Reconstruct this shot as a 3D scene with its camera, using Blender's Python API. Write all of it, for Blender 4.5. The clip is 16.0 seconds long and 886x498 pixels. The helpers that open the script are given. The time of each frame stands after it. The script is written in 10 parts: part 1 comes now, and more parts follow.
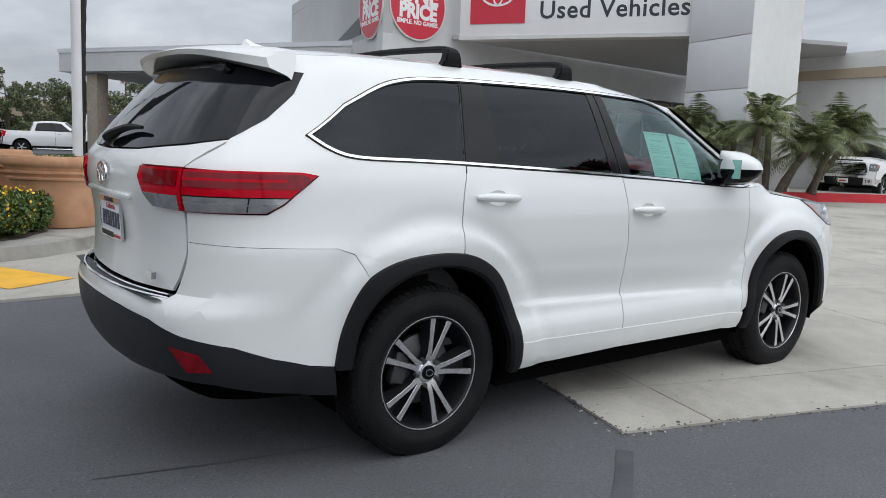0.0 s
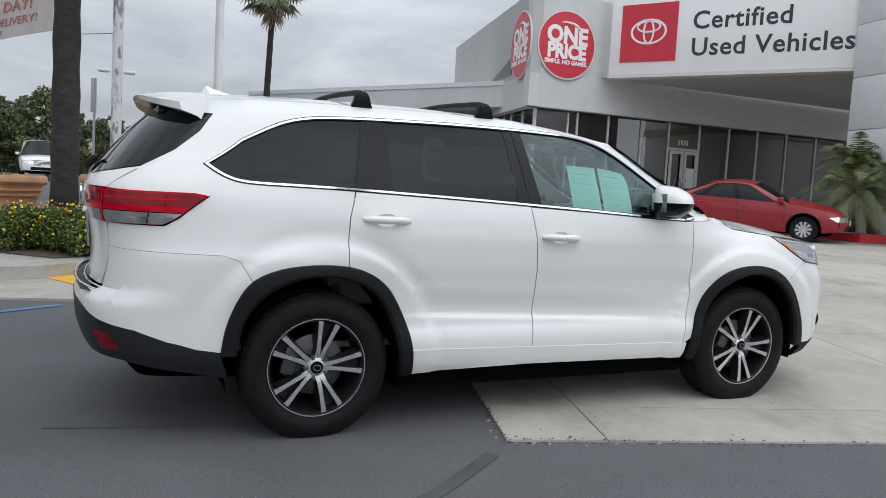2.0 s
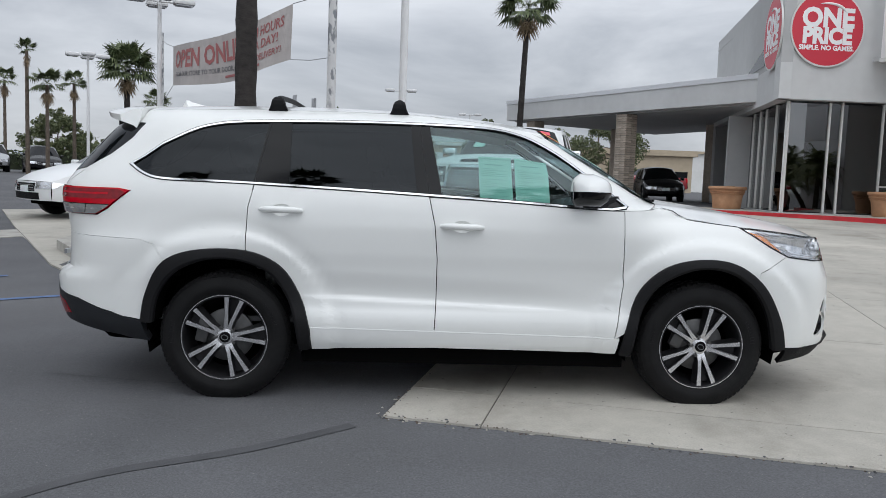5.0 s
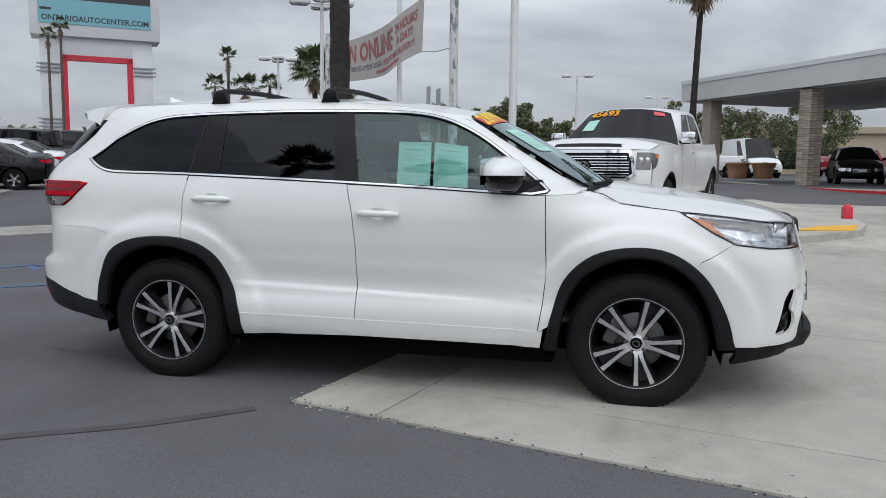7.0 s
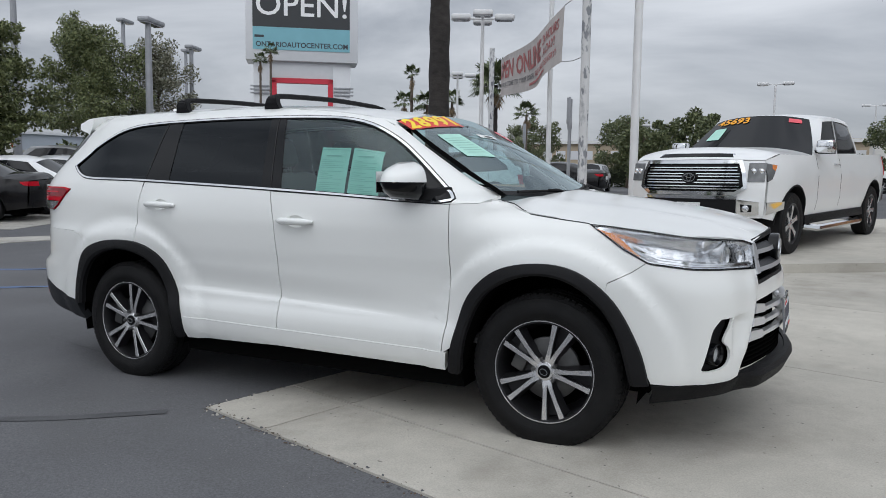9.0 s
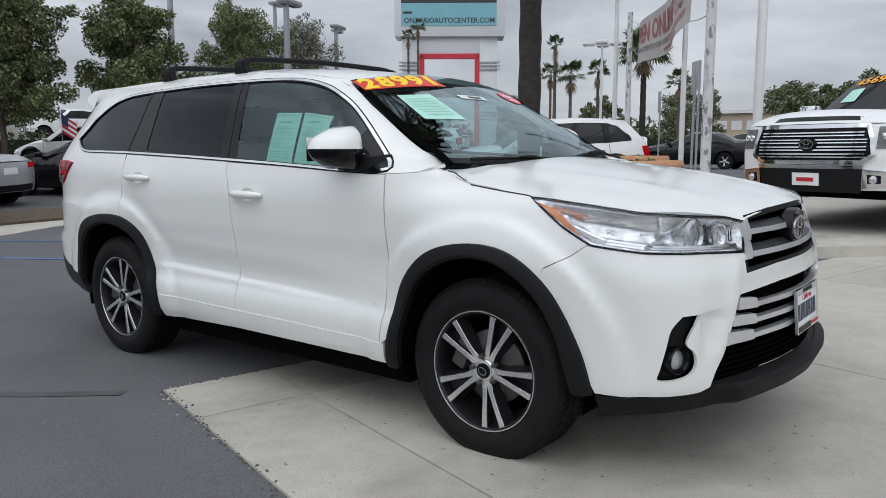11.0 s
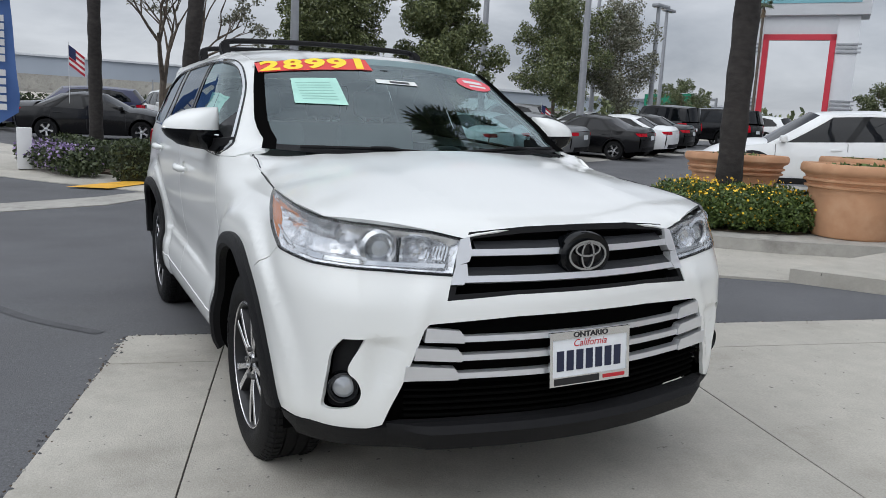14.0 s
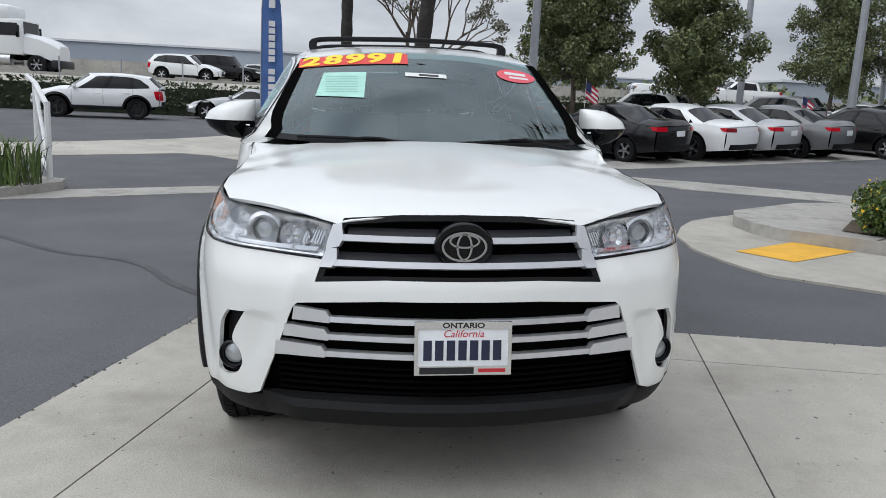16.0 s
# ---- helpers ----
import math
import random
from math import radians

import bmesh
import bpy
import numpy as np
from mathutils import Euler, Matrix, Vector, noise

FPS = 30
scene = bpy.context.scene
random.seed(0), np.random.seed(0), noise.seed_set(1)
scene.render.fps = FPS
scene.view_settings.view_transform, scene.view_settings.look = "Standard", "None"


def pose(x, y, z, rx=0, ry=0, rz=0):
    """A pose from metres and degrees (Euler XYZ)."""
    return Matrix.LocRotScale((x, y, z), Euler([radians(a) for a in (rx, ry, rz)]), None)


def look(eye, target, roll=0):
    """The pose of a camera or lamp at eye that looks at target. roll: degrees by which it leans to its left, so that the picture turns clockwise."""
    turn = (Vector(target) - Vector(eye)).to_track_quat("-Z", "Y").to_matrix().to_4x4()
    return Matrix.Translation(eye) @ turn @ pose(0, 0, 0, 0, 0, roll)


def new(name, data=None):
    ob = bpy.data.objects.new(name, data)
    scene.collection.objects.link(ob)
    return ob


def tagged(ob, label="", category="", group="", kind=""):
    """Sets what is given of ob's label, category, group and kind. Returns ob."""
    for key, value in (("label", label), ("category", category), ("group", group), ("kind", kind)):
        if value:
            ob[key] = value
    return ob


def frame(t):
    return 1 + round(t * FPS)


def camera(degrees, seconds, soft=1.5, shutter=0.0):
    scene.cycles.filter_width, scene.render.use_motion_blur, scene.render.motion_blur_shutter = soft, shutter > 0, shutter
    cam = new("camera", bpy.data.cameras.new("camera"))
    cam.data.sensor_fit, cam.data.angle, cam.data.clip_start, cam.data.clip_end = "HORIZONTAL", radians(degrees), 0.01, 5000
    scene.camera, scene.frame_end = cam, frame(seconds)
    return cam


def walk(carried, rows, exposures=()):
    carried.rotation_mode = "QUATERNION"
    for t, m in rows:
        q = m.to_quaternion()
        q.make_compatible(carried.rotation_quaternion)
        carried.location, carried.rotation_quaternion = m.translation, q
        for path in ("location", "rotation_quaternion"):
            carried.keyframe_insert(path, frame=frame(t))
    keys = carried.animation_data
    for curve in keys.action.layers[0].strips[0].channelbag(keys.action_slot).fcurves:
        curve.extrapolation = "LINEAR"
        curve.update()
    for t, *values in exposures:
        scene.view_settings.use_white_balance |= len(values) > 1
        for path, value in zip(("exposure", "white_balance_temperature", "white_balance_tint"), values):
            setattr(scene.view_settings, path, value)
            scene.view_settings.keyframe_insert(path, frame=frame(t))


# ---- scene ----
cam = camera(59.3, 16.0, soft=0.85)
METRES, EYE, TURN = 11.53, 1.2685, -37.37
ROWS = [
    (0.0, 0.0, 0.0, 0.0, 0.25, -6.68, -2.13),
    (0.5, 0.0277, -0.0152, -0.0008, 3.54, -6.15, -2.37),
    (1.0, 0.0569, -0.0201, -0.0009, 6.95, -5.54, -2.69),
    (1.5, 0.0881, -0.0209, 0.001, 10.35, -5.0, -3.04),
    (2.0, 0.1237, -0.0287, 0.0018, 13.69, -4.6, -3.2),
    (2.5, 0.1554, -0.0185, 0.002, 17.22, -4.41, -3.22),
    (3.0, 0.1896, -0.0124, 0.0021, 20.96, -4.28, -3.15),
    (3.5, 0.2224, -0.0081, 0.0019, 24.76, -4.29, -3.04),
    (6.0, 0.3605, 0.0691, 0.004, 42.5, -5.45, -1.18),
    (6.5, 0.3829, 0.0974, 0.0031, 46.19, -5.81, -0.84),
    (7.0, 0.4027, 0.1297, 0.0049, 49.92, -6.25, -0.64),
    (7.5, 0.4278, 0.1593, 0.0073, 53.6, -6.53, -0.62),
    (8.0, 0.4371, 0.1922, 0.0068, 57.19, -6.31, -0.68),
    (8.5, 0.4468, 0.2241, 0.0052, 60.93, -5.76, -0.73),
    (9.0, 0.4558, 0.2546, 0.0027, 64.6, -5.36, -0.76),
    (11.5, 0.4438, 0.3779, -0.0004, 78.79, -7.8, 0.03),
    (12.0, 0.4474, 0.4084, 0.0001, 81.82, -8.1, -0.28),
    (12.5, 0.4419, 0.441, 0.0024, 85.7, -8.37, -1.0),
    (13.0, 0.4448, 0.476, 0.0039, 90.39, -8.68, -1.84),
    (13.5, 0.4404, 0.5088, 0.005, 95.54, -8.97, -2.6),
    (14.0, 0.4285, 0.5385, 0.0076, 101.01, -9.27, -2.95),
    (14.5, 0.4267, 0.5712, 0.0096, 106.64, -9.54, -2.96),
    (15.0, 0.415, 0.5962, 0.0093, 112.14, -9.91, -2.92),
    (15.5, 0.4014, 0.6184, 0.0116, 117.07, -10.32, -2.86),
    (16.0, 0.3958, 0.6417, 0.0123, 120.81, -10.73, -2.85),
]
walk(cam, [(t, pose(-1.943, -3.522, EYE, 0, 0, TURN) @ pose(METRES * x, METRES * y, METRES * z, 90 + pitch, roll, yaw)) for t, x, y, z, yaw, pitch, roll in ROWS],
     exposures=((0.0, 0.41), (3.0, 0.38), (6.5, 0.27), (9.0, 0.23), (12.0, 0.32), (14.0, 0.38), (16.0, 0.41)))

# ---- sky and sun: a grey, overcast day ----
SUN_EL, SUN_AZ = radians(58), radians(20)
world = bpy.data.worlds.new("sky")
scene.world = world
world.use_nodes = True
wn, wl = world.node_tree.nodes, world.node_tree.links
wn.clear()
w_sky = wn.new("ShaderNodeTexSky")
w_sky.sky_type, w_sky.sun_disc = "NISHITA", False
w_sky.sun_elevation, w_sky.sun_rotation = SUN_EL, SUN_AZ
w_co = wn.new("ShaderNodeTexCoord")
w_map = wn.new("ShaderNodeMapping")
w_map.inputs["Scale"].default_value = (1.0, 1.0, 3.4)
w_n1 = wn.new("ShaderNodeTexNoise")
w_n1.inputs["Scale"].default_value, w_n1.inputs["Detail"].default_value, w_n1.inputs["Roughness"].default_value = 2.3, 7.0, 0.55
w_n1.inputs["Distortion"].default_value = 0.4
w_ramp = wn.new("ShaderNodeValToRGB")
w_ramp.color_ramp.elements[0].position, w_ramp.color_ramp.elements[0].color = 0.32, (3.04, 3.32, 3.80, 1)
w_ramp.color_ramp.elements[1].position, w_ramp.color_ramp.elements[1].color = 0.70, (6.95, 7.27, 7.80, 1)
w_sep = wn.new("ShaderNodeSeparateXYZ")
w_up = wn.new("ShaderNodeMapRange")
w_up.inputs["From Min"].default_value, w_up.inputs["From Max"].default_value = 0.05, 0.85
w_up.inputs["To Min"].default_value, w_up.inputs["To Max"].default_value = 1.0, 1.6
w_lift = wn.new("ShaderNodeVectorMath")
w_lift.operation = "SCALE"
w_dot = wn.new("ShaderNodeVectorMath")
w_dot.operation = "DOT_PRODUCT"
w_dot.inputs[1].default_value = (0.17, -0.68, 0.71)
w_pow = wn.new("ShaderNodeMath")
w_pow.operation, w_pow.use_clamp = "MAXIMUM", True
w_pow.inputs[1].default_value = 0.0
w_sq = wn.new("ShaderNodeMath")
w_sq.operation = "POWER"
w_sq.inputs[1].default_value = 2.0
w_amt = wn.new("ShaderNodeMath")
w_amt.operation = "MULTIPLY"
w_amt.inputs[1].default_value = 1.1
w_add = wn.new("ShaderNodeMath")
w_add.operation = "ADD"
w_mix = wn.new("ShaderNodeMixRGB")
w_mix.inputs[0].default_value = 0.93
w_bg = wn.new("ShaderNodeBackground")
w_bg.inputs["Strength"].default_value = 0.083
w_out = wn.new("ShaderNodeOutputWorld")
wl.new(w_co.outputs["Generated"], w_map.inputs["Vector"])
wl.new(w_map.outputs["Vector"], w_n1.inputs["Vector"])
wl.new(w_n1.outputs["Fac"], w_ramp.inputs["Fac"])
wl.new(w_sky.outputs["Color"], w_mix.inputs[1])
wl.new(w_co.outputs["Generated"], w_sep.inputs[0])
wl.new(w_sep.outputs["Z"], w_up.inputs["Value"])
wl.new(w_ramp.outputs["Color"], w_lift.inputs[0])
wl.new(w_up.outputs["Result"], w_add.inputs[0])
wl.new(w_co.outputs["Generated"], w_dot.inputs[0])
wl.new(w_dot.outputs["Value"], w_pow.inputs[0])
wl.new(w_pow.outputs[0], w_sq.inputs[0])
wl.new(w_sq.outputs[0], w_amt.inputs[0])
wl.new(w_amt.outputs[0], w_add.inputs[1])
wl.new(w_add.outputs[0], w_lift.inputs["Scale"])
wl.new(w_lift.outputs[0], w_mix.inputs[2])
wl.new(w_mix.outputs["Color"], w_bg.inputs["Color"])
wl.new(w_bg.outputs["Background"], w_out.inputs["Surface"])
sun = new("sun", bpy.data.lights.new("sun", "SUN"))
sun.data.energy, sun.data.angle, sun.data.color = 0.6, radians(80), (1.0, 0.985, 0.95)
sun.matrix_basis = look((20 * math.sin(SUN_AZ), -20 * math.cos(SUN_AZ), 30), (0, 0, 0))

# ---- materials ----
def mat(name, color, rough=0.6, metal=0.0, vary=0.12, scale=6.0, bump=0.0, bscale=80.0, coat=0.0, spec=0.5, vary2=0.0, scale2=0.7, dirt=None, random_hue=0.0, stretch=(1, 1, 1), grain=None, specks=None):
    """Base colour with variation at two scales, gloss, and fine relief, in object coordinates."""
    m = bpy.data.materials.new(name)
    m.use_nodes = True
    n, l = m.node_tree.nodes, m.node_tree.links
    b = n["Principled BSDF"]
    b.inputs["Roughness"].default_value, b.inputs["Metallic"].default_value = rough, metal
    b.inputs["Specular IOR Level"].default_value = spec
    if coat:
        b.inputs["Coat Weight"].default_value, b.inputs["Coat Roughness"].default_value = coat, 0.04
    co = n.new("ShaderNodeTexCoord")
    mp = n.new("ShaderNodeMapping")
    mp.inputs["Scale"].default_value = stretch
    l.new(co.outputs["Object"], mp.inputs["Vector"])
    last = None
    rgb = n.new("ShaderNodeRGB")
    rgb.outputs[0].default_value = (*color, 1)
    last = rgb.outputs[0]

    def spread(last, sc, amount, detail):
        t = n.new("ShaderNodeTexNoise")
        t.inputs["Scale"].default_value, t.inputs["Detail"].default_value = sc, detail
        l.new(mp.outputs["Vector"], t.inputs["Vector"])
        r = n.new("ShaderNodeMapRange")
        r.inputs["From Min"].default_value, r.inputs["From Max"].default_value = 0.3, 0.7
        r.inputs["To Min"].default_value, r.inputs["To Max"].default_value = 1 - amount, 1 + amount
        l.new(t.outputs["Fac"], r.inputs["Value"])
        x = n.new("ShaderNodeVectorMath")
        x.operation = "SCALE"
        l.new(last, x.inputs[0])
        l.new(r.outputs["Result"], x.inputs["Scale"])
        return x.outputs[0]

    if vary:
        last = spread(last, scale, vary, 6.0)
    if vary2:
        last = spread(last, scale2, vary2, 4.0)
    if grain:
        last = spread(last, grain[0], grain[1], 2.0)
    if dirt:
        dcol, amount, dscale = dirt
        t = n.new("ShaderNodeTexNoise")
        t.inputs["Scale"].default_value, t.inputs["Detail"].default_value, t.inputs["Roughness"].default_value = dscale, 8.0, 0.65
        l.new(mp.outputs["Vector"], t.inputs["Vector"])
        r = n.new("ShaderNodeMapRange")
        r.inputs["From Min"].default_value, r.inputs["From Max"].default_value = 0.52, 0.72
        r.inputs["To Max"].default_value = amount
        l.new(t.outputs["Fac"], r.inputs["Value"])
        x = n.new("ShaderNodeMixRGB")
        x.inputs[2].default_value = (*dcol, 1)
        l.new(r.outputs["Result"], x.inputs[0])
        l.new(last, x.inputs[1])
        last = x.outputs[0]
    if specks:
        scol, sscale, cut = specks
        t = n.new("ShaderNodeTexNoise")
        t.inputs["Scale"].default_value, t.inputs["Detail"].default_value = sscale, 2.0
        l.new(mp.outputs["Vector"], t.inputs["Vector"])
        r = n.new("ShaderNodeMapRange")
        r.inputs["From Min"].default_value, r.inputs["From Max"].default_value = cut, cut + 0.06
        l.new(t.outputs["Fac"], r.inputs["Value"])
        x = n.new("ShaderNodeMixRGB")
        x.inputs[2].default_value = (*scol, 1)
        l.new(r.outputs["Result"], x.inputs[0])
        l.new(last, x.inputs[1])
        last = x.outputs[0]
    if random_hue:
        oi = n.new("ShaderNodeObjectInfo")
        r = n.new("ShaderNodeMapRange")
        r.inputs["To Min"].default_value, r.inputs["To Max"].default_value = 1 - random_hue, 1 + random_hue
        l.new(oi.outputs["Random"], r.inputs["Value"])
        x = n.new("ShaderNodeVectorMath")
        x.operation = "SCALE"
        l.new(last, x.inputs[0])
        l.new(r.outputs["Result"], x.inputs["Scale"])
        last = x.outputs[0]
    l.new(last, b.inputs["Base Color"])
    if bump:
        t = n.new("ShaderNodeTexNoise")
        t.inputs["Scale"].default_value, t.inputs["Detail"].default_value = bscale, 5.0
        l.new(mp.outputs["Vector"], t.inputs["Vector"])
        p = n.new("ShaderNodeBump")
        p.inputs["Strength"].default_value, p.inputs["Distance"].default_value = min(1.0, bump), 0.01
        l.new(t.outputs["Fac"], p.inputs["Height"])
        l.new(p.outputs["Normal"], b.inputs["Normal"])
    return m


def leaf_mat(name, c1, c2, rough=0.55):
    """Foliage that varies from leaf clump to leaf clump."""
    m = bpy.data.materials.new(name)
    m.use_nodes = True
    n, l = m.node_tree.nodes, m.node_tree.links
    b = n["Principled BSDF"]
    g = n.new("ShaderNodeNewGeometry")
    r = n.new("ShaderNodeValToRGB")
    r.color_ramp.elements[0].color, r.color_ramp.elements[1].color = (*c1, 1), (*c2, 1)
    l.new(g.outputs["Random Per Island"], r.inputs["Fac"])
    l.new(r.outputs["Color"], b.inputs["Base Color"])
    b.inputs["Roughness"].default_value = rough
    b.inputs["Subsurface Weight"].default_value = 0.0
    return m


def glass(name, tint, gloss=0.06, sheen=(1, 1, 1)):
    """A thin pane: lets light through, tinted, and mirrors at a slant."""
    m = bpy.data.materials.new(name)
    m.use_nodes = True
    n, l = m.node_tree.nodes, m.node_tree.links
    n.clear()
    tr = n.new("ShaderNodeBsdfTransparent")
    tr.inputs["Color"].default_value = (*tint, 1)
    gl = n.new("ShaderNodeBsdfGlossy")
    gl.inputs["Roughness"].default_value = 0.01
    gl.inputs["Color"].default_value = (*sheen, 1)
    lw = n.new("ShaderNodeLayerWeight")
    lw.inputs["Blend"].default_value = 0.5
    pw = n.new("ShaderNodeMath")
    pw.operation, pw.inputs[1].default_value = "POWER", 4.5
    fr = n.new("ShaderNodeMapRange")
    fr.inputs["To Min"].default_value = 0.036 + gloss * 0.25
    l.new(lw.outputs["Facing"], pw.inputs[0])
    l.new(pw.outputs[0], fr.inputs["Value"])
    mx = n.new("ShaderNodeMixShader")
    out = n.new("ShaderNodeOutputMaterial")
    l.new(fr.outputs["Result"], mx.inputs["Fac"])
    l.new(tr.outputs[0], mx.inputs[1])
    l.new(gl.outputs[0], mx.inputs[2])
    l.new(mx.outputs[0], out.inputs["Surface"])
    return m


ASPHALT = mat("asphalt", (0.103, 0.1045, 0.111), 0.88, vary=0.16, scale=0.9, vary2=0.14, scale2=0.16, bump=0.35, bscale=150, dirt=((0.10, 0.098, 0.095), 0.35, 0.35), grain=(95, 0.22), specks=((0.22, 0.215, 0.205), 70.0, 0.695))
SEAL = mat("asphalt_sealer", (0.074, 0.075, 0.080), 0.80, vary=0.2, scale=5, bump=0.3, bscale=120)
CONCRETE = mat("concrete", (0.425, 0.403, 0.356), 0.82, vary=0.06, scale=7, vary2=0.17, scale2=0.55, bump=0.25, bscale=150, dirt=((0.20, 0.180, 0.148), 0.60, 0.9), random_hue=0.07, grain=(120, 0.10), specks=((0.12, 0.115, 0.105), 26.0, 0.71))
KERB = mat("kerb_concrete", (0.38, 0.366, 0.334), 0.85, vary=0.1, scale=9, vary2=0.15, scale2=0.9, bump=0.35, bscale=90, dirt=((0.13, 0.12, 0.11), 0.6, 2.2))
JOINT = mat("joint_filler", (0.085, 0.08, 0.072), 0.95, vary=0.3, scale=20)
SOIL = mat("soil", (0.09, 0.065, 0.045), 0.95, vary=0.4, scale=15, bump=0.8, bscale=30)
YELLOW = mat("yellow_ramp_paint", (0.78, 0.42, 0.035), 0.7, vary=0.1, scale=6, vary2=0.1, scale2=1.5, bump=0.3, bscale=60, dirt=((0.45, 0.27, 0.08), 0.5, 3.0))
BLUE_LINE = mat("faded_blue_paint", (0.10, 0.17, 0.33), 0.8, vary=0.3, scale=8, dirt=((0.07, 0.075, 0.09), 0.85, 4.0))
RED_KERB = mat("red_kerb_paint", (0.55, 0.025, 0.035), 0.6, vary=0.2, scale=3, dirt=((0.3, 0.05, 0.05), 0.5, 2.5))
PAINT = mat("pearl_white_paint", (0.80, 0.81, 0.79), 0.36, metal=0.03, vary=0.0, coat=1.0, spec=0.5)
PAINT.node_tree.nodes["Principled BSDF"].inputs["Coat Roughness"].default_value = 0.11
BLACK_PLASTIC = mat("black_textured_plastic", (0.009, 0.009, 0.010), 0.55, vary=0.1, scale=20, bump=0.2, bscale=900, spec=0.18)
GLOSS_BLACK = mat("gloss_black", (0.004, 0.0045, 0.0055), 0.12, vary=0.0, spec=0.24)
GREY_PLASTIC = mat("dark_grey_bumper_plastic", (0.0173, 0.0187, 0.0216), 0.45, vary=0.06, scale=8, bump=0.1, bscale=800, spec=0.3)
CHROME = mat("chrome", (0.74, 0.75, 0.76), 0.09, metal=1.0, vary=0.0)
DARK_CHROME = mat("smoked_chrome", (0.40, 0.41, 0.43), 0.16, metal=1.0, vary=0.0)
SATIN = mat("satin_silver", (0.60, 0.61, 0.62), 0.26, metal=0.9, vary=0.03, scale=30)
DARK_METAL = mat("dark_alloy", (0.022, 0.022, 0.024), 0.32, metal=0.4, vary=0.05, scale=30)
STEEL = mat("brake_steel", (0.09, 0.09, 0.09), 0.45, metal=0.6, vary=0.15, scale=20)
RUBBER = mat("tyre_rubber", (0.008, 0.008, 0.0085), 0.66, spec=0.2, vary=0.2, scale=12, bump=0.35, bscale=220, dirt=((0.022, 0.021, 0.020), 0.35, 9.0))
VOID = mat("underbody_black", (0.004, 0.004, 0.004), 0.95, vary=0.0, spec=0.0)
SEAM = mat("panel_gap", (0.02, 0.02, 0.021), 0.8, vary=0.0)
CABIN = mat("cabin_grey", (0.075, 0.075, 0.078), 0.75, vary=0.08, scale=20, bump=0.2, bscale=400)
CABIN_LIGHT = mat("cabin_headliner", (0.40, 0.40, 0.39), 0.9, vary=0.05, scale=20)
SEATS = mat("ash_seat_cloth", (0.17, 0.17, 0.165), 0.85, vary=0.1, scale=30, bump=0.3, bscale=300)
GLASS_CLEAR = glass("clear_window_glass", (0.60, 0.74, 0.73), 0.14, (0.84, 0.98, 1.0))
GLASS_SHIELD = glass("windscreen_glass", (0.50, 0.66, 0.68), 0.36, (0.84, 0.97, 1.0))
GLASS_DARK = glass("privacy_glass", (0.03, 0.03, 0.033), 0.0, (0.66, 0.71, 0.76))
LENS = glass("clear_lens", (0.90, 0.91, 0.92), 0.02)
LENS_RED = mat("red_lens", (0.50, 0.002, 0.014), 0.06, vary=0.12, scale=40, spec=0.16)
LENS_DARK_RED = mat("dark_red_lens", (0.20, 0.002, 0.008), 0.10, vary=0.3, scale=30, spec=0.35)
LENS_AMBER = mat("amber_lens", (0.62, 0.17, 0.015), 0.15, vary=0.0, coat=1.0)
LENS_WHITE = mat("clear_reflector", (0.40, 0.40, 0.41), 0.10, metal=0.7, vary=0.25, scale=18, bump=0.12, bscale=30)
REFLECTOR = mat("lamp_reflector", (0.72, 0.73, 0.75), 0.16, metal=0.85, vary=0.18, scale=30, bump=0.25, bscale=30)
PAPER = mat("mint_paper", (0.42, 0.72, 0.62), 0.7, vary=0.05, scale=12)
PAPER_INK = mat("grey_print", (0.28, 0.52, 0.45), 0.8, vary=0.0)
WHITE_PAPER = mat("white_paper", (0.75, 0.78, 0.76), 0.7, vary=0.0)
PRICE_YELLOW = mat("price_yellow", (0.95, 0.72, 0.015), 0.4, vary=0.0)
PRICE_RED = mat("price_red", (0.72, 0.035, 0.03), 0.4, vary=0.0)
PINK_STICK = mat("red_round_sticker", (0.75, 0.10, 0.13), 0.5, vary=0.0)
PLATE_WHITE = mat("plate_white", (0.80, 0.82, 0.84), 0.35, vary=0.04, scale=20)
PLATE_BLUE = mat("plate_blue", (0.012, 0.018, 0.05), 0.4, vary=0.0)
INK = mat("black_ink", (0.012, 0.012, 0.014), 0.5, vary=0.0)
RED_INK = mat("red_ink", (0.5, 0.02, 0.03), 0.5, vary=0.0)
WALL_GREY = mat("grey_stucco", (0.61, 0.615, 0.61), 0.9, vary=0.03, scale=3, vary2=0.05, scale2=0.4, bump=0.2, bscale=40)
# the grey stucco made darker: shade of soffits, side and inside is in the colour
WALL_SHADED = mat("shaded_grey_stucco", (0.47, 0.472, 0.47), 0.9, vary=0.03, scale=3, vary2=0.05, scale2=0.4, bump=0.2, bscale=40)
WALL_PANEL = mat("pale_metal_panel", (0.70, 0.71, 0.73), 0.45, vary=0.02, scale=2, vary2=0.03, scale2=0.3)
WALL_WHITE = mat("white_stucco", (0.72, 0.72, 0.70), 0.85, vary=0.03, scale=3, vary2=0.05, scale2=0.4, bump=0.15, bscale=40)
WALL_TAN = mat("tan_stucco", (0.46, 0.38, 0.28), 0.9, vary=0.06, scale=1.5, bump=0.2, bscale=20)
SIGN_WHITE = mat("white_sign_face", (0.88, 0.88, 0.88), 0.4, vary=0.02, scale=1)
SIGN_RED = mat("red_sign_face", (0.60, 0.03, 0.055), 0.4, vary=0.03, scale=2)
SIGN_INK = mat("sign_lettering", (0.035, 0.04, 0.05), 0.5, vary=0.0)
SIGN_DARK = mat("sign_dark_panel", (0.035, 0.038, 0.042), 0.5, vary=0.05, scale=1)
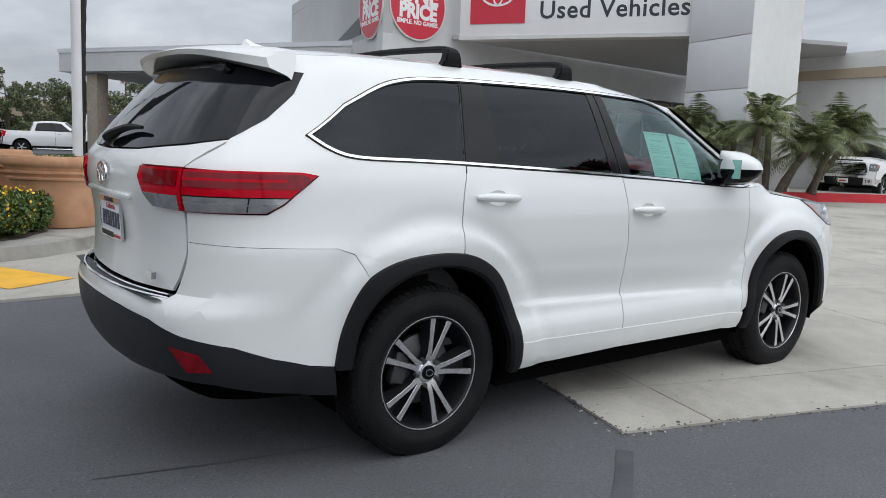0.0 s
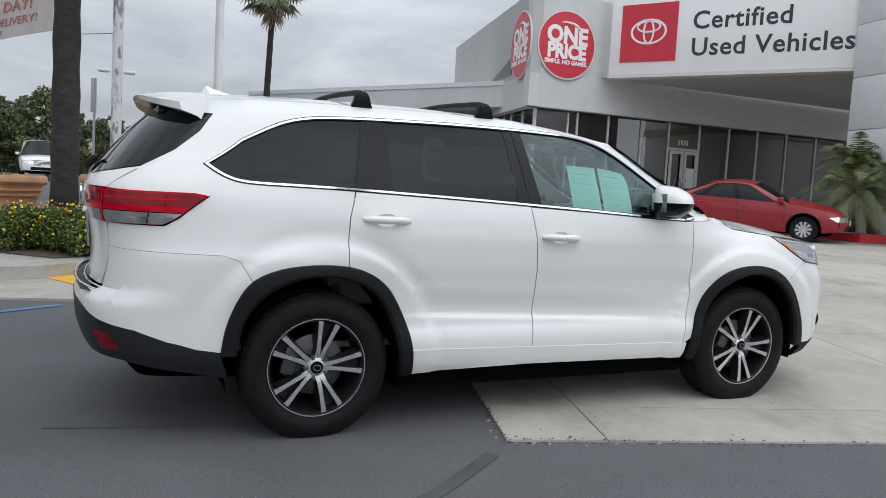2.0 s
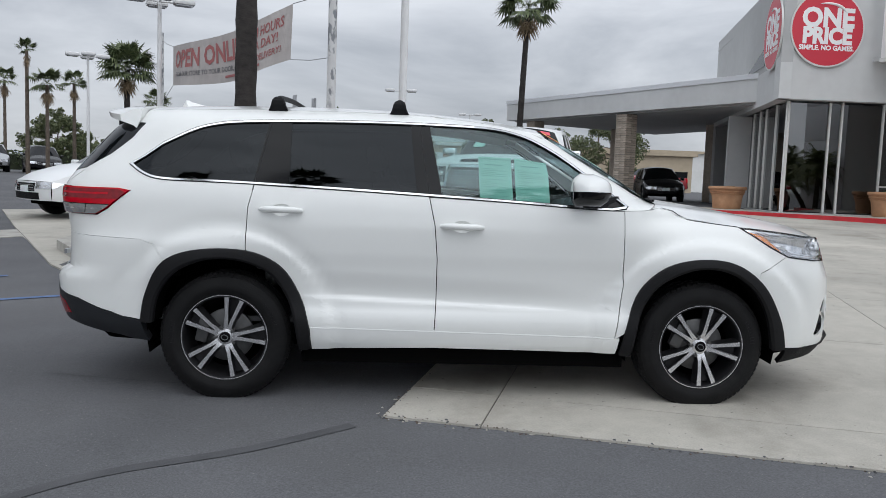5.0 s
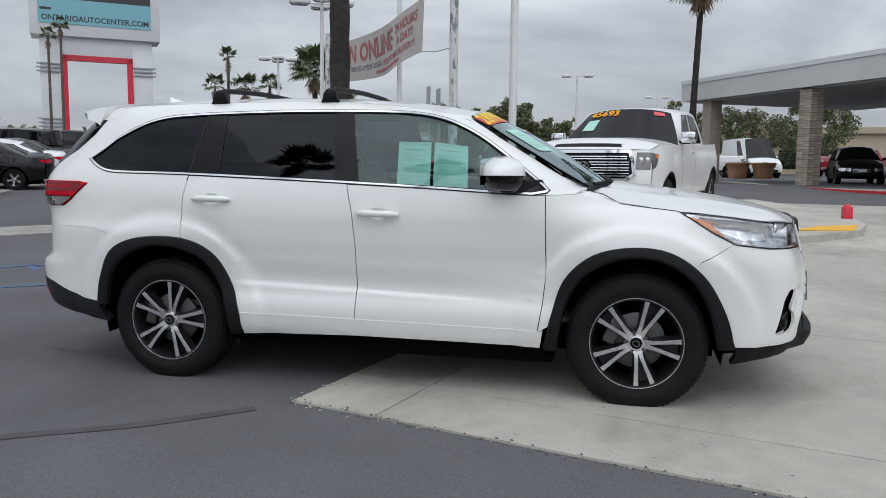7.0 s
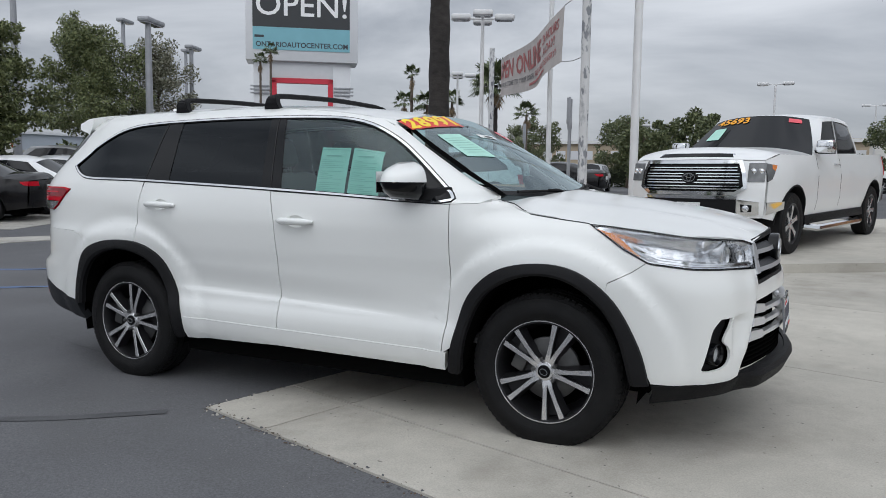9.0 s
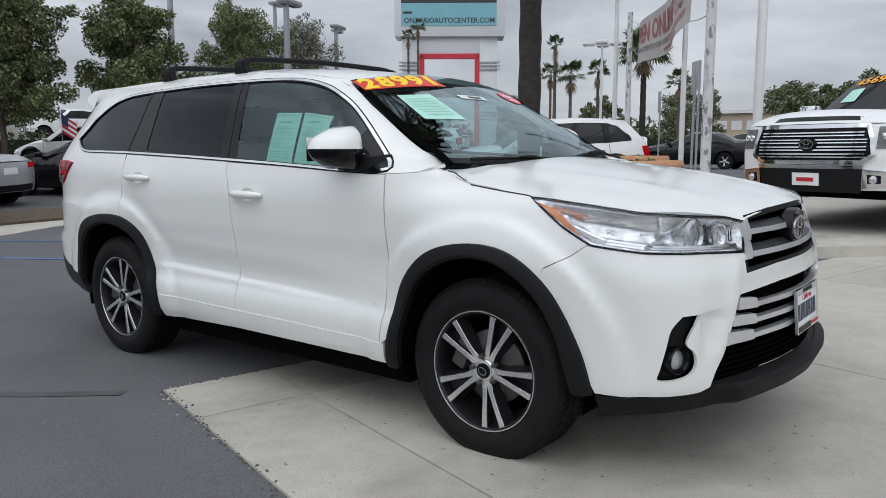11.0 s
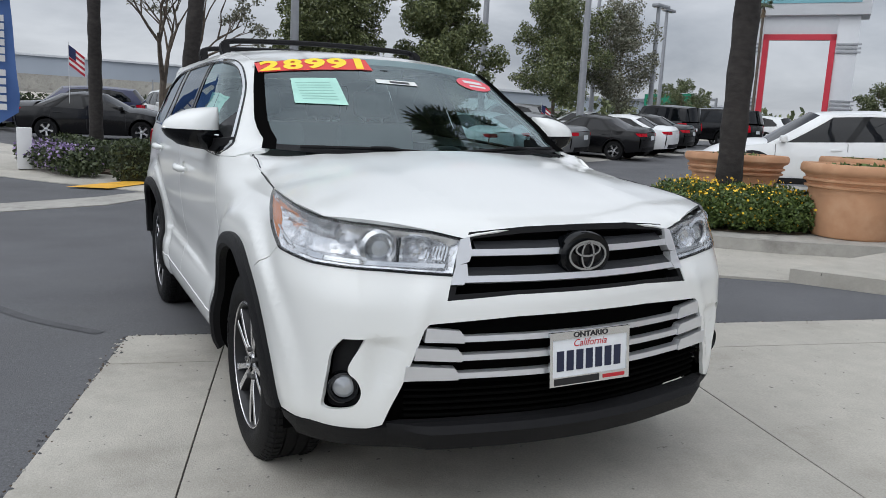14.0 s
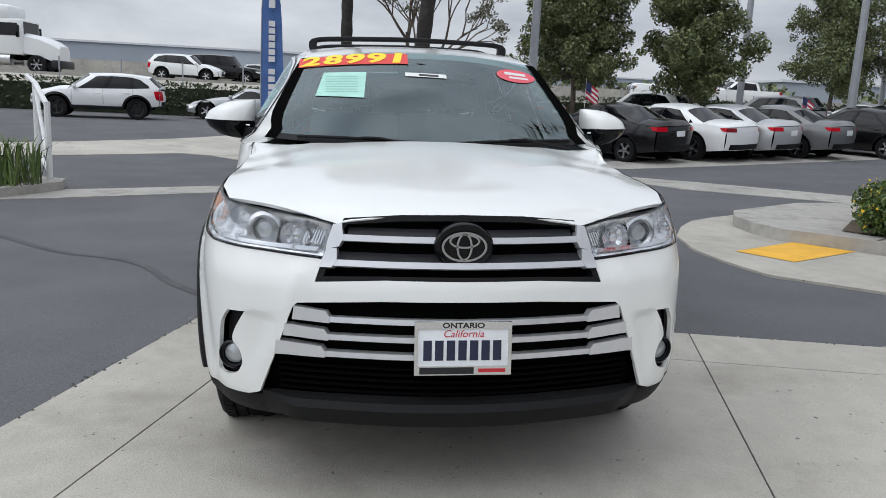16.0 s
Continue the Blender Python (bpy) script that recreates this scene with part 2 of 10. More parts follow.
SIGN_TEAL = mat("sign_teal_panel", (0.20, 0.45, 0.52), 0.5, vary=0.04, scale=1)
FRAME_WHITE = mat("white_window_frame", (0.66, 0.66, 0.64), 0.5, vary=0.04, scale=5)
SHOP_GLASS = glass("shop_glass", (0.14, 0.155, 0.165), 0.55)
POLE_WHITE = mat("white_pole_paint", (0.72, 0.72, 0.72), 0.45, vary=0.04, scale=4)
POLE_PEEL = mat("peeling_white_paint", (0.66, 0.66, 0.66), 0.7, vary=0.05, scale=5, dirt=((0.22, 0.23, 0.25), 0.95, 5.0), stretch=(1, 1, 0.45), specks=((0.24, 0.25, 0.27), 9.0, 0.54))
POLE_GREY = mat("galvanised_steel", (0.33, 0.34, 0.36), 0.5, metal=0.3, vary=0.08, scale=4)
TERRACOTTA = mat("terracotta", (0.55, 0.30, 0.17), 0.85, vary=0.08, scale=5, vary2=0.12, scale2=1.2, bump=0.2, bscale=60, dirt=((0.62, 0.42, 0.28), 0.5, 2.5))
BARK_PALM = mat("palm_bark", (0.033, 0.029, 0.027), 0.95, vary=0.35, scale=9, vary2=0.25, scale2=1.6, bump=1.0, bscale=18, stretch=(1, 1, 1.6))
BARK = mat("tree_bark", (0.12, 0.095, 0.075), 0.95, vary=0.3, scale=8, bump=0.8, bscale=20)
BRICK = mat("pale_brick", (0.40, 0.34, 0.28), 0.9, vary=0.15, scale=9, bump=0.4, bscale=60, random_hue=0.25)
LEAF_TREE = leaf_mat("tree_leaves", (0.046, 0.064, 0.022), (0.21, 0.235, 0.095))
LEAF_PALE = leaf_mat("pale_tree_leaves", (0.09, 0.095, 0.06), (0.27, 0.265, 0.19))
LEAF_FAR = leaf_mat("far_tree_leaves", (0.045, 0.065, 0.025), (0.17, 0.19, 0.085))
LEAF_PALM = leaf_mat("palm_fronds", (0.045, 0.065, 0.028), (0.14, 0.17, 0.075))
LEAF_SAGO = leaf_mat("feather_palm_fronds", (0.06, 0.085, 0.03), (0.22, 0.24, 0.10))
LEAF_BED = leaf_mat("bed_leaves", (0.035, 0.065, 0.015), (0.13, 0.19, 0.045))
LEAF_HEDGE = leaf_mat("hedge_leaves", (0.022, 0.036, 0.014), (0.075, 0.095, 0.035))
LEAF_DRY = leaf_mat("dry_fronds", (0.16, 0.11, 0.06), (0.28, 0.20, 0.12))
FLOWER_Y = leaf_mat("yellow_flowers", (0.75, 0.42, 0.02), (0.9, 0.62, 0.04))
FLOWER_P = leaf_mat("purple_flowers", (0.22, 0.14, 0.34), (0.45, 0.36, 0.55))
BANNER = mat("vinyl_banner", (0.50, 0.46, 0.44), 0.7, vary=0.06, scale=3, vary2=0.08, scale2=0.8)
BANNER_RED = mat("banner_red_print", (0.42, 0.14, 0.135), 0.7, vary=0.05, scale=4)
BANNER_INK = mat("banner_grey_print", (0.16, 0.16, 0.17), 0.7, vary=0.05, scale=4)
FLAG_BLUE = mat("blue_feather_flag", (0.07, 0.15, 0.38), 0.7, vary=0.06, scale=3)
FLAG_RED = mat("flag_red", (0.42, 0.02, 0.04), 0.8, vary=0.05, scale=6)
FLAG_NAVY = mat("flag_navy", (0.02, 0.03, 0.10), 0.8, vary=0.05, scale=6)
FLAG_WHITE = mat("flag_white", (0.72, 0.72, 0.72), 0.8, vary=0.05, scale=6)
BIN_GREY = mat("bin_stone_grey", (0.38, 0.36, 0.33), 0.85, vary=0.1, scale=12)
ROAD_GREEN = mat("road_sign_green", (0.0, 0.22, 0.12), 0.5, vary=0.05)
GLASS_BLACK = mat("black_glass", (0.004, 0.005, 0.007), 0.03, vary=0.0, spec=0.36)
CHROME_RIM = mat("machined_alloy", (0.70, 0.70, 0.71), 0.27, metal=0.85, vary=0.05, scale=60)
GLASS_EYE = mat("projector_lens", (0.42, 0.44, 0.46), 0.05, metal=0.4, vary=0.0, coat=1.0)
SILVER = mat("bright_silver_trim", (0.66, 0.67, 0.69), 0.30, metal=0.55, vary=0.02, scale=30, coat=0.5)
LAMP_SHELL = mat("lamp_shell", (0.70, 0.71, 0.73), 0.13, metal=0.78, vary=0.34, scale=22, bump=0.30, bscale=22)
HEDGE_SHADE = mat("hedge_inner_shade", (0.020, 0.026, 0.012), 0.95, vary=0.4, scale=6, bump=0.8, bscale=12)
LAMP_GREY = mat("smoked_lamp", (0.16, 0.165, 0.17), 0.12, vary=0.2, scale=14, metal=0.3)
# ---- mesh helpers ----
def lerp(a, b, t):
    return a + (b - a) * t


def smooth(a, b, v):
    t = max(0.0, min(1.0, (v - a) / (b - a)))
    return t * t * (3 - 2 * t)


def curve_at(keys, v):
    """A smooth value from (place, value) keys: monotone cubic between them."""
    xs = [k[0] for k in keys]
    ys = [k[1] for k in keys]
    if v <= xs[0]:
        return ys[0]
    if v >= xs[-1]:
        return ys[-1]
    i = max(j for j in range(len(xs) - 1) if xs[j] <= v)

    def slope(j):
        if j <= 0 or j >= len(xs) - 1:
            return 0.0 if len(xs) > 2 else (ys[1] - ys[0]) / (xs[1] - xs[0])
        d0 = (ys[j] - ys[j - 1]) / (xs[j] - xs[j - 1])
        d1 = (ys[j + 1] - ys[j]) / (xs[j + 1] - xs[j])
        return 0.0 if d0 * d1 <= 0 else 2 * d0 * d1 / (d0 + d1)

    h = xs[i + 1] - xs[i]
    t = (v - xs[i]) / h
    return ((2 * t ** 3 - 3 * t ** 2 + 1) * ys[i] + (t ** 3 - 2 * t ** 2 + t) * h * slope(i)
            + (-2 * t ** 3 + 3 * t ** 2) * ys[i + 1] + (t ** 3 - t ** 2) * h * slope(i + 1))


def rounded(points, n=5, closed=True):
    """A smooth line through the points (Catmull-Rom)."""
    out = []
    m = len(points)
    for i in range(m if closed else m - 1):
        if closed:
            p = [points[(i + k) % m] for k in (-1, 0, 1, 2)]
        else:
            p = [points[max(0, min(m - 1, i + k))] for k in (-1, 0, 1, 2)]
        for k in range(n):
            t = k / n
            out.append(tuple(0.5 * (2 * b + (c - a) * t + (2 * a - 5 * b + 4 * c - d) * t * t + (3 * b - a - 3 * c + d) * t ** 3) for a, b, c, d in zip(*p)))
    if not closed:
        out.append(tuple(points[-1]))
    return out


def finish(bm, material, angle=0.6, flat=False):
    me = bpy.data.meshes.new("mesh")
    bmesh.ops.recalc_face_normals(bm, faces=bm.faces)
    if not flat:
        for f in bm.faces:
            f.smooth = True
        for e in bm.edges:
            if len(e.link_faces) == 2 and e.calc_face_angle(0) > angle:
                e.smooth = False
    bm.to_mesh(me)
    bm.free()
    for mm in (material if isinstance(material, (list, tuple)) else [material]):
        me.materials.append(mm)
    return me


def part(name, bm, material, parent, label="", flat=False, angle=0.6):
    ob = new(name, finish(bm, material, angle, flat) if isinstance(bm, bmesh.types.BMesh) else bm)
    ob.parent = parent
    if label:
        ob["label"] = label
    return ob


def thing(name, label, category, group="", kind="", m=None, bm=None, material=None, flat=False):
    ob = new(name, finish(bm, material, 0.6, flat) if bm is not None else None)
    if m is not None:
        ob.matrix_basis = m
    return tagged(ob, label, category, group, kind)


def add_box(bm, x0, y0, z0, x1, y1, z1, bevel=0.0, m=None):
    vs = [bm.verts.new((x, y, z)) for x in (x0, x1) for y in (y0, y1) for z in (z0, z1)]
    fs = [bm.faces.new([vs[i] for i in q]) for q in ((0, 1, 3, 2), (4, 6, 7, 5), (0, 4, 5, 1), (2, 3, 7, 6), (0, 2, 6, 4), (1, 5, 7, 3))]
    if bevel:
        es = list({e for f in fs for e in f.edges})
        r = bmesh.ops.bevel(bm, geom=es, offset=bevel, segments=2, affect="EDGES", profile=0.5)
        vs = list({v for f in r["faces"] for v in f.verts} | {v for v in vs if v.is_valid})
    if m is not None:
        bmesh.ops.transform(bm, matrix=m, verts=[v for v in vs if v.is_valid])
    return bm


def box(x0, y0, z0, x1, y1, z1, bevel=0.0, m=None):
    return add_box(bmesh.new(), x0, y0, z0, x1, y1, z1, bevel, m)


def add_lathe(bm, profile, seg=32, m=None, axis="z", cap=True):
    """Turns a (radius, height) line round the axis."""
    rings = []
    for r, h in profile:
        ring = []
        for i in range(seg):
            a = 2 * math.pi * i / seg
            c, s = r * math.cos(a), r * math.sin(a)
            p = Vector((c, s, h)) if axis == "z" else (Vector((c, h, s)) if axis == "y" else Vector((h, c, s)))
            ring.append(bm.verts.new(m @ p if m is not None else p))
        rings.append(ring)
    for a, b in zip(rings, rings[1:]):
        for i in range(seg):
            j = (i + 1) % seg
            bm.faces.new((a[i], a[j], b[j], b[i]))
    for ring, (r, h) in ((rings[0], profile[0]), (rings[-1], profile[-1])):
        if cap and r > 2e-4 and profile[0] != profile[-1]:
            bm.faces.new(ring)
    bmesh.ops.remove_doubles(bm, verts=[v for ring in rings for v in ring], dist=1e-5)
    return bm


def lathe(profile, seg=32, m=None, axis="z", cap=True):
    return add_lathe(bmesh.new(), profile, seg, m, axis, cap)


def add_tube(bm, pts, radius, seg=8, caps=True):
    pts = [Vector(p) for p in pts]
    rings = []
    up = Vector((0.13, 0.27, 0.95))
    for i, p in enumerate(pts):
        d = (pts[min(i + 1, len(pts) - 1)] - pts[max(i - 1, 0)]).normalized()
        a = d.cross(up)
        if a.length < 1e-3:
            a = d.cross(Vector((1, 0, 0)))
        a.normalize()
        b = d.cross(a).normalized()
        r = radius[i] if isinstance(radius, (list, tuple)) else radius
        rings.append([bm.verts.new(p + (a * math.cos(2 * math.pi * k / seg) + b * math.sin(2 * math.pi * k / seg)) * r) for k in range(seg)])
    for a, b in zip(rings, rings[1:]):
        for k in range(seg):
            bm.faces.new((a[k], a[(k + 1) % seg], b[(k + 1) % seg], b[k]))
    if caps:
        bm.faces.new(rings[0])
        bm.faces.new(rings[-1])
    return bm


def tube(pts, radius, seg=8):
    return add_tube(bmesh.new(), pts, radius, seg)


def add_plate(bm, poly, z0, z1, m=None, holes=()):
    """A flat plate of a polygon in x, y, from z0 to z1."""
    edges = []
    vs_all = []
    for ring in (poly, *holes):
        vs = [bm.verts.new((p[0], p[1], z0)) for p in ring]
        vs_all += vs
        edges += [bm.edges.new((vs[i], vs[(i + 1) % len(vs)])) for i in range(len(vs))]
    if not holes:
        fs = [bm.faces.new(vs_all)]
    else:
        fs = [g for g in bmesh.ops.triangle_fill(bm, edges=edges, use_beauty=True)["geom"] if isinstance(g, bmesh.types.BMFace)]
    r = bmesh.ops.extrude_face_region(bm, geom=fs)
    top = [v for v in r["geom"] if isinstance(v, bmesh.types.BMVert)]
    bmesh.ops.translate(bm, verts=top, vec=(0, 0, z1 - z0))
    if m is not None:
        bmesh.ops.transform(bm, matrix=m, verts=list(set(vs_all + top)))
    return bm


def plate(poly, z0, z1, m=None, holes=()):
    return add_plate(bmesh.new(), poly, z0, z1, m, holes)


def sheet(poly, holes=(), step=(0.06, 0.06), at=None):
    """A polygon cut into a fine grid and bent by at(u, v) -> place."""
    bm = bmesh.new()
    edges = []
    for ring in (poly, *holes):
        vs = [bm.verts.new((p[0], p[1], 0)) for p in ring]
        edges += [bm.edges.new((vs[i], vs[(i + 1) % len(vs)])) for i in range(len(vs))]
    bmesh.ops.triangle_fill(bm, edges=edges, use_beauty=True)
    for axis, s in ((0, step[0]), (1, step[1])):
        lo, hi = min(p[axis] for p in poly), max(p[axis] for p in poly)
        n = max(1, int(math.ceil((hi - lo) / s)))
        for i in range(1, n):
            c = lo + (hi - lo) * i / n
            bmesh.ops.bisect_plane(bm, geom=bm.verts[:] + bm.edges[:] + bm.faces[:], dist=1e-5, plane_co=(c, 0, 0) if axis == 0 else (0, c, 0), plane_no=(1, 0, 0) if axis == 0 else (0, 1, 0))
    if at is not None:
        for v in bm.verts:
            v.co = Vector(at(v.co.x, v.co.y))
    return bm


def rim_in(bm, depth, toward=None):
    """Turns the open edges of a sheet inwards by depth, so that it reads as a panel with thickness."""
    bmesh.ops.recalc_face_normals(bm, faces=bm.faces)
    bm.normal_update()
    border = [e for e in bm.edges if len(e.link_faces) == 1]
    normal = {v: v.normal.copy() for e in border for v in e.verts}
    flip = 1.0
    if toward is not None:
        flip = 0.0
        for v, nn in normal.items():
            flip += nn.dot(v.co - Vector(toward))
        flip = 1.0 if flip > 0 else -1.0
    for e in border:
        e.smooth = False
    old = {v: v.co.copy() for v in normal}
    r = bmesh.ops.extrude_edge_only(bm, edges=border)
    fresh = [g for g in r["geom"] if isinstance(g, bmesh.types.BMVert)]
    for v in fresh:
        best = None
        for e in v.link_edges:
            o = e.other_vert(v)
            if o in normal and (o.co - v.co).length < 1e-6:
                best = o
        if best is not None:
            v.co = v.co - normal[best] * (depth * flip)
    for e in border:
        e.smooth = False
    return bm


def words(text, size, material, parent, m, name="lettering", depth=0.0, label="", squeeze=1.0, shear=0.0, spacing=1.0, align="CENTER", bold=0.0):
    """Lettering in the built-in font, as a mesh."""
    cu = bpy.data.curves.new("text", "FONT")
    cu.body, cu.size, cu.align_x, cu.align_y, cu.extrude, cu.shear, cu.space_character, cu.offset = text, size, align, "CENTER", depth, shear, spacing, bold
    cu.resolution_u = 3
    tmp = bpy.data.objects.new("text", cu)
    me = bpy.data.meshes.new_from_object(tmp)
    bpy.data.objects.remove(tmp)
    bpy.data.curves.remove(cu)
    for v in me.vertices:
        v.co.x *= squeeze
    me.materials.clear()
    me.materials.append(material)
    ob = new(name, me)
    ob.parent, ob.matrix_basis = parent, m
    if label:
        ob["label"] = label
    return ob


def gz(x, y):
    """The height of the sloping ground."""
    return 0.008 * max(-16, min(30, x - 1.4)) + 0.022 * max(-3, min(26, y + 1.2)) + 0.42 * smooth(-9, -25, x)


def draped(poly, lift, thick=0.0, step=2.0, holes=()):
    """A slab that follows the ground; its sides go down by thick."""
    bm = sheet(poly, holes, (step, step))
    for v in bm.verts:
        v.co.z = gz(v.co.x, v.co.y) + lift
    if thick:
        border = [e for e in bm.edges if len(e.link_faces) == 1]
        for e in border:
            e.smooth = False
        r = bmesh.ops.extrude_edge_only(bm, edges=border)
        for g in r["geom"]:
            if isinstance(g, bmesh.types.BMVert):
                g.co.z -= thick
    return bm


def ribbon(line, width, closed=False):
    """The outline of a band of some width along a line in plan."""
    pts = [Vector((p[0], p[1])) for p in line]
    left, right = [], []
    for i, p in enumerate(pts):
        a = pts[max(i - 1, 0)]
        b = pts[min(i + 1, len(pts) - 1)]
        d = (b - a).normalized()
        nrm = Vector((-d.y, d.x))
        left.append(tuple(p + nrm * width / 2))
        right.append(tuple(p - nrm * width / 2))
    return left + right[::-1]


def upright(x, y, lift=0.0, turn=0.0):
    return pose(x, y, gz(x, y) + lift, 0, 0, turn)


def inset(poly, d):
    n = len(poly)
    area = sum(poly[i][0] * poly[(i + 1) % n][1] - poly[(i + 1) % n][0] * poly[i][1] for i in range(n))
    sgn = 1 if area > 0 else -1
    out = []
    for i in range(n):
        a, b, c = Vector(poly[i - 1]), Vector(poly[i]), Vector(poly[(i + 1) % n])
        d0, d1 = (b - a).normalized(), (c - b).normalized()
        n0, n1 = Vector((-d0.y, d0.x)) * sgn, Vector((-d1.y, d1.x)) * sgn
        nn = n0 + n1
        if nn.length < 1e-4:
            nn = n0
        nn.normalize()
        k = max(0.5, nn.dot(n0))
        out.append(tuple(b + nn * (d / k)))
    return out


def ring_badge(parent, m, rx, ry, w, material, name, thick=0.008):
    """An oval ring."""
    bm = bmesh.new()
    rows = []
    for k in range(40):
        a = 2 * math.pi * k / 40
        row = []
        for f, h in ((0, 0.0), (0.1, thick), (0.9, thick), (1, 0.0)):
            g = lerp(1, 0, f)
            row.append(bm.verts.new(m @ Vector(((rx - w * f) * math.cos(a), (ry - w * f) * math.sin(a), h))))
        rows.append(row)
    for i in range(40):
        a, b = rows[i], rows[(i + 1) % 40]
        for k in range(3):
            bm.faces.new((a[k], a[k + 1], b[k + 1], b[k]))
    return part(name, bm, material, parent)


def badge(m, r, parent, material):
    """A plain badge of three ovals."""
    b = ring_badge(parent, m, r, r * 0.68, r * 0.12, material, "badge")
    ring_badge(b, m, r * 0.36, r * 0.62, r * 0.11, material, "badge_oval")
    ring_badge(b, m @ Matrix.Translation((0, r * 0.26, 0)), r * 0.68, r * 0.34, r * 0.11, material, "badge_oval")
    return b
# ---- ground, paving, kerbs ----
bm = bmesh.new()
ring = [-600, -250, -120, -80, -50, -35, -28, -25, -22, -20, -18, -16, -14.6, -12, -10, -8.5, -7, -4.2, -1.5, 1.4, 4, 7, 10, 14, 18, 24.8, 31.4, 50, 80, 120, 250, 600]
g = [[bm.verts.new((x, y, gz(x, y))) for x in ring] for y in ring]
for a, b in zip(g, g[1:]):
    for i in range(len(ring) - 1):
        bm.faces.new((a[i], a[i + 1], b[i + 1], b[i]))
thing("ground", "worn dark grey asphalt car lot", "ground", kind="structure", bm=bm, material=ASPHALT)

PAD_O, PAD_A = Vector((0.93, -1.22)), math.atan2(-0.273, 0.962)
E1, E2 = Vector((math.cos(PAD_A), math.sin(PAD_A))), Vector((-math.sin(PAD_A), math.cos(PAD_A)))


def pad_at(s, t):
    p = PAD_O + E1 * s + E2 * t
    return (p.x, p.y)


thing("drive_joints", "dark filled joints between the concrete slabs", "pavement", kind="structure", bm=draped([pad_at(0.02, 0.02), pad_at(33, 0.02), pad_at(33, 24), pad_at(5.0, 24), pad_at(0.02, 6.2)], 0.004), material=JOINT)
apron_polys = {
    "apron": (0.022, 0.10, [(-3.4, 4.3), (-3.05, 3.85), (-2.55, 3.5), (-1.9, 3.17), (-1.1, 3.0), (-0.5, 3.03), (0.1, 3.14), (0.7, 3.72), (1.1, 4.17), (1.5, 5.4), (1.2, 8.5), (0.6, 13), (-5.2, 15.2), (-8.5, 13), (-6.2, 9.0), (-5.0, 7.0)], "worn concrete apron with a painted ramp"),
    "sidewalk": (0.125, 0.16, [(1.1, 4.2), (1.74, 4.55), (2.63, 5.2), (3.5, 5.88), (4.5, 6.45), (5.6, 7.25), (6.4, 8.1), (6.8, 9.2), (6.9, 11), (6.6, 13), (6.0, 15.5), (0.3, 12.6), (-0.6, 11.6), (-0.2, 8.4), (0.7, 6.4)], "raised concrete pavement with a low kerb"),
    "island": (0.155, 0.2, [(-3.1, 4.42), (-2.6, 4.18), (-2.05, 4.13), (-1.6, 4.2), (-0.85, 4.78), (-0.45, 4.95), (0.04, 5.33), (0.67, 6.15), (1.15, 6.95), (1.1, 7.9), (0.2, 8.7), (-2.5, 8.7), (-4.2, 7.7), (-4.0, 5.8)], "raised concrete planting island with a rounded kerb"),
}
for nm, (lift, deep, poly, lab) in apron_polys.items():
    thing(nm, lab, "pavement", kind="structure", bm=draped(poly, lift, deep), material=CONCRETE if nm != "island" else KERB)
thing("island_kerb_joint", "dark joint in the kerb", "kerb", kind="structure", bm=draped([(-0.86, 4.775), (-0.835, 4.79), (-1.0, 5.0), (-1.025, 4.98)], 0.159, 0.0), material=JOINT)
BED = [(-1.45, 4.80), (-1.05, 5.03), (-0.55, 5.42), (-0.22, 5.92), (-0.30, 6.45), (-1.5, 6.85), (-2.5, 6.3), (-2.25, 5.45)]
thing("planting_bed", "dark soil of the planted island", "soil", kind="structure", bm=draped(BED, 0.165), material=SOIL)
thing("yellow_ramp", "yellow painted ramp patch on concrete", "paint", kind="structure", bm=draped([(-0.97, 3.38), (-1.50, 4.29), (-0.98, 4.66), (-0.43, 3.68)], 0.027), material=YELLOW)
thing("yellow_ramp_far", "yellow painted ramp patch on concrete", "paint", kind="structure", bm=draped([(-8.93, -1.4), (-10.05, -0.25), (-9.5, 0.05), (-8.5, -0.75)], 0.030), material=YELLOW)
thing("yellow_ramp_drive", "yellow painted ramp patch on concrete", "paint", kind="structure", bm=draped([(5.3, 7.75), (5.9, 8.6), (6.6, 8.9), (6.25, 7.9)], 0.131), material=YELLOW)
for ln in ([(-5.6, 0.30), (-4.2, 0.99), (-3.4, 1.55), (-2.7, 2.02), (-1.3, 2.85)], [(-7.5, 0.95), (-6.5, 1.55), (-5.4, 2.05), (-4.4, 2.76), (-3.45, 3.4)], [(-3.9, 2.6), (-4.3, 2.9)]):
    thing("blue_hatching", "faded blue painted parking line", "paint", kind="structure", bm=draped(ribbon(ln, 0.09), 0.006, step=1.0), material=BLUE_LINE)
# concrete gutters across the drives, walks on the street side
thing("gutter", "pale concrete gutter strip in the asphalt", "pavement", kind="structure", bm=draped([(-3.9, -5.7), (-4.4, -4.8), (-5.6, -2.3), (-6.2, -0.9), (-7.1, -0.2), (-8.35, 2.2), (-8.9, 4.1), (-8.6, 4.9), (-7.1, 5.5), (-5.3, 7.45), (-5.0, 7.0), (-5.9, 8.6), (-8.6, 6.3), (-9.9, 4.7), (-9.3, 2.0), (-8.25, -0.05), (-7.3, -1.0), (-6.5, -2.5), (-5.35, -5.3), (-4.8, -6.2)], 0.010, 0.02), material=KERB)
thing("street_gutter", "pale concrete gutter strip in the asphalt", "pavement", kind="structure", bm=draped([(-11.2, 5.8), (-15.4, 15.5), (-19, 25), (-20, 24.5), (-17.6, 17.0), (-13.6, 6.95), (-12.6, 5.4)], 0.010, 0.02), material=KERB)
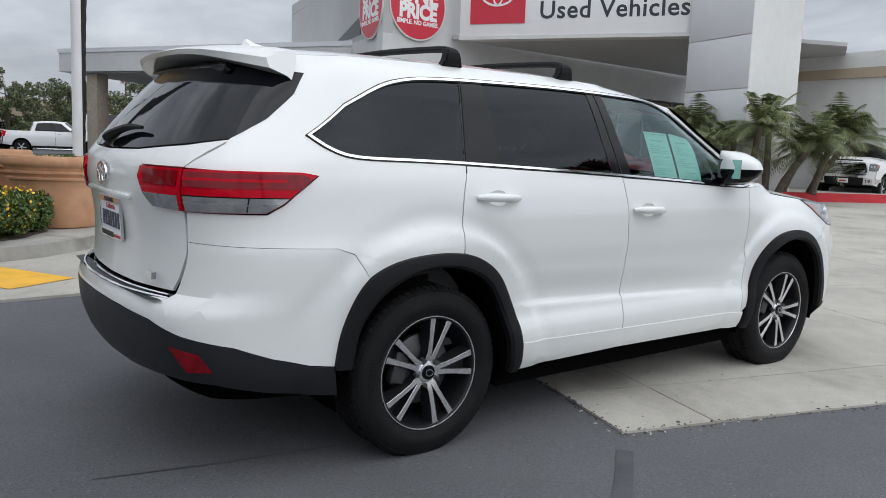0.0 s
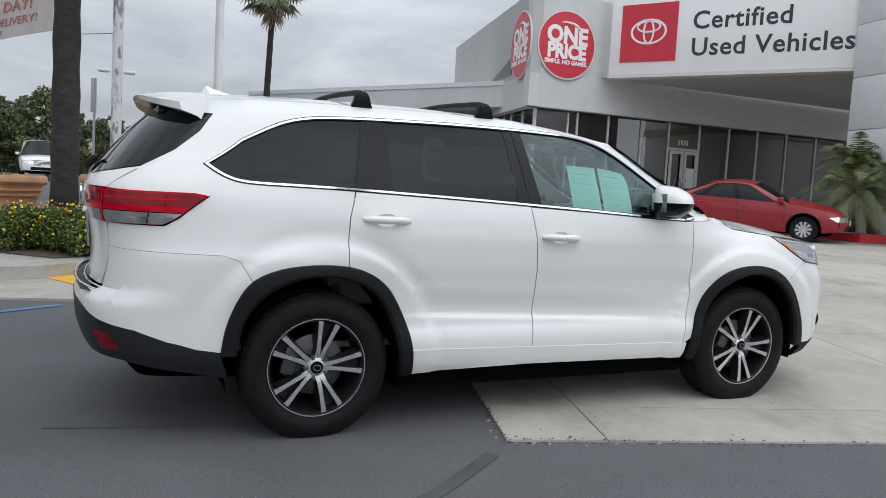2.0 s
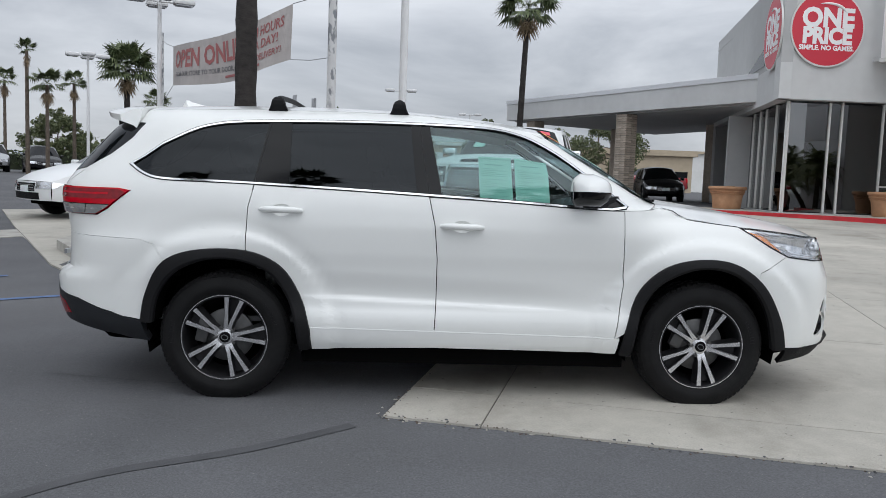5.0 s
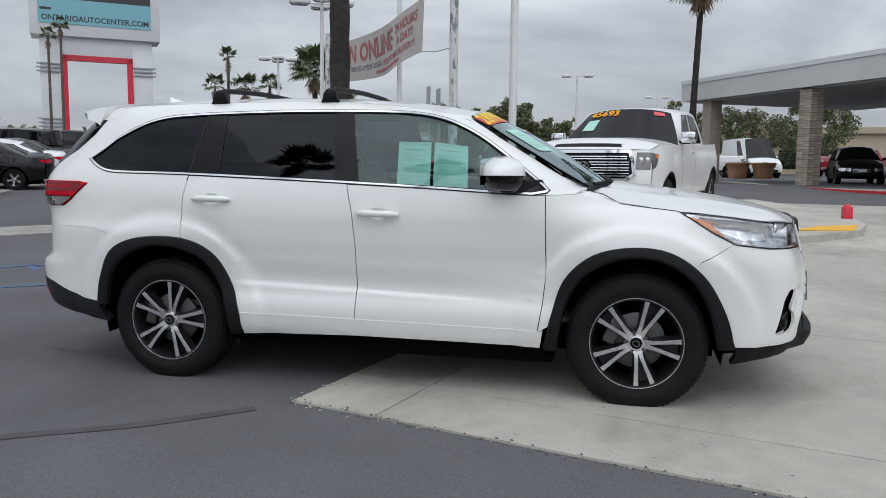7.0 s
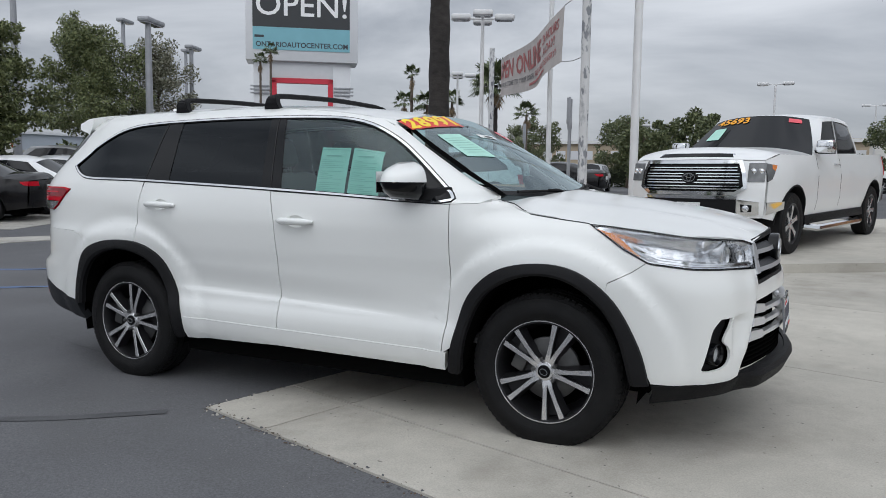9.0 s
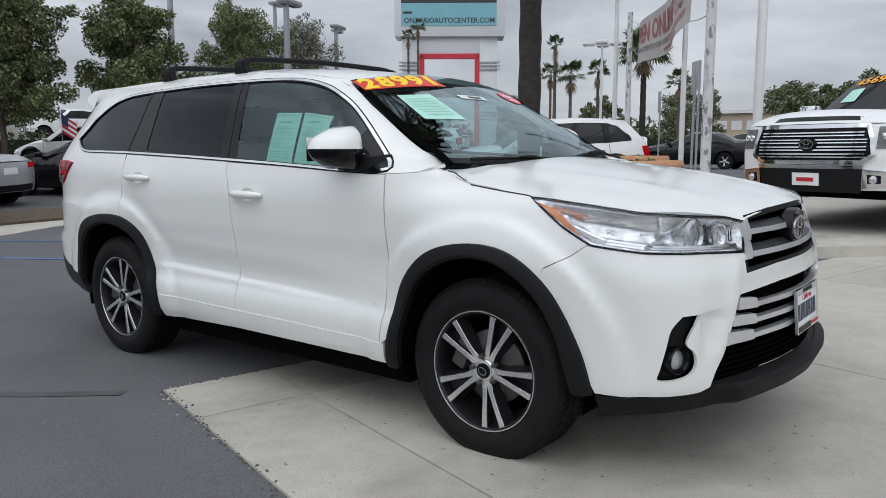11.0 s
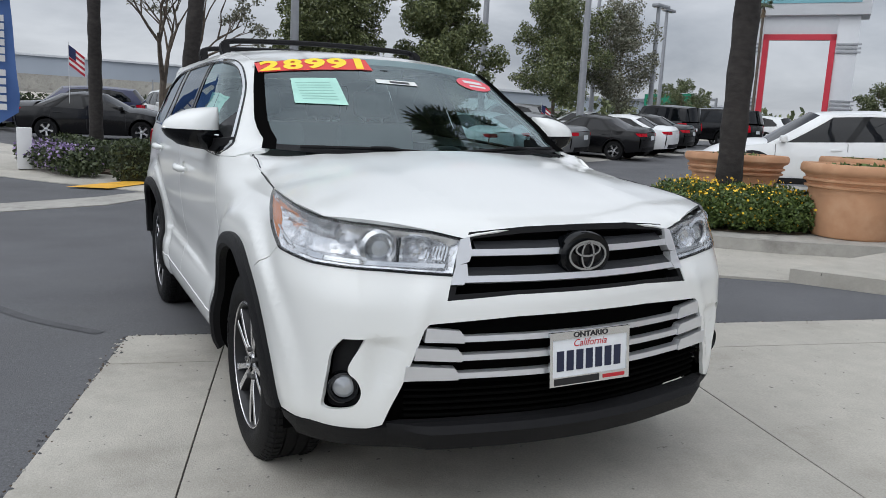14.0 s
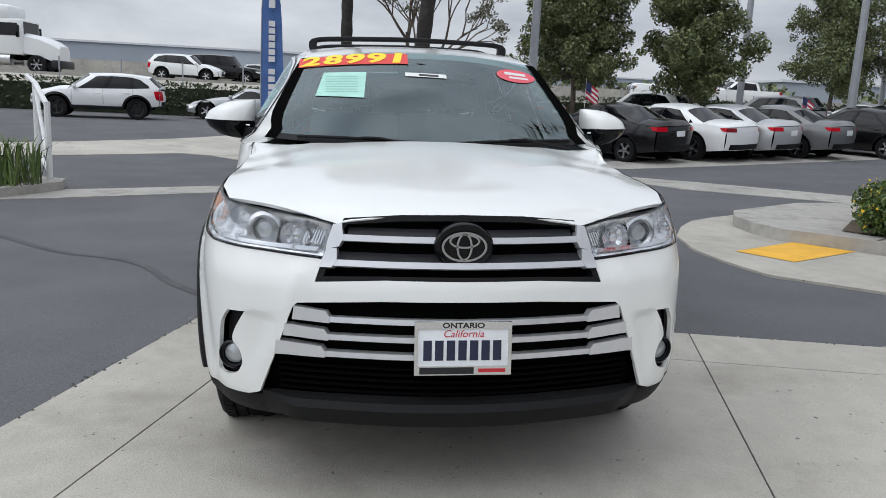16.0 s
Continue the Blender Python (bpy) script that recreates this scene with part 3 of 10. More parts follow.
thing("street_walk", "wide pale concrete pavement by the street", "pavement", kind="structure", bm=draped([(-10.6, -7.8), (-13.0, -4.4), (-12.7, -3.7), (-11.3, -2.5), (-8.6, -0.6), (-7.6, 0.1), (-7.5, 1.1), (-8.2, 2.3), (-9.2, 4.4), (-10.4, 4.0), (-9.6, 1.6), (-10.2, 0.4), (-12.5, -1.5), (-15.2, -2.4), (-18, -2.2), (-19.6, -3.0), (-16.6, -5.3), (-14.9, -7.3), (-13.2, -9.6)], 0.016, 0.05), material=CONCRETE)
thing("street_bed", "dark soil of the street-side bed", "soil", kind="structure", bm=draped([(-9.3, 4.2), (-9.35, 1.7), (-9.9, 0.6), (-12.3, -1.2), (-15.0, -2.2), (-17.2, -2.0), (-17.0, -0.5), (-13, 1.0), (-11.2, 4.4)], 0.06, 0.08), material=SOIL)
thing("gate_bed", "small raised bed with a concrete kerb", "kerb", kind="structure", bm=draped([(-4.0, -5.2), (-4.8, -4.78), (-5.55, -4.52), (-6.0, -4.62), (-6.15, -5.0), (-5.5, -6.2), (-4.2, -6.6)], 0.13, 0.16), material=KERB)
thing("gate_bed_soil", "dark soil of a small bed", "soil", kind="structure", bm=draped([(-4.3, -5.35), (-4.95, -5.0), (-5.5, -4.78), (-5.85, -5.0), (-5.35, -6.0), (-4.4, -6.3)], 0.137), material=SOIL)
for ln in ([(7.77, 10.83), (10.04, 12.51)], [(7.03, 8.47), (8.71, 9.56)], [(7.77, 10.83), (7.870000000000001, 9.015)], [(8.905, 11.67), (8.71, 9.56)]):
    thing("drive_hatching", "faded dark blue hatching on the concrete drive", "paint", kind="structure", bm=draped(ribbon(ln, 0.08), 0.016, step=1.0), material=BLUE_LINE)
# sealed cracks in the asphalt
for ln, w in (([(-1.7, -3.75), (-0.9, -2.95), (-0.62, -2.42), (-0.28, -2.05), (0.3, -1.73), (0.78, -1.36)], 0.075), ([(-1.25, -0.46), (-0.76, -0.57), (-0.3, -0.65)], 0.012)):
    thing("crack_seal", "dark sealed crack in the asphalt", "ground", kind="structure", bm=draped(ribbon(rounded(ln, 5, False), w), 0.004, step=0.6), material=SEAL)

# ---- the building ----
def wall(name, a, b, z0, z1, depth, material, label, cuts=(), outward=1, kind="structure"):
    """A wall from a to b in plan; cuts are openings (from, to, foot, head) along it."""
    a, b = Vector(a), Vector(b)
    d = (b - a)
    ln = d.length
    ang = math.atan2(d.y, d.x)
    m = Matrix.Translation((a.x, a.y, 0)) @ Matrix.Rotation(ang, 4, "Z") @ Matrix.Rotation(radians(90), 4, "X")
    holes = [[(u0, v0), (u1, v0), (u1, v1), (u0, v1)] for u0, u1, v0, v1 in cuts]
    bm = plate([(0, z0), (ln, z0), (ln, z1), (0, z1)], -depth, 0, m, holes)
    return thing(name, label, "wall", kind=kind, bm=bm, material=material)


FLOOR_Z = 0.66
K = (12.2, 18.7)
FAR = (14.75, 30.6)
# upper storey over the shop front
wall("wall_front", (29.5, 19.0), K, 4.19, 8.05, -0.35, WALL_GREY, "grey stucco upper wall of the showroom")
wall("wall_side", K, FAR, 5.3, 8.05, -0.35, WALL_SHADED, "grey stucco side wall of the showroom", cuts=())
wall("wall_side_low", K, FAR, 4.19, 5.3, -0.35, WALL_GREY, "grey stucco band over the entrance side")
wall("wall_back", FAR, (31, 31), 0.3, 8.05, -0.3, WALL_SHADED, "grey rear wall")
wall("wall_east", (31, 31), (29.5, 19.0), 0.3, 8.05, -0.3, WALL_SHADED, "grey end wall")
thing("roof_showroom", "flat grey roof", "roof", kind="structure", bm=plate([(12.3, 18.9), (29.4, 19.1), (30.9, 30.9), (14.7, 30.5)], 7.6, 7.8), material=WALL_SHADED)
thing("soffit_showroom", "flat plaster soffit over the shop front", "ceiling", kind="structure", bm=plate([(12.5, 18.95), (29.2, 19.2), (29.4, 20.2), (12.9, 20.2)], 4.2, 4.26), material=WALL_SHADED)
tri = bmesh.new()
dK = (Vector(FAR) - Vector(K)).normalized()
nK = Vector((-dK.y, dK.x))
vs = []
for s, z in ((2.2, 6.15), (5.3, 5.50), (2.2, 5.50)):
    q = Vector(K) + dK * s + nK * 0.02
    vs.append((q.x, q.y, z))
outer = [tri.verts.new(v) for v in vs]
inn = [tri.verts.new((v[0] - nK.x * 0.05, v[1] - nK.y * 0.05, v[2])) for v in vs]
tri.faces.new(outer)
for i in range(3):
    tri.faces.new((outer[i], outer[(i + 1) % 3], inn[(i + 1) % 3], inn[i]))
thing("clerestory_window", "dark three-cornered clerestory window", "window", kind="structure", bm=tri, material=GLASS_BLACK, flat=True)
# shop front glazing, set back under the wall
def glazing(name, a, b, z0, z1, splits, rails, door=None, label="showroom glazing in white frames"):
    a, b = Vector(a), Vector(b)
    d = b - a
    ln = d.length
    m = Matrix.Translation((a.x, a.y, 0)) @ Matrix.Rotation(math.atan2(d.y, d.x), 4, "Z")
    w = thing(name, label, "window", kind="structure")
    xs = [0.0] + [s for s in splits] + [ln]
    for x in xs:
        part("window_frame", box(x - 0.028, -0.06, z0, x + 0.028, 0.06, z1, 0, m), FRAME_WHITE, w)
    for z in rails:
        for x0, x1 in zip(xs, xs[1:]):
            part("window_rail", box(x0 + 0.037, -0.05, z - 0.035, x1 - 0.037, 0.05, z + 0.035, 0, m), FRAME_WHITE, w)
    zz = [z0] + [r for r in rails] + [z1]
    for x0, x1 in zip(xs, xs[1:]):
        for v0, v1 in zip(zz, zz[1:]):
            part("pane", box(x0 + 0.04, -0.006, v0 + 0.04, x1 - 0.04, 0.006, v1 - 0.04, 0, m), SHOP_GLASS, w)
    return w, m


g1, gm = glazing("window_1", (12.75, 19.15), (28.5, 19.35), FLOOR_Z, 4.17, [1.35, 1.75, 3.1, 4.6, 5.9, 7.4, 8.9, 10.4, 12.0, 13.7], [])
part("transom", box(5.93, -0.06, 3.16, 7.37, 0.06, 3.24, 0, gm), FRAME_WHITE, g1)
part("low_rail", box(3.13, -0.05, 1.55, 5.87, 0.05, 1.60, 0, gm), FRAME_WHITE, g1)
for x0, x1 in ((5.98, 6.62), (6.68, 7.32)):
    d = part("door_leaf", plate([(x0, FLOOR_Z + 0.02), (x1, FLOOR_Z + 0.02), (x1, 3.14), (x0, 3.14)], 0.06, 0.12, gm @ Matrix.Rotation(radians(90), 4, "X"), holes=[[(x0 + 0.09, FLOOR_Z + 0.25), (x0 + 0.09, 3.02), (x1 - 0.09, 3.02), (x1 - 0.09, FLOOR_Z + 0.25)]]), FRAME_WHITE, g1)
    part("door_handle", box(x1 - 0.10 if x0 < 6.5 else x0 + 0.06, -0.20, 1.6, x1 - 0.06 if x0 < 6.5 else x0 + 0.10, -0.14, 2.1, 0.01, gm), CHROME, d)
part("poster", box(6.80, -0.10, 1.7, 7.20, -0.09, 2.5, 0, gm), WHITE_PAPER, g1)
bm = bmesh.new()
for k in range(4):
    add_box(bm, 6.40 + 0.13 * k, -0.03, 3.36, 6.48 + 0.13 * k, -0.02, 3.56, m=gm)
part("house_number", bm, FRAME_WHITE, g1)
part("showroom_column", box(1.42, 0.10, FLOOR_Z, 1.72, 0.42, 4.17, 0, gm), FRAME_WHITE, g1)
g2, gm2 = glazing("window_2", (12.75, 19.15), (14.6, 28.2), FLOOR_Z, 4.17, [1.3, 2.7, 3.6, 4.6, 6.2, 7.8], [], label="entrance side glazing in white frames")
part("inner_back", box(0.2, 5.0, FLOOR_Z, 15.5, 5.1, 4.1, 0, gm), WALL_SHADED, g1)
thing("floor_showroom", "dark showroom floor", "floor", kind="structure", bm=plate([(12.5, 18.9), (29.4, 19.1), (30.9, 30.9), (14.7, 30.5)], FLOOR_Z - 0.2, FLOOR_Z - 0.002), material=WALL_SHADED)
thing("building_walk", "concrete walk in front of the showroom", "pavement", kind="structure", bm=plate([(9.2, 24.4), (9.9, 21.9), (11.2, 19.6), (14.4, 16.4), (17.3, 12.6), (18.0, 10.2), (20.6, 8.6), (26, 6.6), (40, 2.0), (42, 14), (29.4, 19.6), (12.6, 19.7), (14.4, 28), (12, 34), (7, 36)], 0.1, FLOOR_Z - 0.03), material=CONCRETE)
kerb_line = [(9.2, 24.4), (9.9, 21.9), (11.2, 19.6), (14.4, 16.4), (17.3, 12.6), (18.0, 10.2), (20.6, 8.6), (26, 6.6), (40, 2.0)]
bm = plate(ribbon(kerb_line, 0.24), 0.1, FLOOR_Z - 0.02)
thing("red_kerb", "red painted fire-lane kerb", "kerb", kind="structure", bm=bm, material=RED_KERB)

# the big sign over the forecourt, on its pillar
SA, SB = Vector((15.05, 18.25)), Vector((19.25, 11.75))
sd_ = (SB - SA)
SL = sd_.length
sm = Matrix.Translation((SA.x, SA.y, 0)) @ Matrix.Rotation(math.atan2(sd_.y, sd_.x), 4, "Z")
fascia = thing("fascia_sign", "white fascia sign with a red square and grey lettering", "sign")
part("sign_box", box(0.0, 0.0, 5.40, SL, 0.5, 8.4, 0.02, sm), SIGN_WHITE, fascia)
part("lower_trim", box(-0.01, -0.03, 5.34, SL + 0.01, 0.5, 5.46, 0.0, sm), FRAME_WHITE, fascia)
fm = sm @ Matrix.Rotation(radians(90), 4, "X")
part("red_square", box(0.38, 5.86, 0.004, 2.30, 7.78, 0.03, 0.0, fm), SIGN_RED, fascia)
bq = ring_badge(fascia, fm @ Matrix.Translation((1.34, 6.85, 0.03)), 0.62, 0.43, 0.075, SIGN_WHITE, "badge", 0.02)
ring_badge(bq, fm @ Matrix.Translation((1.34, 6.85, 0.03)), 0.20, 0.41, 0.065, SIGN_WHITE, "badge_oval", 0.02)
ring_badge(bq, fm @ Matrix.Translation((1.34, 7.02, 0.03)), 0.42, 0.21, 0.065, SIGN_WHITE, "badge_oval", 0.02)
words("Certified", 0.80, SIGN_INK, fascia, fm @ Matrix.Translation((2.78, 7.10, 0.006)), depth=0.004, align="LEFT", spacing=1.06, bold=0.012)
words("Used Vehicles", 0.80, SIGN_INK, fascia, fm @ Matrix.Translation((2.78, 6.24, 0.006)), depth=0.004, align="LEFT", spacing=1.06, bold=0.012)
thing("soffit_sign", "grey plaster soffit under the sign", "ceiling", kind="structure", bm=plate([(15.1, 18.7), (19.3, 12.0), (24.5, 9.5), (29.4, 12.0), (29.4, 18.9)], 5.42, 5.55), material=WALL_SHADED)
pil = thing("sign_pillar", "tall pillar clad in pale metal panels", "pillar", kind="structure")
pa, pb = Vector((19.1, 11.75)), Vector((18.62, 9.3))
pc, pd = Vector((21.6, 9.45)), Vector((21.7, 12.2))
core = inset([tuple(pa), tuple(pb), tuple(pc), tuple(pd)], 0.03)
part("pillar_core", plate(core, 0.2, 9.6), WALL_WHITE, pil)
for k in range(6):
    z0 = 0.55 + 1.52 * k
    d = pb - pa
    m = Matrix.Translation((pa.x, pa.y, 0)) @ Matrix.Rotation(math.atan2(d.y, d.x), 4, "Z")
    part("panel", box(0.0, 0.0, z0, d.length, -0.035, z0 + 1.50, 0.004, m), WALL_PANEL, pil)
for at2, nrm, r in ((Vector(K) + (Vector((29.5, 19.0)) - Vector(K)).normalized() * 1.35, None, 1.17), (Vector(K) + dK * 1.0, 1, 1.17)):
    if nrm is None:
        m = Matrix.Translation((at2.x, at2.y - 0.04, 6.35)) @ Matrix.Rotation(math.atan2(0.3, 17.3), 4, "Z") @ Matrix.Rotation(radians(90), 4, "X")
    else:
        m = Matrix.Translation((at2.x + nK.x * 0.04, at2.y + nK.y * 0.04, 6.35)) @ Matrix.Rotation(math.atan2(-dK.y, -dK.x), 4, "Z") @ Matrix.Rotation(radians(90), 4, "X")
    disc = thing("round_sign", "round red wall sign with white lettering", "sign", group="round wall signs")
    part("sign_disc", lathe([(0.0001, 0.0), (r, 0.0), (r, 0.05), (0.0001, 0.05)], 48, m), FRAME_WHITE, disc)
    part("red_face", lathe([(0.0001, 0.051), (r - 0.05, 0.051), (r - 0.05, 0.056), (0.0001, 0.056)], 48, m), SIGN_RED, disc)
    words("ONE", 0.78, SIGN_WHITE, disc, m @ Matrix.Translation((0, 0.30, 0.060)), depth=0.002, bold=0.035, squeeze=1.0)
    words("PRICE", 0.66, SIGN_WHITE, disc, m @ Matrix.Translation((0, -0.24, 0.060)), depth=0.002, bold=0.035, squeeze=0.92)
    words("SIMPLE. NO GAMES.", 0.20, SIGN_WHITE, disc, m @ Matrix.Translation((0, -0.59, 0.060)), depth=0.002, bold=0.008)
    part("swoosh", tube([m @ Vector((0.62 * math.cos(a) - 0.05, 0.42 + 0.34 * math.sin(a), 0.06)) for a in [0.25 + 0.19 * k for k in range(10)]], [0.012, 0.03, 0.04, 0.045, 0.045, 0.04, 0.035, 0.03, 0.02, 0.01], 6), SIGN_WHITE, disc)

# drive-through canopy
ca, cb = Vector((12.95, 21.7)), Vector((5.58, 34.7))
cd = (cb - ca).normalized()
cn = Vector((-cd.y, cd.x)) * -1
canopy = thing("entrance_canopy", "long flat grey entrance canopy on brick columns", "canopy", kind="structure")
q = [ca, cb, cb + cn * 11, ca + cn * 9]
part("canopy_slab", plate([tuple(p) for p in q], 4.42, 5.30), WALL_GREY, canopy)
part("canopy_edge", plate([tuple(ca - cn * 0.04), tuple(cb - cn * 0.04 + cd * 0.04), tuple(cb + cd * 0.04), tuple(ca)], 5.22, 5.40), WALL_PANEL, canopy)
part("canopy_ceiling", plate([tuple(p) for p in (ca + cn * 0.3, cb + cn * 0.3 - cd * 0.3, cb + cn * 10.7, ca + cn * 8.7)], 4.36, 4.415), WALL_SHADED, canopy)
for cx, cy, w in ((9.95, 27.9, 0.62), (6.9, 33.6, 0.62), (15.2, 31.5, 0.62), (12.0, 37.0, 0.62)):
    col = thing("brick_column", "square column of pale brown brick", "column", group="canopy columns", kind="structure", m=Matrix.Translation((cx, cy, 0)) @ Matrix.Rotation(math.atan2(cd.y, cd.x), 4, "Z"))
    part("column_core", box(-w / 2 + 0.02, -w / 2 + 0.02, 0.3, w / 2 - 0.02, w / 2 - 0.02, 4.36), JOINT, col)
    if cx == 9.95:
        bmk = box(-0.148, -0.03, 0.0, 0.148, 0.03, 0.088, 0.0)
        me = finish(bmk, BRICK, flat=True)
        for r in range(39):
            for f in range(4):
                for k in range(2):
                    m = Matrix.Rotation(math.pi / 2 * f, 4, "Z") @ Matrix.Translation(((-0.155 if k == 0 else 0.155) + (0.03 if r % 2 else -0.03) * 0.2, -w / 2 + 0.03, 0.45 + 0.1 * r))
                    b = part("brick", me, None, col)
                    b.matrix_basis = m
    else:
        part("brick_face", box(-w / 2, -w / 2, 0.35, w / 2, w / 2, 4.35, 0.01), BRICK, col)
# neighbour to the east of the pillar
nb = thing("neighbour_building", "long white single-storey building with a tan cornice", "building")
part("wall", box(26.5, 8.4, 0.2, 60, 14.0, 4.6), WALL_WHITE, nb)
part("cornice", box(26.4, 8.3, 4.6, 60.1, 14.1, 4.95), WALL_TAN, nb)
part("parapet", box(26.45, 8.35, 4.95, 60, 14.0, 5.5), WALL_WHITE, nb)
part("shade_band", box(26.4, 8.25, 2.3, 60, 8.38, 2.75), WALL_TAN, nb)

# ---- the white SUV ----
PLAN = rounded([(3.76, 0.0), (3.755, 0.09), (3.745, 0.20), (3.725, 0.31), (3.70, 0.42), (3.675, 0.515), (3.642, 0.605), (3.59, 0.712), (3.508, 0.795), (3.41, 0.846), (3.26, 0.880), (3.0, 0.897),
                (2.7, 0.90), (2.2, 0.90), (1.7, 0.90), (1.2, 0.90), (0.7, 0.90), (0.3, 0.90), (0.0, 0.896), (-0.3, 0.888), (-0.55, 0.868), (-0.75, 0.835), (-0.88, 0.788), (-0.97, 0.71), (-1.03, 0.60),
                (-1.065, 0.45), (-1.09, 0.25), (-1.10, 0.0)], 6, closed=False)
ARC = [0.0]
for (ax, ay), (bx, by) in zip(PLAN, PLAN[1:]):
    ARC.append(ARC[-1] + math.hypot(bx - ax, by - ay))
ARC_N = np.array(ARC)
PLAN_X, PLAN_Y = np.array([p[0] for p in PLAN]), np.array([p[1] for p in PLAN])
V_DOOR = [(0.22, 0.82), (0.30, 0.868), (0.34, 0.895), (0.40, 0.908), (0.455, 0.912), (0.490, 0.9095), (0.525, 0.902), (0.560, 0.891), (0.595, 0.8865), (0.64, 0.8845), (0.70, 0.886), (0.78, 0.891), (0.88, 0.902), (1.0, 0.905), (1.10, 0.897), (1.18, 0.882), (1.25, 0.860), (1.40, 0.800), (1.55, 0.735), (1.62, 0.695), (1.66, 0.655), (1.69, 0.60)]
V_FEND = [(0.22, 0.84), (0.30, 0.875), (0.42, 0.90), (0.60, 0.912), (0.80, 0.918), (0.88, 0.910), (0.96, 0.890), (1.02, 0.865), (1.06, 0.838), (1.09, 0.810), (1.12, 0.785), (1.17, 0.765), (1.25, 0.74)]
V_REAR = [(0.22, 0.80), (0.30, 0.85), (0.36, 0.885), (0.45, 0.91), (0.62, 0.912), (0.80, 0.925), (0.90, 0.925), (0.96, 0.912), (1.05, 0.900), (1.15, 0.890), (1.22, 0.875), (1.30, 0.845), (1.42, 0.790), (1.55, 0.735), (1.62, 0.695), (1.66, 0.655), (1.69, 0.60)]
S_FRONT = [(0.24, -0.10), (0.32, -0.02), (0.40, 0.016), (0.62, 0.018), (0.76, 0.008), (0.86, -0.024), (0.98, -0.056), (1.03, -0.073), (1.10, -0.2)]
S_REAR = [(0.28, 0.16), (0.36, 0.07), (0.45, 0.01), (0.56, -0.02), (0.66, -0.025), (0.71, -0.005), (0.74, 0.045), (0.90, 0.055), (1.02, 0.04), (1.14, 0.015), (1.21, 0.02), (1.28, 0.06), (1.40, 0.15), (1.52, 0.25), (1.60, 0.33), (1.68, 0.42)]
X_SHIELD = [(1.17, 2.53), (1.20, 2.49), (1.25, 2.40), (1.346, 2.24), (1.464, 2.04), (1.565, 1.88), (1.60, 1.80), (1.64, 1.60), (1.70, 1.3)]


def v_side(x, z):
    a = curve_at(V_DOOR, z)
    if x > 2.0:
        f = smooth(2.25, 2.75, x)
        a = lerp(a, curve_at(V_FEND, z), f)
    elif x < 0.5:
        a = lerp(a, curve_at(V_REAR, z), smooth(0.45, -0.15, x))
    for cx in (0.0, 2.79):
        d = math.hypot(x - cx, z - 0.362)
        if d < 0.75 and z > 0.30:
            a += (0.015 if cx > 1 else 0.011) * (1 - smooth(0.605, 0.640, d)) - 0.005 * math.exp(-((d - 0.67) / 0.04) ** 2)
    if 0.45 < z < 0.85 and 0.3 < x < 2.25:
        zc = 0.622 - 0.036 * (x - 0.5)
        a -= 0.015 * smooth(zc - 0.014, zc + 0.006, z) * smooth(zc + 0.16, zc + 0.03, z) * smooth(0.40, 0.70, x) * smooth(2.20, 1.60, x)
    if z > 1.16 and x > 1.2:
        xs = curve_at(X_SHIELD, z)
        a *= 1 - 0.14 * smooth(xs - 0.36, xs, x) * smooth(1.16, 1.21, z)
    return a


def skin(u, z, out=0.0, side=-1):
    """The car's outer skin: u runs round the plan from the nose to the tail."""
    if out:
        e = 0.004
        p = Vector(skin(u, z, 0, side))
        du = Vector(skin(u + e, z, 0, side)) - Vector(skin(u - e, z, 0, side))
        dz = Vector(skin(u, z + e, 0, side)) - Vector(skin(u, z - e, 0, side))
        n = du.cross(dz).normalized()
        if n.dot(p - Vector((1.3, 0, 0.8))) < 0:
            n = -n
        return p + n * out
    over = 0.0
    s = side
    if u < 0:
        u, s = -u, -s
    elif u > ARC[-1]:
        u, s = 2 * ARC[-1] - u, -s
    xc = float(np.interp(u, ARC_N, PLAN_X))
    yc = float(np.interp(u, ARC_N, PLAN_Y))
    x = xc + smooth(2.9, 3.6, xc) * curve_at(S_FRONT, z) + smooth(-0.2, -0.95, xc) * curve_at(S_REAR, z)
    if xc > 3.3:
        # a scoop beside each fog lamp and a ridge that runs down from the headlamp
        edge = 0.606 - 0.353 * (z - 0.53)
        x -= 0.022 * smooth(0.680, 0.645, z) * smooth(0.395, 0.56, z) * smooth(edge + 0.012, edge + 0.060, yc) * smooth(0.710, 0.665, yc)
        x += 0.010 * math.exp(-((yc - (0.50 + 0.36 * (0.86 - z))) / 0.030) ** 2) * smooth(0.44, 0.52, z) * smooth(0.87, 0.80, z)
    return Vector((x, s * yc / 0.9 * v_side(xc, z), z))


U_TAIL = ARC[-1]


def ux(x, z):
    """u of the skin on the flank at this x."""
    lo, hi = 0.25, U_TAIL - 0.15
    for _ in range(30):
        m = (lo + hi) / 2
        if skin(m, z).x > x:
            lo = m
        else:
            hi = m
    return lo


def uy(y, z, rear=False):
    """u of the skin on the nose or tail at this distance from the middle."""
    lo, hi = (0.0, 1.1) if not rear else (U_TAIL - 1.0, U_TAIL)
    for _ in range(30):
        m = (lo + hi) / 2
        if (abs(skin(m, z).y) < y) != rear:
            lo = m
        else:
            hi = m
    return lo


def sk(points):
    """Places on the skin: (x, z) on the flank, ('f', y, z) on the nose, ('r', y, z) on the tail."""
    out = []
    for p in points:
        if p[0] == "f":
            out.append((uy(p[1], p[2]), p[2]))
        elif p[0] == "r":
            out.append((uy(p[1], p[2], True), p[2]))
        else:
            out.append((ux(p[0], p[1]), p[1]))
    return out


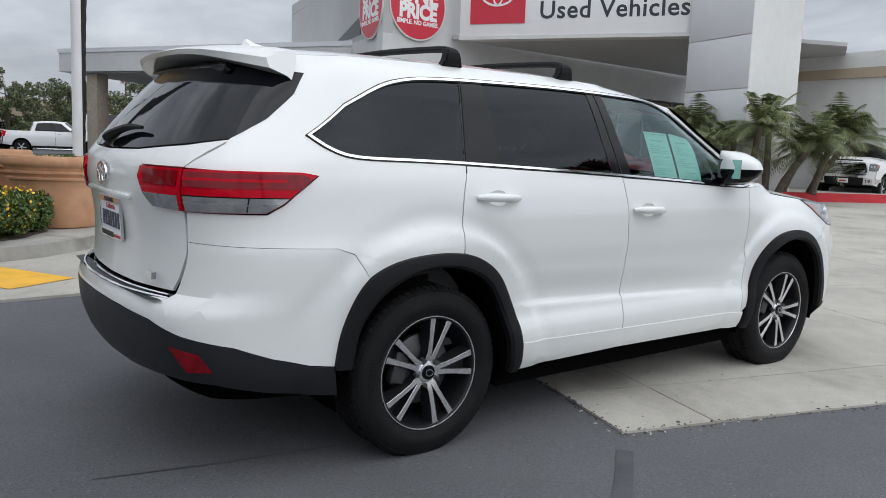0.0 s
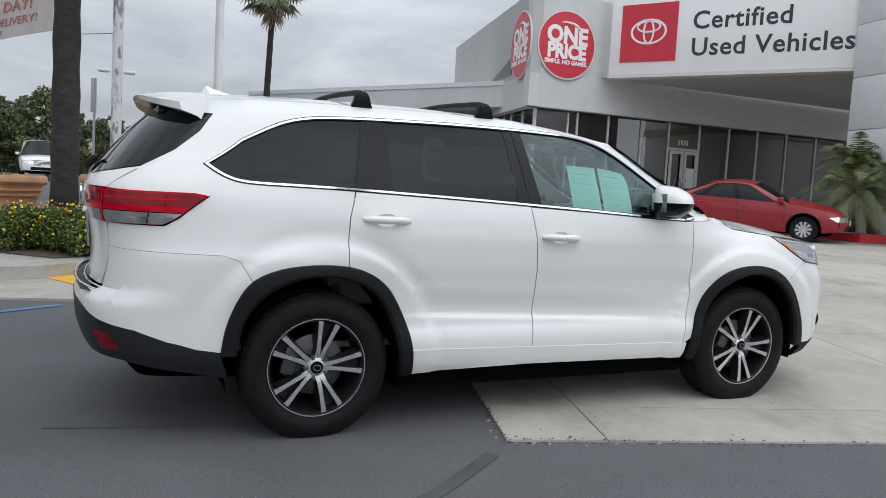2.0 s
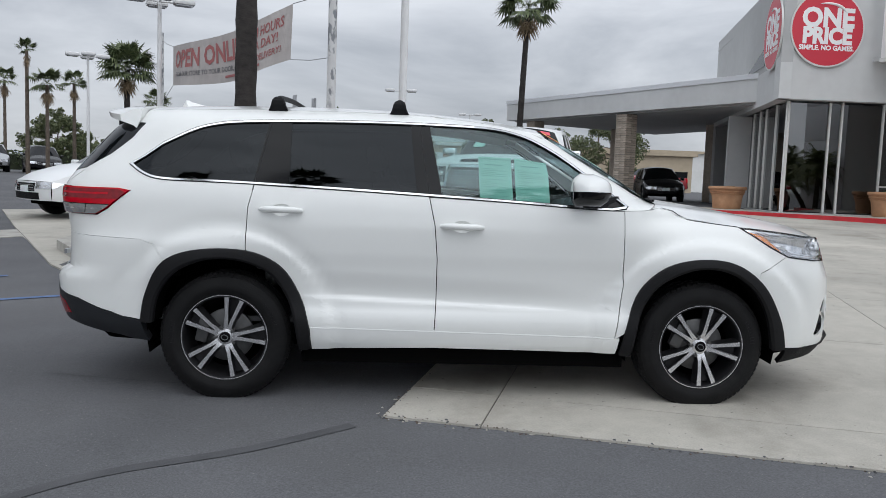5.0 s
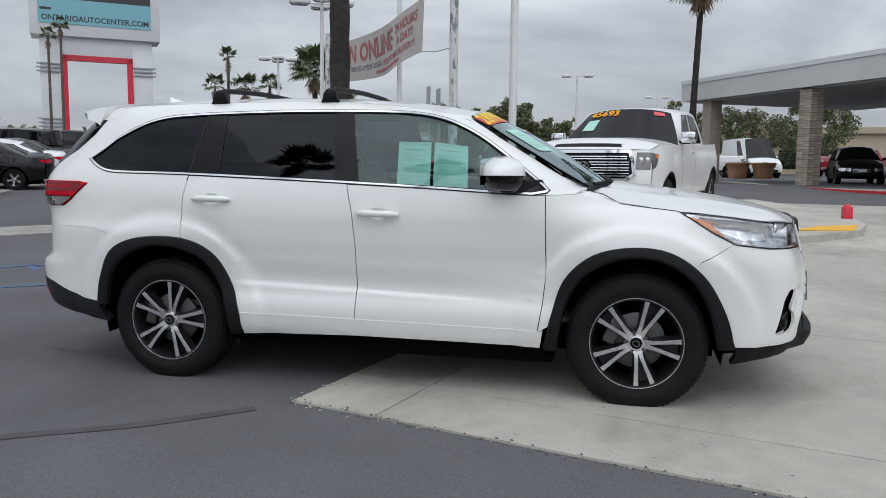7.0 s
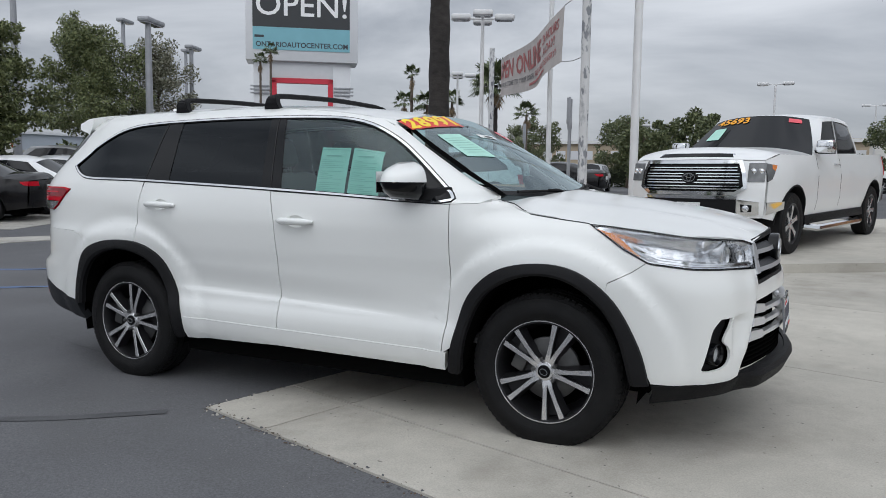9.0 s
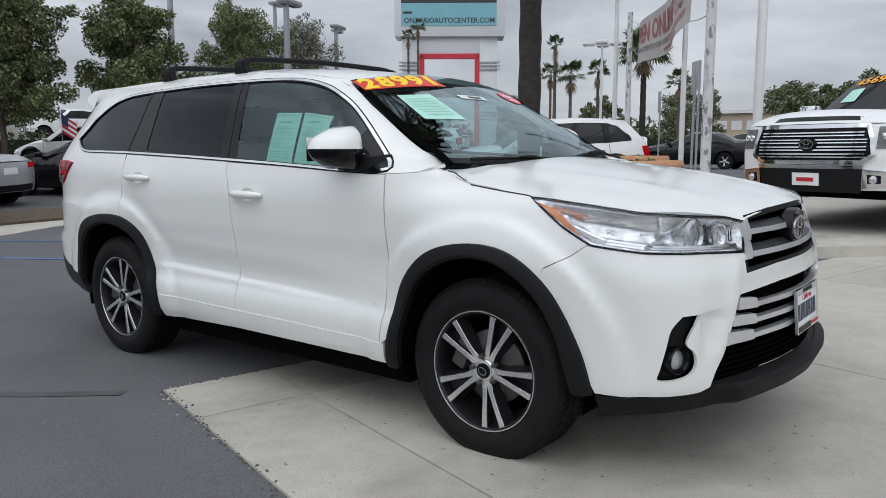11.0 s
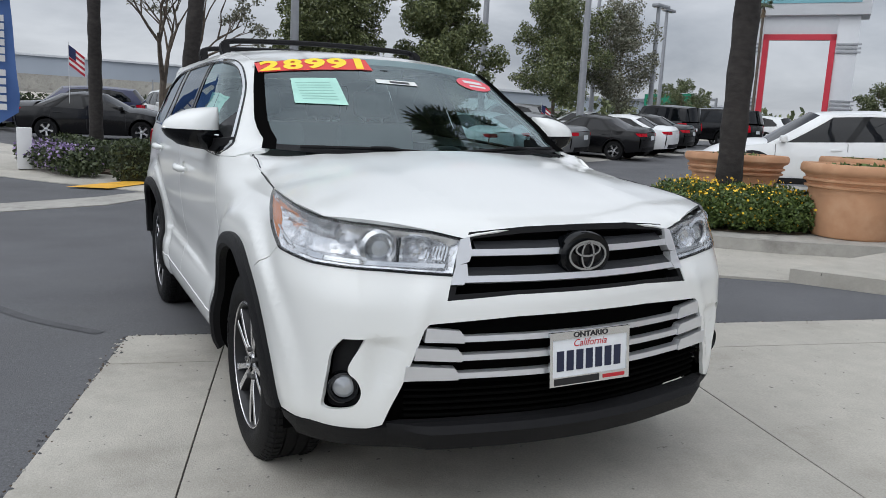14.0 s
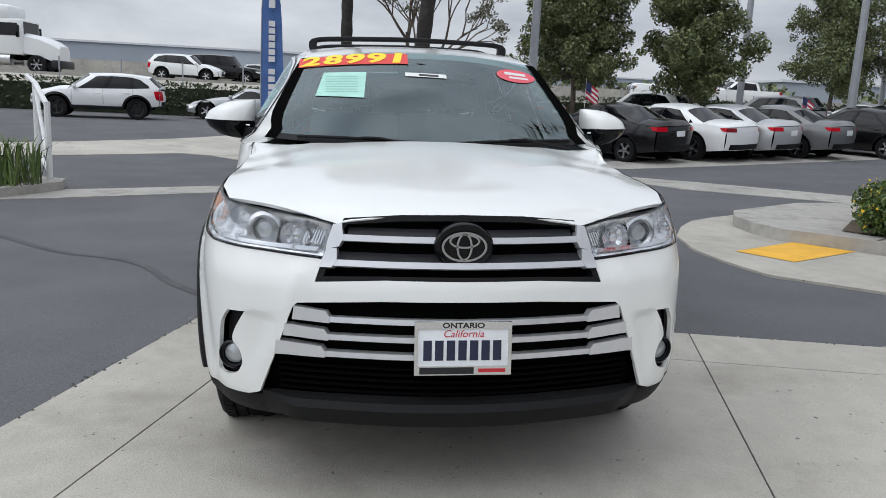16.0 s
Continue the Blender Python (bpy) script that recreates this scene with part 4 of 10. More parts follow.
def panel(name, poly, material, parent, side, out=0.0, holes=(), step=(0.05, 0.045), rim=0.014, label="", angle=0.7):
    bm = sheet(poly, holes, step, lambda u, z: skin(u, z, out, side))
    if rim:
        rim_in(bm, rim, (1.3, 0, 0.8))
    return part(name, bm, material, parent, label, angle=angle)


def strip(name, line, width, material, parent, side, out=0.002, thick=0.006, label=""):
    """A thin moulding along a line on the skin."""
    bm = sheet(ribbon(line, width), (), (0.05, 0.05), lambda u, z: skin(u, z, out, side))
    rim_in(bm, thick, (1.3, 0, 0.8))
    return part(name, bm, material, parent, label)


CAR_M = Matrix.Translation((0, -0.018, gz(0, -0.018) - 0.004)) @ Matrix.Rotation(radians(0.022 * 57.3), 4, "X") @ Matrix.Rotation(-radians(0.008 * 57.3), 4, "Y") @ Matrix.Diagonal((1, 1.013, 1, 1))
suv = thing("suv", "white three-row family SUV with black lower trim parked on the lot", "car", m=CAR_M)

DLO = rounded([(-0.555, 1.345), (-0.47, 1.292), (-0.36, 1.264), (-0.1, 1.257), (0.17, 1.250), (0.73, 1.228), (1.15, 1.209), (1.6, 1.187), (2.0, 1.164)], 4, False) + [(2.22, 1.155), (2.30, 1.166), (2.312, 1.178)] + \
    rounded([(2.28, 1.205), (2.17, 1.29), (2.05, 1.380), (1.92, 1.470), (1.80, 1.535), (1.70, 1.575), (1.58, 1.602), (1.42, 1.617), (1.11, 1.626), (0.73, 1.628), (0.3, 1.620), (0.08, 1.611), (-0.06, 1.597), (-0.2, 1.560), (-0.38, 1.470)], 4, False)
DLO_U = sk(DLO)
SEAM_B = [(1.21, 0.428), (1.217, 0.60), (1.217, 0.85), (1.20, 1.04), (1.165, 1.200)]
SEAM_F = [(2.262, 0.408), (2.285, 0.55), (2.303, 0.72), (2.297, 0.98), (2.293, 1.145)]
SEAM_R = [(0.128, 0.878), (0.128, 1.0), (0.135, 1.12), (0.165, 1.244)]
ARCH_R = [(-0.475, 0.45), (-0.445, 0.61), (-0.36, 0.782), (-0.22, 0.860), (-0.01, 0.886), (0.19, 0.863), (0.34, 0.775), (0.44, 0.612), (0.49, 0.45), (0.50, 0.32)]
ARCH_R_IN = [(-0.40, 0.45), (-0.37, 0.604), (-0.275, 0.735), (-0.14, 0.805), (0.0, 0.826), (0.14, 0.805), (0.275, 0.735), (0.365, 0.596), (0.41, 0.45), (0.428, 0.32)]
ARCH_F = [(2.292, 0.32), (2.33, 0.49), (2.40, 0.700), (2.55, 0.839), (2.76, 0.887), (2.96, 0.860), (3.13, 0.737), (3.245, 0.534), (3.29, 0.365)]
ARCH_F_IN = [(2.365, 0.32), (2.41, 0.557), (2.50, 0.715), (2.64, 0.802), (2.78, 0.830), (2.93, 0.805), (3.07, 0.705), (3.155, 0.559), (3.205, 0.36)]
GAP = 0.0026


def shifted(line, d):
    return [(x + d, z) for x, z in line]


LENS_TOP = [(2.992, 1.069), (3.10, 1.060), (3.25, 1.044), (3.42, 1.020), ("f", 0.50, 0.990), ("f", 0.408, 0.968)]
HOOD_EDGE = [skin(u, z, 0.0, 1) for u, z in sk(LENS_TOP)]
HOOD_YE = [(p.x, p.y - 0.005) for p in HOOD_EDGE]
HOOD_ZE = [(p.x, p.z + 0.004) for p in HOOD_EDGE]


def hood_z(x, y):
    """The height of the bonnet: crowned, and falling to the top edge of the lamps."""
    zc = curve_at([(2.45, 1.212), (2.7, 1.192), (3.0, 1.152), (3.3, 1.103), (3.5, 1.064), (3.60, 1.036), (3.66, 1.015), (3.70, 0.994)], x)
    near = zc - 0.125 * y * y + 0.046 * (1 - smooth(2.5, 2.70, x)) * (y / 0.8) ** 8
    ye, ze = curve_at(HOOD_YE, x), curve_at(HOOD_ZE, x)
    far = zc - (zc - ze) * min(1.15, abs(y) / ye) ** 2.2
    return lerp(near, far, smooth(2.80, 3.05, x)) + 0.006 * math.exp(-((abs(y) - lerp(0.52, 0.40, smooth(2.6, 3.6, x))) / 0.07) ** 2) * smooth(3.66, 3.4, x)


Z_TOP = [(-0.53, 1.662), (-0.2, 1.674), (0.1, 1.682), (0.75, 1.685), (1.1, 1.676), (1.44, 1.646), (1.70, 1.608), (1.82, 1.583)]


def shield(s, t):
    """The windscreen: s across from the right edge (-1) to the left, t from its foot (0) to its top (1)."""
    z = lerp(1.192, 1.590, t)
    x = curve_at(X_SHIELD, z) + 0.004
    y = v_side(x - 0.004, z) - 0.012
    cx, cz = lerp(2.64, 1.84, t) + 0.03 * math.sin(math.pi * t), lerp(1.165, 1.636, t) + 0.006 * math.sin(math.pi * t)
    k = 1 - abs(s) ** 2.1
    return Vector((lerp(x, cx, k), s * y, lerp(z, cz, k)))


def build_flank(side):
    word = "right" if side < 0 else "left"
    p = suv
    # doors
    front_low = [(1.225, 0.436), (2.262 - GAP, 0.418)]
    fd = sk(shifted(SEAM_B, GAP)) + sk([(1.6, 1.181), (2.0, 1.158), (2.2, 1.150), (2.293 - GAP, 1.150)]) + sk(shifted(SEAM_F, -GAP)[::-1])
    cups = []
    for x0, zz in ((1.355, 1.041), (0.325, 1.111)):
        cups.append(sk(rounded([(x0 - 0.060, zz), (x0 - 0.036, zz + 0.025), (x0, zz + 0.032), (x0 + 0.036, zz + 0.025), (x0 + 0.060, zz), (x0 + 0.036, zz - 0.028), (x0, zz - 0.035), (x0 - 0.036, zz - 0.028)], 4)))
    door = panel("front_door", fd, PAINT, p, side, holes=[cups[0]], step=(0.05, 0.012))
    rd = sk([(0.165 + GAP, 1.244), (0.73, 1.222), (1.165 - GAP, 1.203)]) + sk(shifted(SEAM_B, -GAP)[::-1]) + sk([(0.9, 0.428), (0.49, 0.434)]) + sk(rounded(ARCH_R[5:9], 4, False)[::-1])[1:] + sk(shifted(SEAM_R, GAP))[:-1]
    rear_door = panel("rear_door", rd, PAINT, p, side, holes=[cups[1]], step=(0.04, 0.012))
    for d, x0, zz, hole in ((door, 1.355, 1.041, cups[0]), (rear_door, 0.325, 1.111, cups[1])):
        uc = ux(x0, zz)
        cup = sheet(hole, (), (0.012, 0.010), lambda u, z, uc=uc, zz=zz: skin(u, z, -0.0005 - 0.012 * max(0.0, 1 - ((u - uc) / 0.061) ** 2 - ((z - zz) / 0.035) ** 2) ** 0.7, side))
        part("handle_cup", cup, PAINT, d)
        hb = bmesh.new()
        pts = []
        for k in range(9):
            q = k / 8
            xx = x0 - 0.122 + 0.244 * q
            lift = 0.006 + 0.030 * math.sin(math.pi * q) ** 0.5
            pts.append(skin(ux(xx, zz - 0.004 * q), zz - 0.004 * q, lift, side))
        add_tube(hb, pts, [0.010, 0.017, 0.0195, 0.0195, 0.019, 0.0195, 0.0195, 0.017, 0.010], 12)
        part("handle", hb, PAINT, d)
    # side body: quarter panel, roof rail and A pillar in one pressing
    top = [(x, curve_at(Z_TOP, x)) for x in (-0.53, -0.36, -0.2, 0.1, 0.4, 0.75, 1.1, 1.3, 1.44, 1.6, 1.72)]
    shield_line = [(curve_at(X_SHIELD, z) - 0.030 * smooth(1.19, 1.23, z) * smooth(1.595, 1.56, z), z) for z in (1.590, 1.565, 1.52, 1.464, 1.40, 1.346, 1.30, 1.25, 1.215, 1.19)]
    low = sk([(2.44, 1.160), (2.297, 1.154), (2.2, 1.154), (2.0, 1.162), (1.6, 1.185), (1.165, 1.207), (0.73, 1.226), (0.165, 1.248)]) + sk(shifted(SEAM_R, -GAP)[::-1])[1:]
    arch = sk(rounded(ARCH_R[:6], 4, False)[::-1])
    arch = [q for q in arch if ux(0.128, 0.87) < q[0] < ux(-0.335, 0.80)]
    tail = sk([(-0.338, 0.806), (-0.395, 0.898), (-0.47, 0.924), (-0.75, 0.932), ("r", 0.655, 0.940), ("r", 0.665, 1.05)]) + sk([(-0.73, 1.050), (-0.665, 1.088), (-0.530, 1.197)]) + sk([("r", 0.66, 1.212), ("r", 0.715, 1.30)]) + sk([(-0.80, 1.345), (-0.72, 1.43), (-0.63, 1.52), (-0.565, 1.60)])
    body = panel("body_side", sk(top) + sk(shield_line) + low + arch + tail, PAINT, p, side, holes=[DLO_U], step=(0.035, 0.026))
    # chrome round the side windows, panes, black pillars
    rim_poly = DLO_U
    bm = sheet(inset(rim_poly, -0.0045), [inset(rim_poly, 0.0145)], (0.05, 0.05), lambda u, z: skin(u, z, 0.0025, side))
    rim_in(bm, 0.008, (1.3, 0, 0.8))
    part("window_seal", bm, GLOSS_BLACK, p, "black rubber window seal")
    bm = sheet(inset(rim_poly, 0.0005), [inset(rim_poly, 0.0105)], (0.05, 0.05), lambda u, z: skin(u, z, 0.006, side))
    rim_in(bm, 0.014, (1.3, 0, 0.8))
    part("window_chrome", bm, CHROME, p, "polished chrome window surround")

    def cut(poly, a, b):
        """The part of the window outline between two slanting lines, each (x at the foot, x at the top) of the glass."""
        bm = sheet(poly, (), (0.05, 0.045))
        for ln, keep in ((a, 1), (b, -1)):
            if ln is None:
                continue
            p0, p1 = Vector((*sk([(ln[0], 1.20)])[0], 0)), Vector((*sk([(ln[1], 1.62)])[0], 0))
            d = (p1 - p0).normalized()
            no = Vector((-d.y, d.x, 0)) * keep
            bmesh.ops.bisect_plane(bm, geom=bm.verts[:] + bm.edges[:] + bm.faces[:], dist=1e-6, plane_co=p0, plane_no=no, clear_inner=True)
        return bm

    def bend(bm, out):
        for v in bm.verts:
            v.co = skin(v.co.x, v.co.y, out, side)
        return bm

    inner = inset(DLO_U, 0.011)
    lines = {"q": (0.148, 0.225), "r0": (0.365, 0.355), "r1": (1.095, 1.045), "f0": (1.24, 1.155), "f1": (2.02, 2.16)}
    part("quarter_window", bend(cut(inner, None, lines["q"]), -0.004), GLASS_DARK, p, "dark privacy glass").visible_shadow = False
    part("rear_door_window", bend(cut(inner, lines["r0"], lines["r1"]), -0.004), GLASS_DARK, p, "dark privacy glass").visible_shadow = False
    part("front_door_window", bend(cut(inner, lines["f0"], lines["f1"]), -0.004), GLASS_CLEAR, p, "clear greenish glass").visible_shadow = False
    for a, b in (("q", "r0"), ("r1", "f0"), ("f1", None)):
        part("black_pillar", bend(cut(inner, lines[a], lines[b] if b else None), -0.001), GLOSS_BLACK, p)
    for a, b in ((0.158, 0.236), (1.165, 1.10)):
        strip("pillar_gap", sk([(a, 1.215), (b, 1.615)]), 0.006, SEAM, p, side, 0.0015, 0.004)
    # rocker moulding
    rk = sk([(0.495, 0.440), (0.9, 0.434), (1.6, 0.424), (2.29, 0.412), (2.275, 0.318), (1.8, 0.325), (1.2, 0.330), (0.7, 0.318), (0.505, 0.308)])
    panel("rocker_moulding", rk, PAINT, p, side, 0.004, rim=0.03)
    # fender
    arch = rounded(ARCH_F, 4, False)
    fl = [q for q in arch if 0.42 < q[1] and q[0] < 3.10]
    fn = sk(shifted(SEAM_F, GAP)) + sk([(2.293 + GAP, 1.151), (2.44, 1.157), (2.53, 1.172), (2.60, 1.158), (2.69, 1.108), (2.85, 1.088), (2.985, 1.074), (3.06, 1.030), (3.15, 0.970), (3.262, 0.912), (3.20, 0.868), (3.10, 0.818)]) + sk(fl[::-1])
    panel("front_fender", fn, PAINT, p, side, step=(0.022, 0.022))
    strip("hood_gap", sk([(2.535, 1.171), (2.60, 1.157), (2.64, 1.132), (2.69, 1.1075), (2.77, 1.097), (2.85, 1.0875), (2.985, 1.0735)]), 0.004, SEAM, p, side, 0.0012, 0.003)
    # wheel arch trim
    for outer, inn in ((ARCH_R, ARCH_R_IN), (ARCH_F, ARCH_F_IN)):
        o, i = rounded(outer, 6, False), rounded(inn, 6, False)
        bm, inner = bmesh.new(), bmesh.new()
        rows, lip = [], []
        for k, (a, b) in enumerate(zip(o, i)):
            ua, ub = ux(*a), ux(*b)
            row = []
            for f, off in ((0.0, 0.0), (0.04, 0.016), (0.3, 0.024), (0.8, 0.026), (1.0, 0.016), (1.02, -0.012)):
                row.append(bm.verts.new(skin(lerp(ua, ub, f), lerp(a[1], b[1], f), off, side)))
            rows.append(row)
            lip.append([inner.verts.new(skin(lerp(ua, ub, f), lerp(a[1], b[1], f), off, side)) for f, off in ((1.02, -0.012), (1.03, -0.05), (1.04, -0.12))])
        for a, b in zip(rows, rows[1:]):
            for k in range(len(a) - 1):
                bm.faces.new((a[k], a[k + 1], b[k + 1], b[k]))
        for row in (rows[0], rows[-1]):
            bm.faces.new(row)
        trim = part("wheel_arch_trim", bm, BLACK_PLASTIC, p, "matt black plastic", angle=0.5)
        for a, b in zip(lip, lip[1:]):
            for k in range(2):
                inner.faces.new((a[k], a[k + 1], b[k + 1], b[k]))
        part("arch_lip", inner, VOID, trim)
    # wheel wells
    for cx in (0.0, 2.79):
        bm = bmesh.new()
        rows = []
        for k in range(17):
            a = math.pi * (-0.08 + 1.16 * k / 16)
            x, z = cx + 0.452 * math.cos(a), 0.375 + 0.466 * math.sin(a)
            rows.append([bm.verts.new((x, side * yy, z)) for yy in (0.86, 0.45)])
        for a, b in zip(rows, rows[1:]):
            bm.faces.new((a[0], a[1], b[1], b[0]))
        bm.faces.new([q[1] for q in rows])
        part("wheel_well", bm, VOID, p)
    # tail lamp on the body side
    tl = sk([("r", 0.664, 1.056), (-0.735, 1.056), (-0.672, 1.092), (-0.540, 1.196), (-0.60, 1.206), ("r", 0.664, 1.206)])
    lamp = panel("tail_lamp", tl, LENS_RED, p, side, 0.010, rim=0.03, label="red and clear tail lamp")
    low_u = sk([("r", 0.670, 1.0575), (-0.735, 1.0575), (-0.675, 1.0925), (-0.652, 1.111), ("r", 0.670, 1.114)])
    panel("reverse_lens", low_u, LENS_WHITE, lamp, side, 0.013, rim=0.004, label="clear reversing lens")
    for q in (-0.80,):
        strip("lens_rib", sk([(q, 1.062), (q + 0.006, 1.110)]), 0.005, GLOSS_BLACK, lamp, side, 0.0135, 0.003)
    strip("lens_line", sk([("r", 0.668, 1.0875), (-0.80, 1.086), (-0.69, 1.088)]), 0.004, CHROME, lamp, side, 0.0137, 0.003)
    strip("lens_edge", sk([("r", 0.670, 1.114), (-0.80, 1.1125), (-0.654, 1.1115)]), 0.004, GLOSS_BLACK, lamp, side, 0.0138, 0.003)
    dark = sk([("r", 0.672, 1.144), (-0.605, 1.144), (-0.562, 1.182), (-0.60, 1.197), ("r", 0.672, 1.197)])
    panel("dark_band", dark, LENS_DARK_RED, lamp, side, 0.0125, rim=0.003, label="dark red lamp band")
    strip("lamp_glow_bar", sk([("r", 0.665, 1.172), (-0.80, 1.172), (-0.66, 1.173)]), 0.010, LENS_RED, lamp, side, 0.0135, 0.003)
    tg = sk([("r", 0.42, 1.206), ("r", 0.405, 1.165), ("r", 0.44, 1.115), ("r", 0.50, 1.062), ("r", 0.657, 1.056), ("r", 0.659, 1.206)])
    lamp = panel("tailgate_lamp", tg, LENS_RED, p, side, 0.012, rim=0.03, label="red and clear tail lamp")
    panel("reverse_lens", sk([("r", 0.442, 1.112), ("r", 0.50, 1.0635), ("r", 0.645, 1.0575), ("r", 0.648, 1.112)]), LENS_WHITE, lamp, side, 0.015, rim=0.004, label="clear reversing lens")
    panel("dark_band", sk([("r", 0.46, 1.144), ("r", 0.45, 1.197), ("r", 0.646, 1.197), ("r", 0.646, 1.144)]), LENS_DARK_RED, lamp, side, 0.0145, rim=0.003, label="dark red lamp band")
    # headlamp
    hl = sk([(2.992, 1.069), (3.10, 1.060), (3.25, 1.044), (3.42, 1.020)]) + sk([("f", 0.50, 0.990), ("f", 0.408, 0.968), ("f", 0.424, 0.925), ("f", 0.444, 0.862)]) + sk([(3.60, 0.876), (3.45, 0.886), (3.275, 0.908), (3.16, 0.966), (3.07, 1.024)])
    lamp = new("headlamp")
    lamp.parent = p
    lamp["label"] = "clear headlamp with amber corner"
    bm = sheet(hl, (), (0.04, 0.03), lambda u, z: skin(u, z, 0.004, side))
    g = part("lens", bm, LENS, lamp)
    g.visible_shadow = False
    bm = sheet(inset(hl, -0.004), [inset(hl, 0.0045)], (0.04, 0.03), lambda u, z: skin(u, z, 0.003, side))
    rim_in(bm, 0.008, (1.3, 0, 0.8))
    part("bezel", bm, GLOSS_BLACK, lamp)
    hl_edge = [(Vector(a), Vector(b)) for a, b in zip(hl, hl[1:] + hl[:1])]

    def hl_depth(u, z):
        """The lamp bowl is shallow at its rim and deep in its middle."""
        q = Vector((u, z))
        d = min((q - (a + (b - a) * max(0.0, min(1.0, (q - a).dot(b - a) / max(1e-9, (b - a).length_squared))))).length for a, b in hl_edge)
        return -0.003 - 0.044 * smooth(0.0, 0.05, d)

    bm = sheet(inset(hl, -0.001), (), (0.02, 0.012), lambda u, z: skin(u, z, hl_depth(u, z), side))
    part("housing", bm, LAMP_SHELL, lamp, "silvered lamp housing")
    # stepped reflector ribs, a dark divider and the bright edge line inside the bowl
    for k in range(7):
        y0 = 0.462 + 0.010 * k
        panel("reflector_rib", inset(sk([("f", y0, 0.905 + 0.002 * k), ("f", y0 + 0.006, 0.905 + 0.002 * k), ("f", y0 - 0.012, 0.955), ("f", y0 - 0.018, 0.955)]), 0.0004), CHROME, lamp, side, -0.026 - 0.002 * k, rim=0.010)
    panel("lamp_divider", inset(sk([("f", 0.602, 0.895), ("f", 0.612, 0.895), ("f", 0.592, 0.995), ("f", 0.580, 0.995)]), 0.0006), GLOSS_BLACK, lamp, side, -0.020, rim=0.012)
    strip("edge_line", sk([(3.20, 0.975), (3.32, 0.930), (3.48, 0.908), (3.60, 0.898), ("f", 0.47, 0.887)]), 0.007, CHROME, lamp, side, -0.006, 0.006)
    am = inset(sk([(3.015, 1.058), (3.10, 1.036), (3.155, 1.005), (3.235, 0.936), (3.16, 0.975), (3.08, 1.022)]), 0.001)
    panel("amber_marker", am, LENS_AMBER, lamp, side, -0.004, rim=0.02, label="amber side marker")
    for y, z, r in ((0.655, 0.948, 0.046),):
        u = uy(y, z)
        c, o = skin(u, z, -0.04, side), skin(u, z, 0.0, side)
        d = Vector((1, side * 0.18, 0)).normalized()
        m = Matrix.Translation(c) @ d.to_track_quat("Z", "Y").to_matrix().to_4x4()
        part("projector_ring", lathe([(r + 0.018, -0.03), (r + 0.016, 0.020), (r + 0.004, 0.028), (r - 0.004, 0.018), (r - 0.006, -0.03)], 28, m, cap=False), SATIN, lamp)
        part("projector", lathe([(r - 0.006, -0.01), (r - 0.012, 0.006), (r * 0.55, 0.019), (0.0001, 0.024)], 28, m), GLASS_EYE, lamp)
    for y, z, r in ((0.545, 0.930, 0.050), (0.742, 0.985, 0.036)):
        c = skin(uy(y, z), z, -0.022, side)
        m = Matrix.Translation(c) @ Vector((1, side * 0.18, 0.05)).normalized().to_track_quat("Z", "Y").to_matrix().to_4x4()
        part("reflector_bowl", lathe([(r, 0.012), (r * 0.97, 0.004), (r * 0.8, -0.012), (r * 0.45, -0.024), (r * 0.28, -0.026), (r * 0.26, -0.006), (0.0001, -0.002)], 14, m, cap=False), REFLECTOR, lamp, flat=True)
    panel("lower_strip", inset(sk([(3.30, 0.912), (3.45, 0.897), (3.60, 0.888), ("f", 0.47, 0.882), ("f", 0.462, 0.897), (3.60, 0.903), (3.45, 0.912), (3.31, 0.925)]), 0.001), CHROME, lamp, side, -0.012, rim=0.02)


for sd in (-1, 1):
    build_flank(sd)


def both(line):
    """A half outline from the middle of the nose, mirrored: u < 0 is the other flank."""
    return line + [(-u, z) for u, z in line[::-1] if u > 1e-4]


# front bumper
fb = [(0, 0.800)] + sk([("f", 0.25, 0.800), ("f", 0.474, 0.786), ("f", 0.449, 0.857)]) + sk([(3.60, 0.872), (3.45, 0.882), (3.275, 0.9065), (3.262, 0.9085), (3.20, 0.8645), (3.102, 0.8145)]) + sk([q for q in rounded(ARCH_F, 4, False) if q[0] > 3.09 and q[1] > 0.372]) + \
    sk([(3.295, 0.368), (3.42, 0.366), (3.52, 0.370), ("f", 0.70, 0.378), ("f", 0.657, 0.394), ("f", 0.606, 0.53), ("f", 0.575, 0.62), ("f", 0.546, 0.700), ("f", 0.53, 0.716), ("f", 0.25, 0.733)]) + [(0, 0.735)]
pocket = sk([("f", q, z) for q, z in [(0.706, 0.668), (0.766, 0.664)] + rounded([(0.766, 0.664), (0.792, 0.62), (0.801, 0.55), (0.808, 0.47), (0.808, 0.432), (0.775, 0.432), (0.735, 0.450), (0.717, 0.492), (0.728, 0.533), (0.752, 0.562), (0.738, 0.61), (0.706, 0.668)], 3, False)[1:-1]])
mirror_u = lambda poly: [(-u, z) for u, z in poly]
bumper_out = fb + [(-u, z) for u, z in fb[::-1] if u > 1e-4]
bumper = panel("front_bumper", bumper_out, PAINT, suv, -1, holes=[pocket, mirror_u(pocket)], step=(0.025, 0.02))
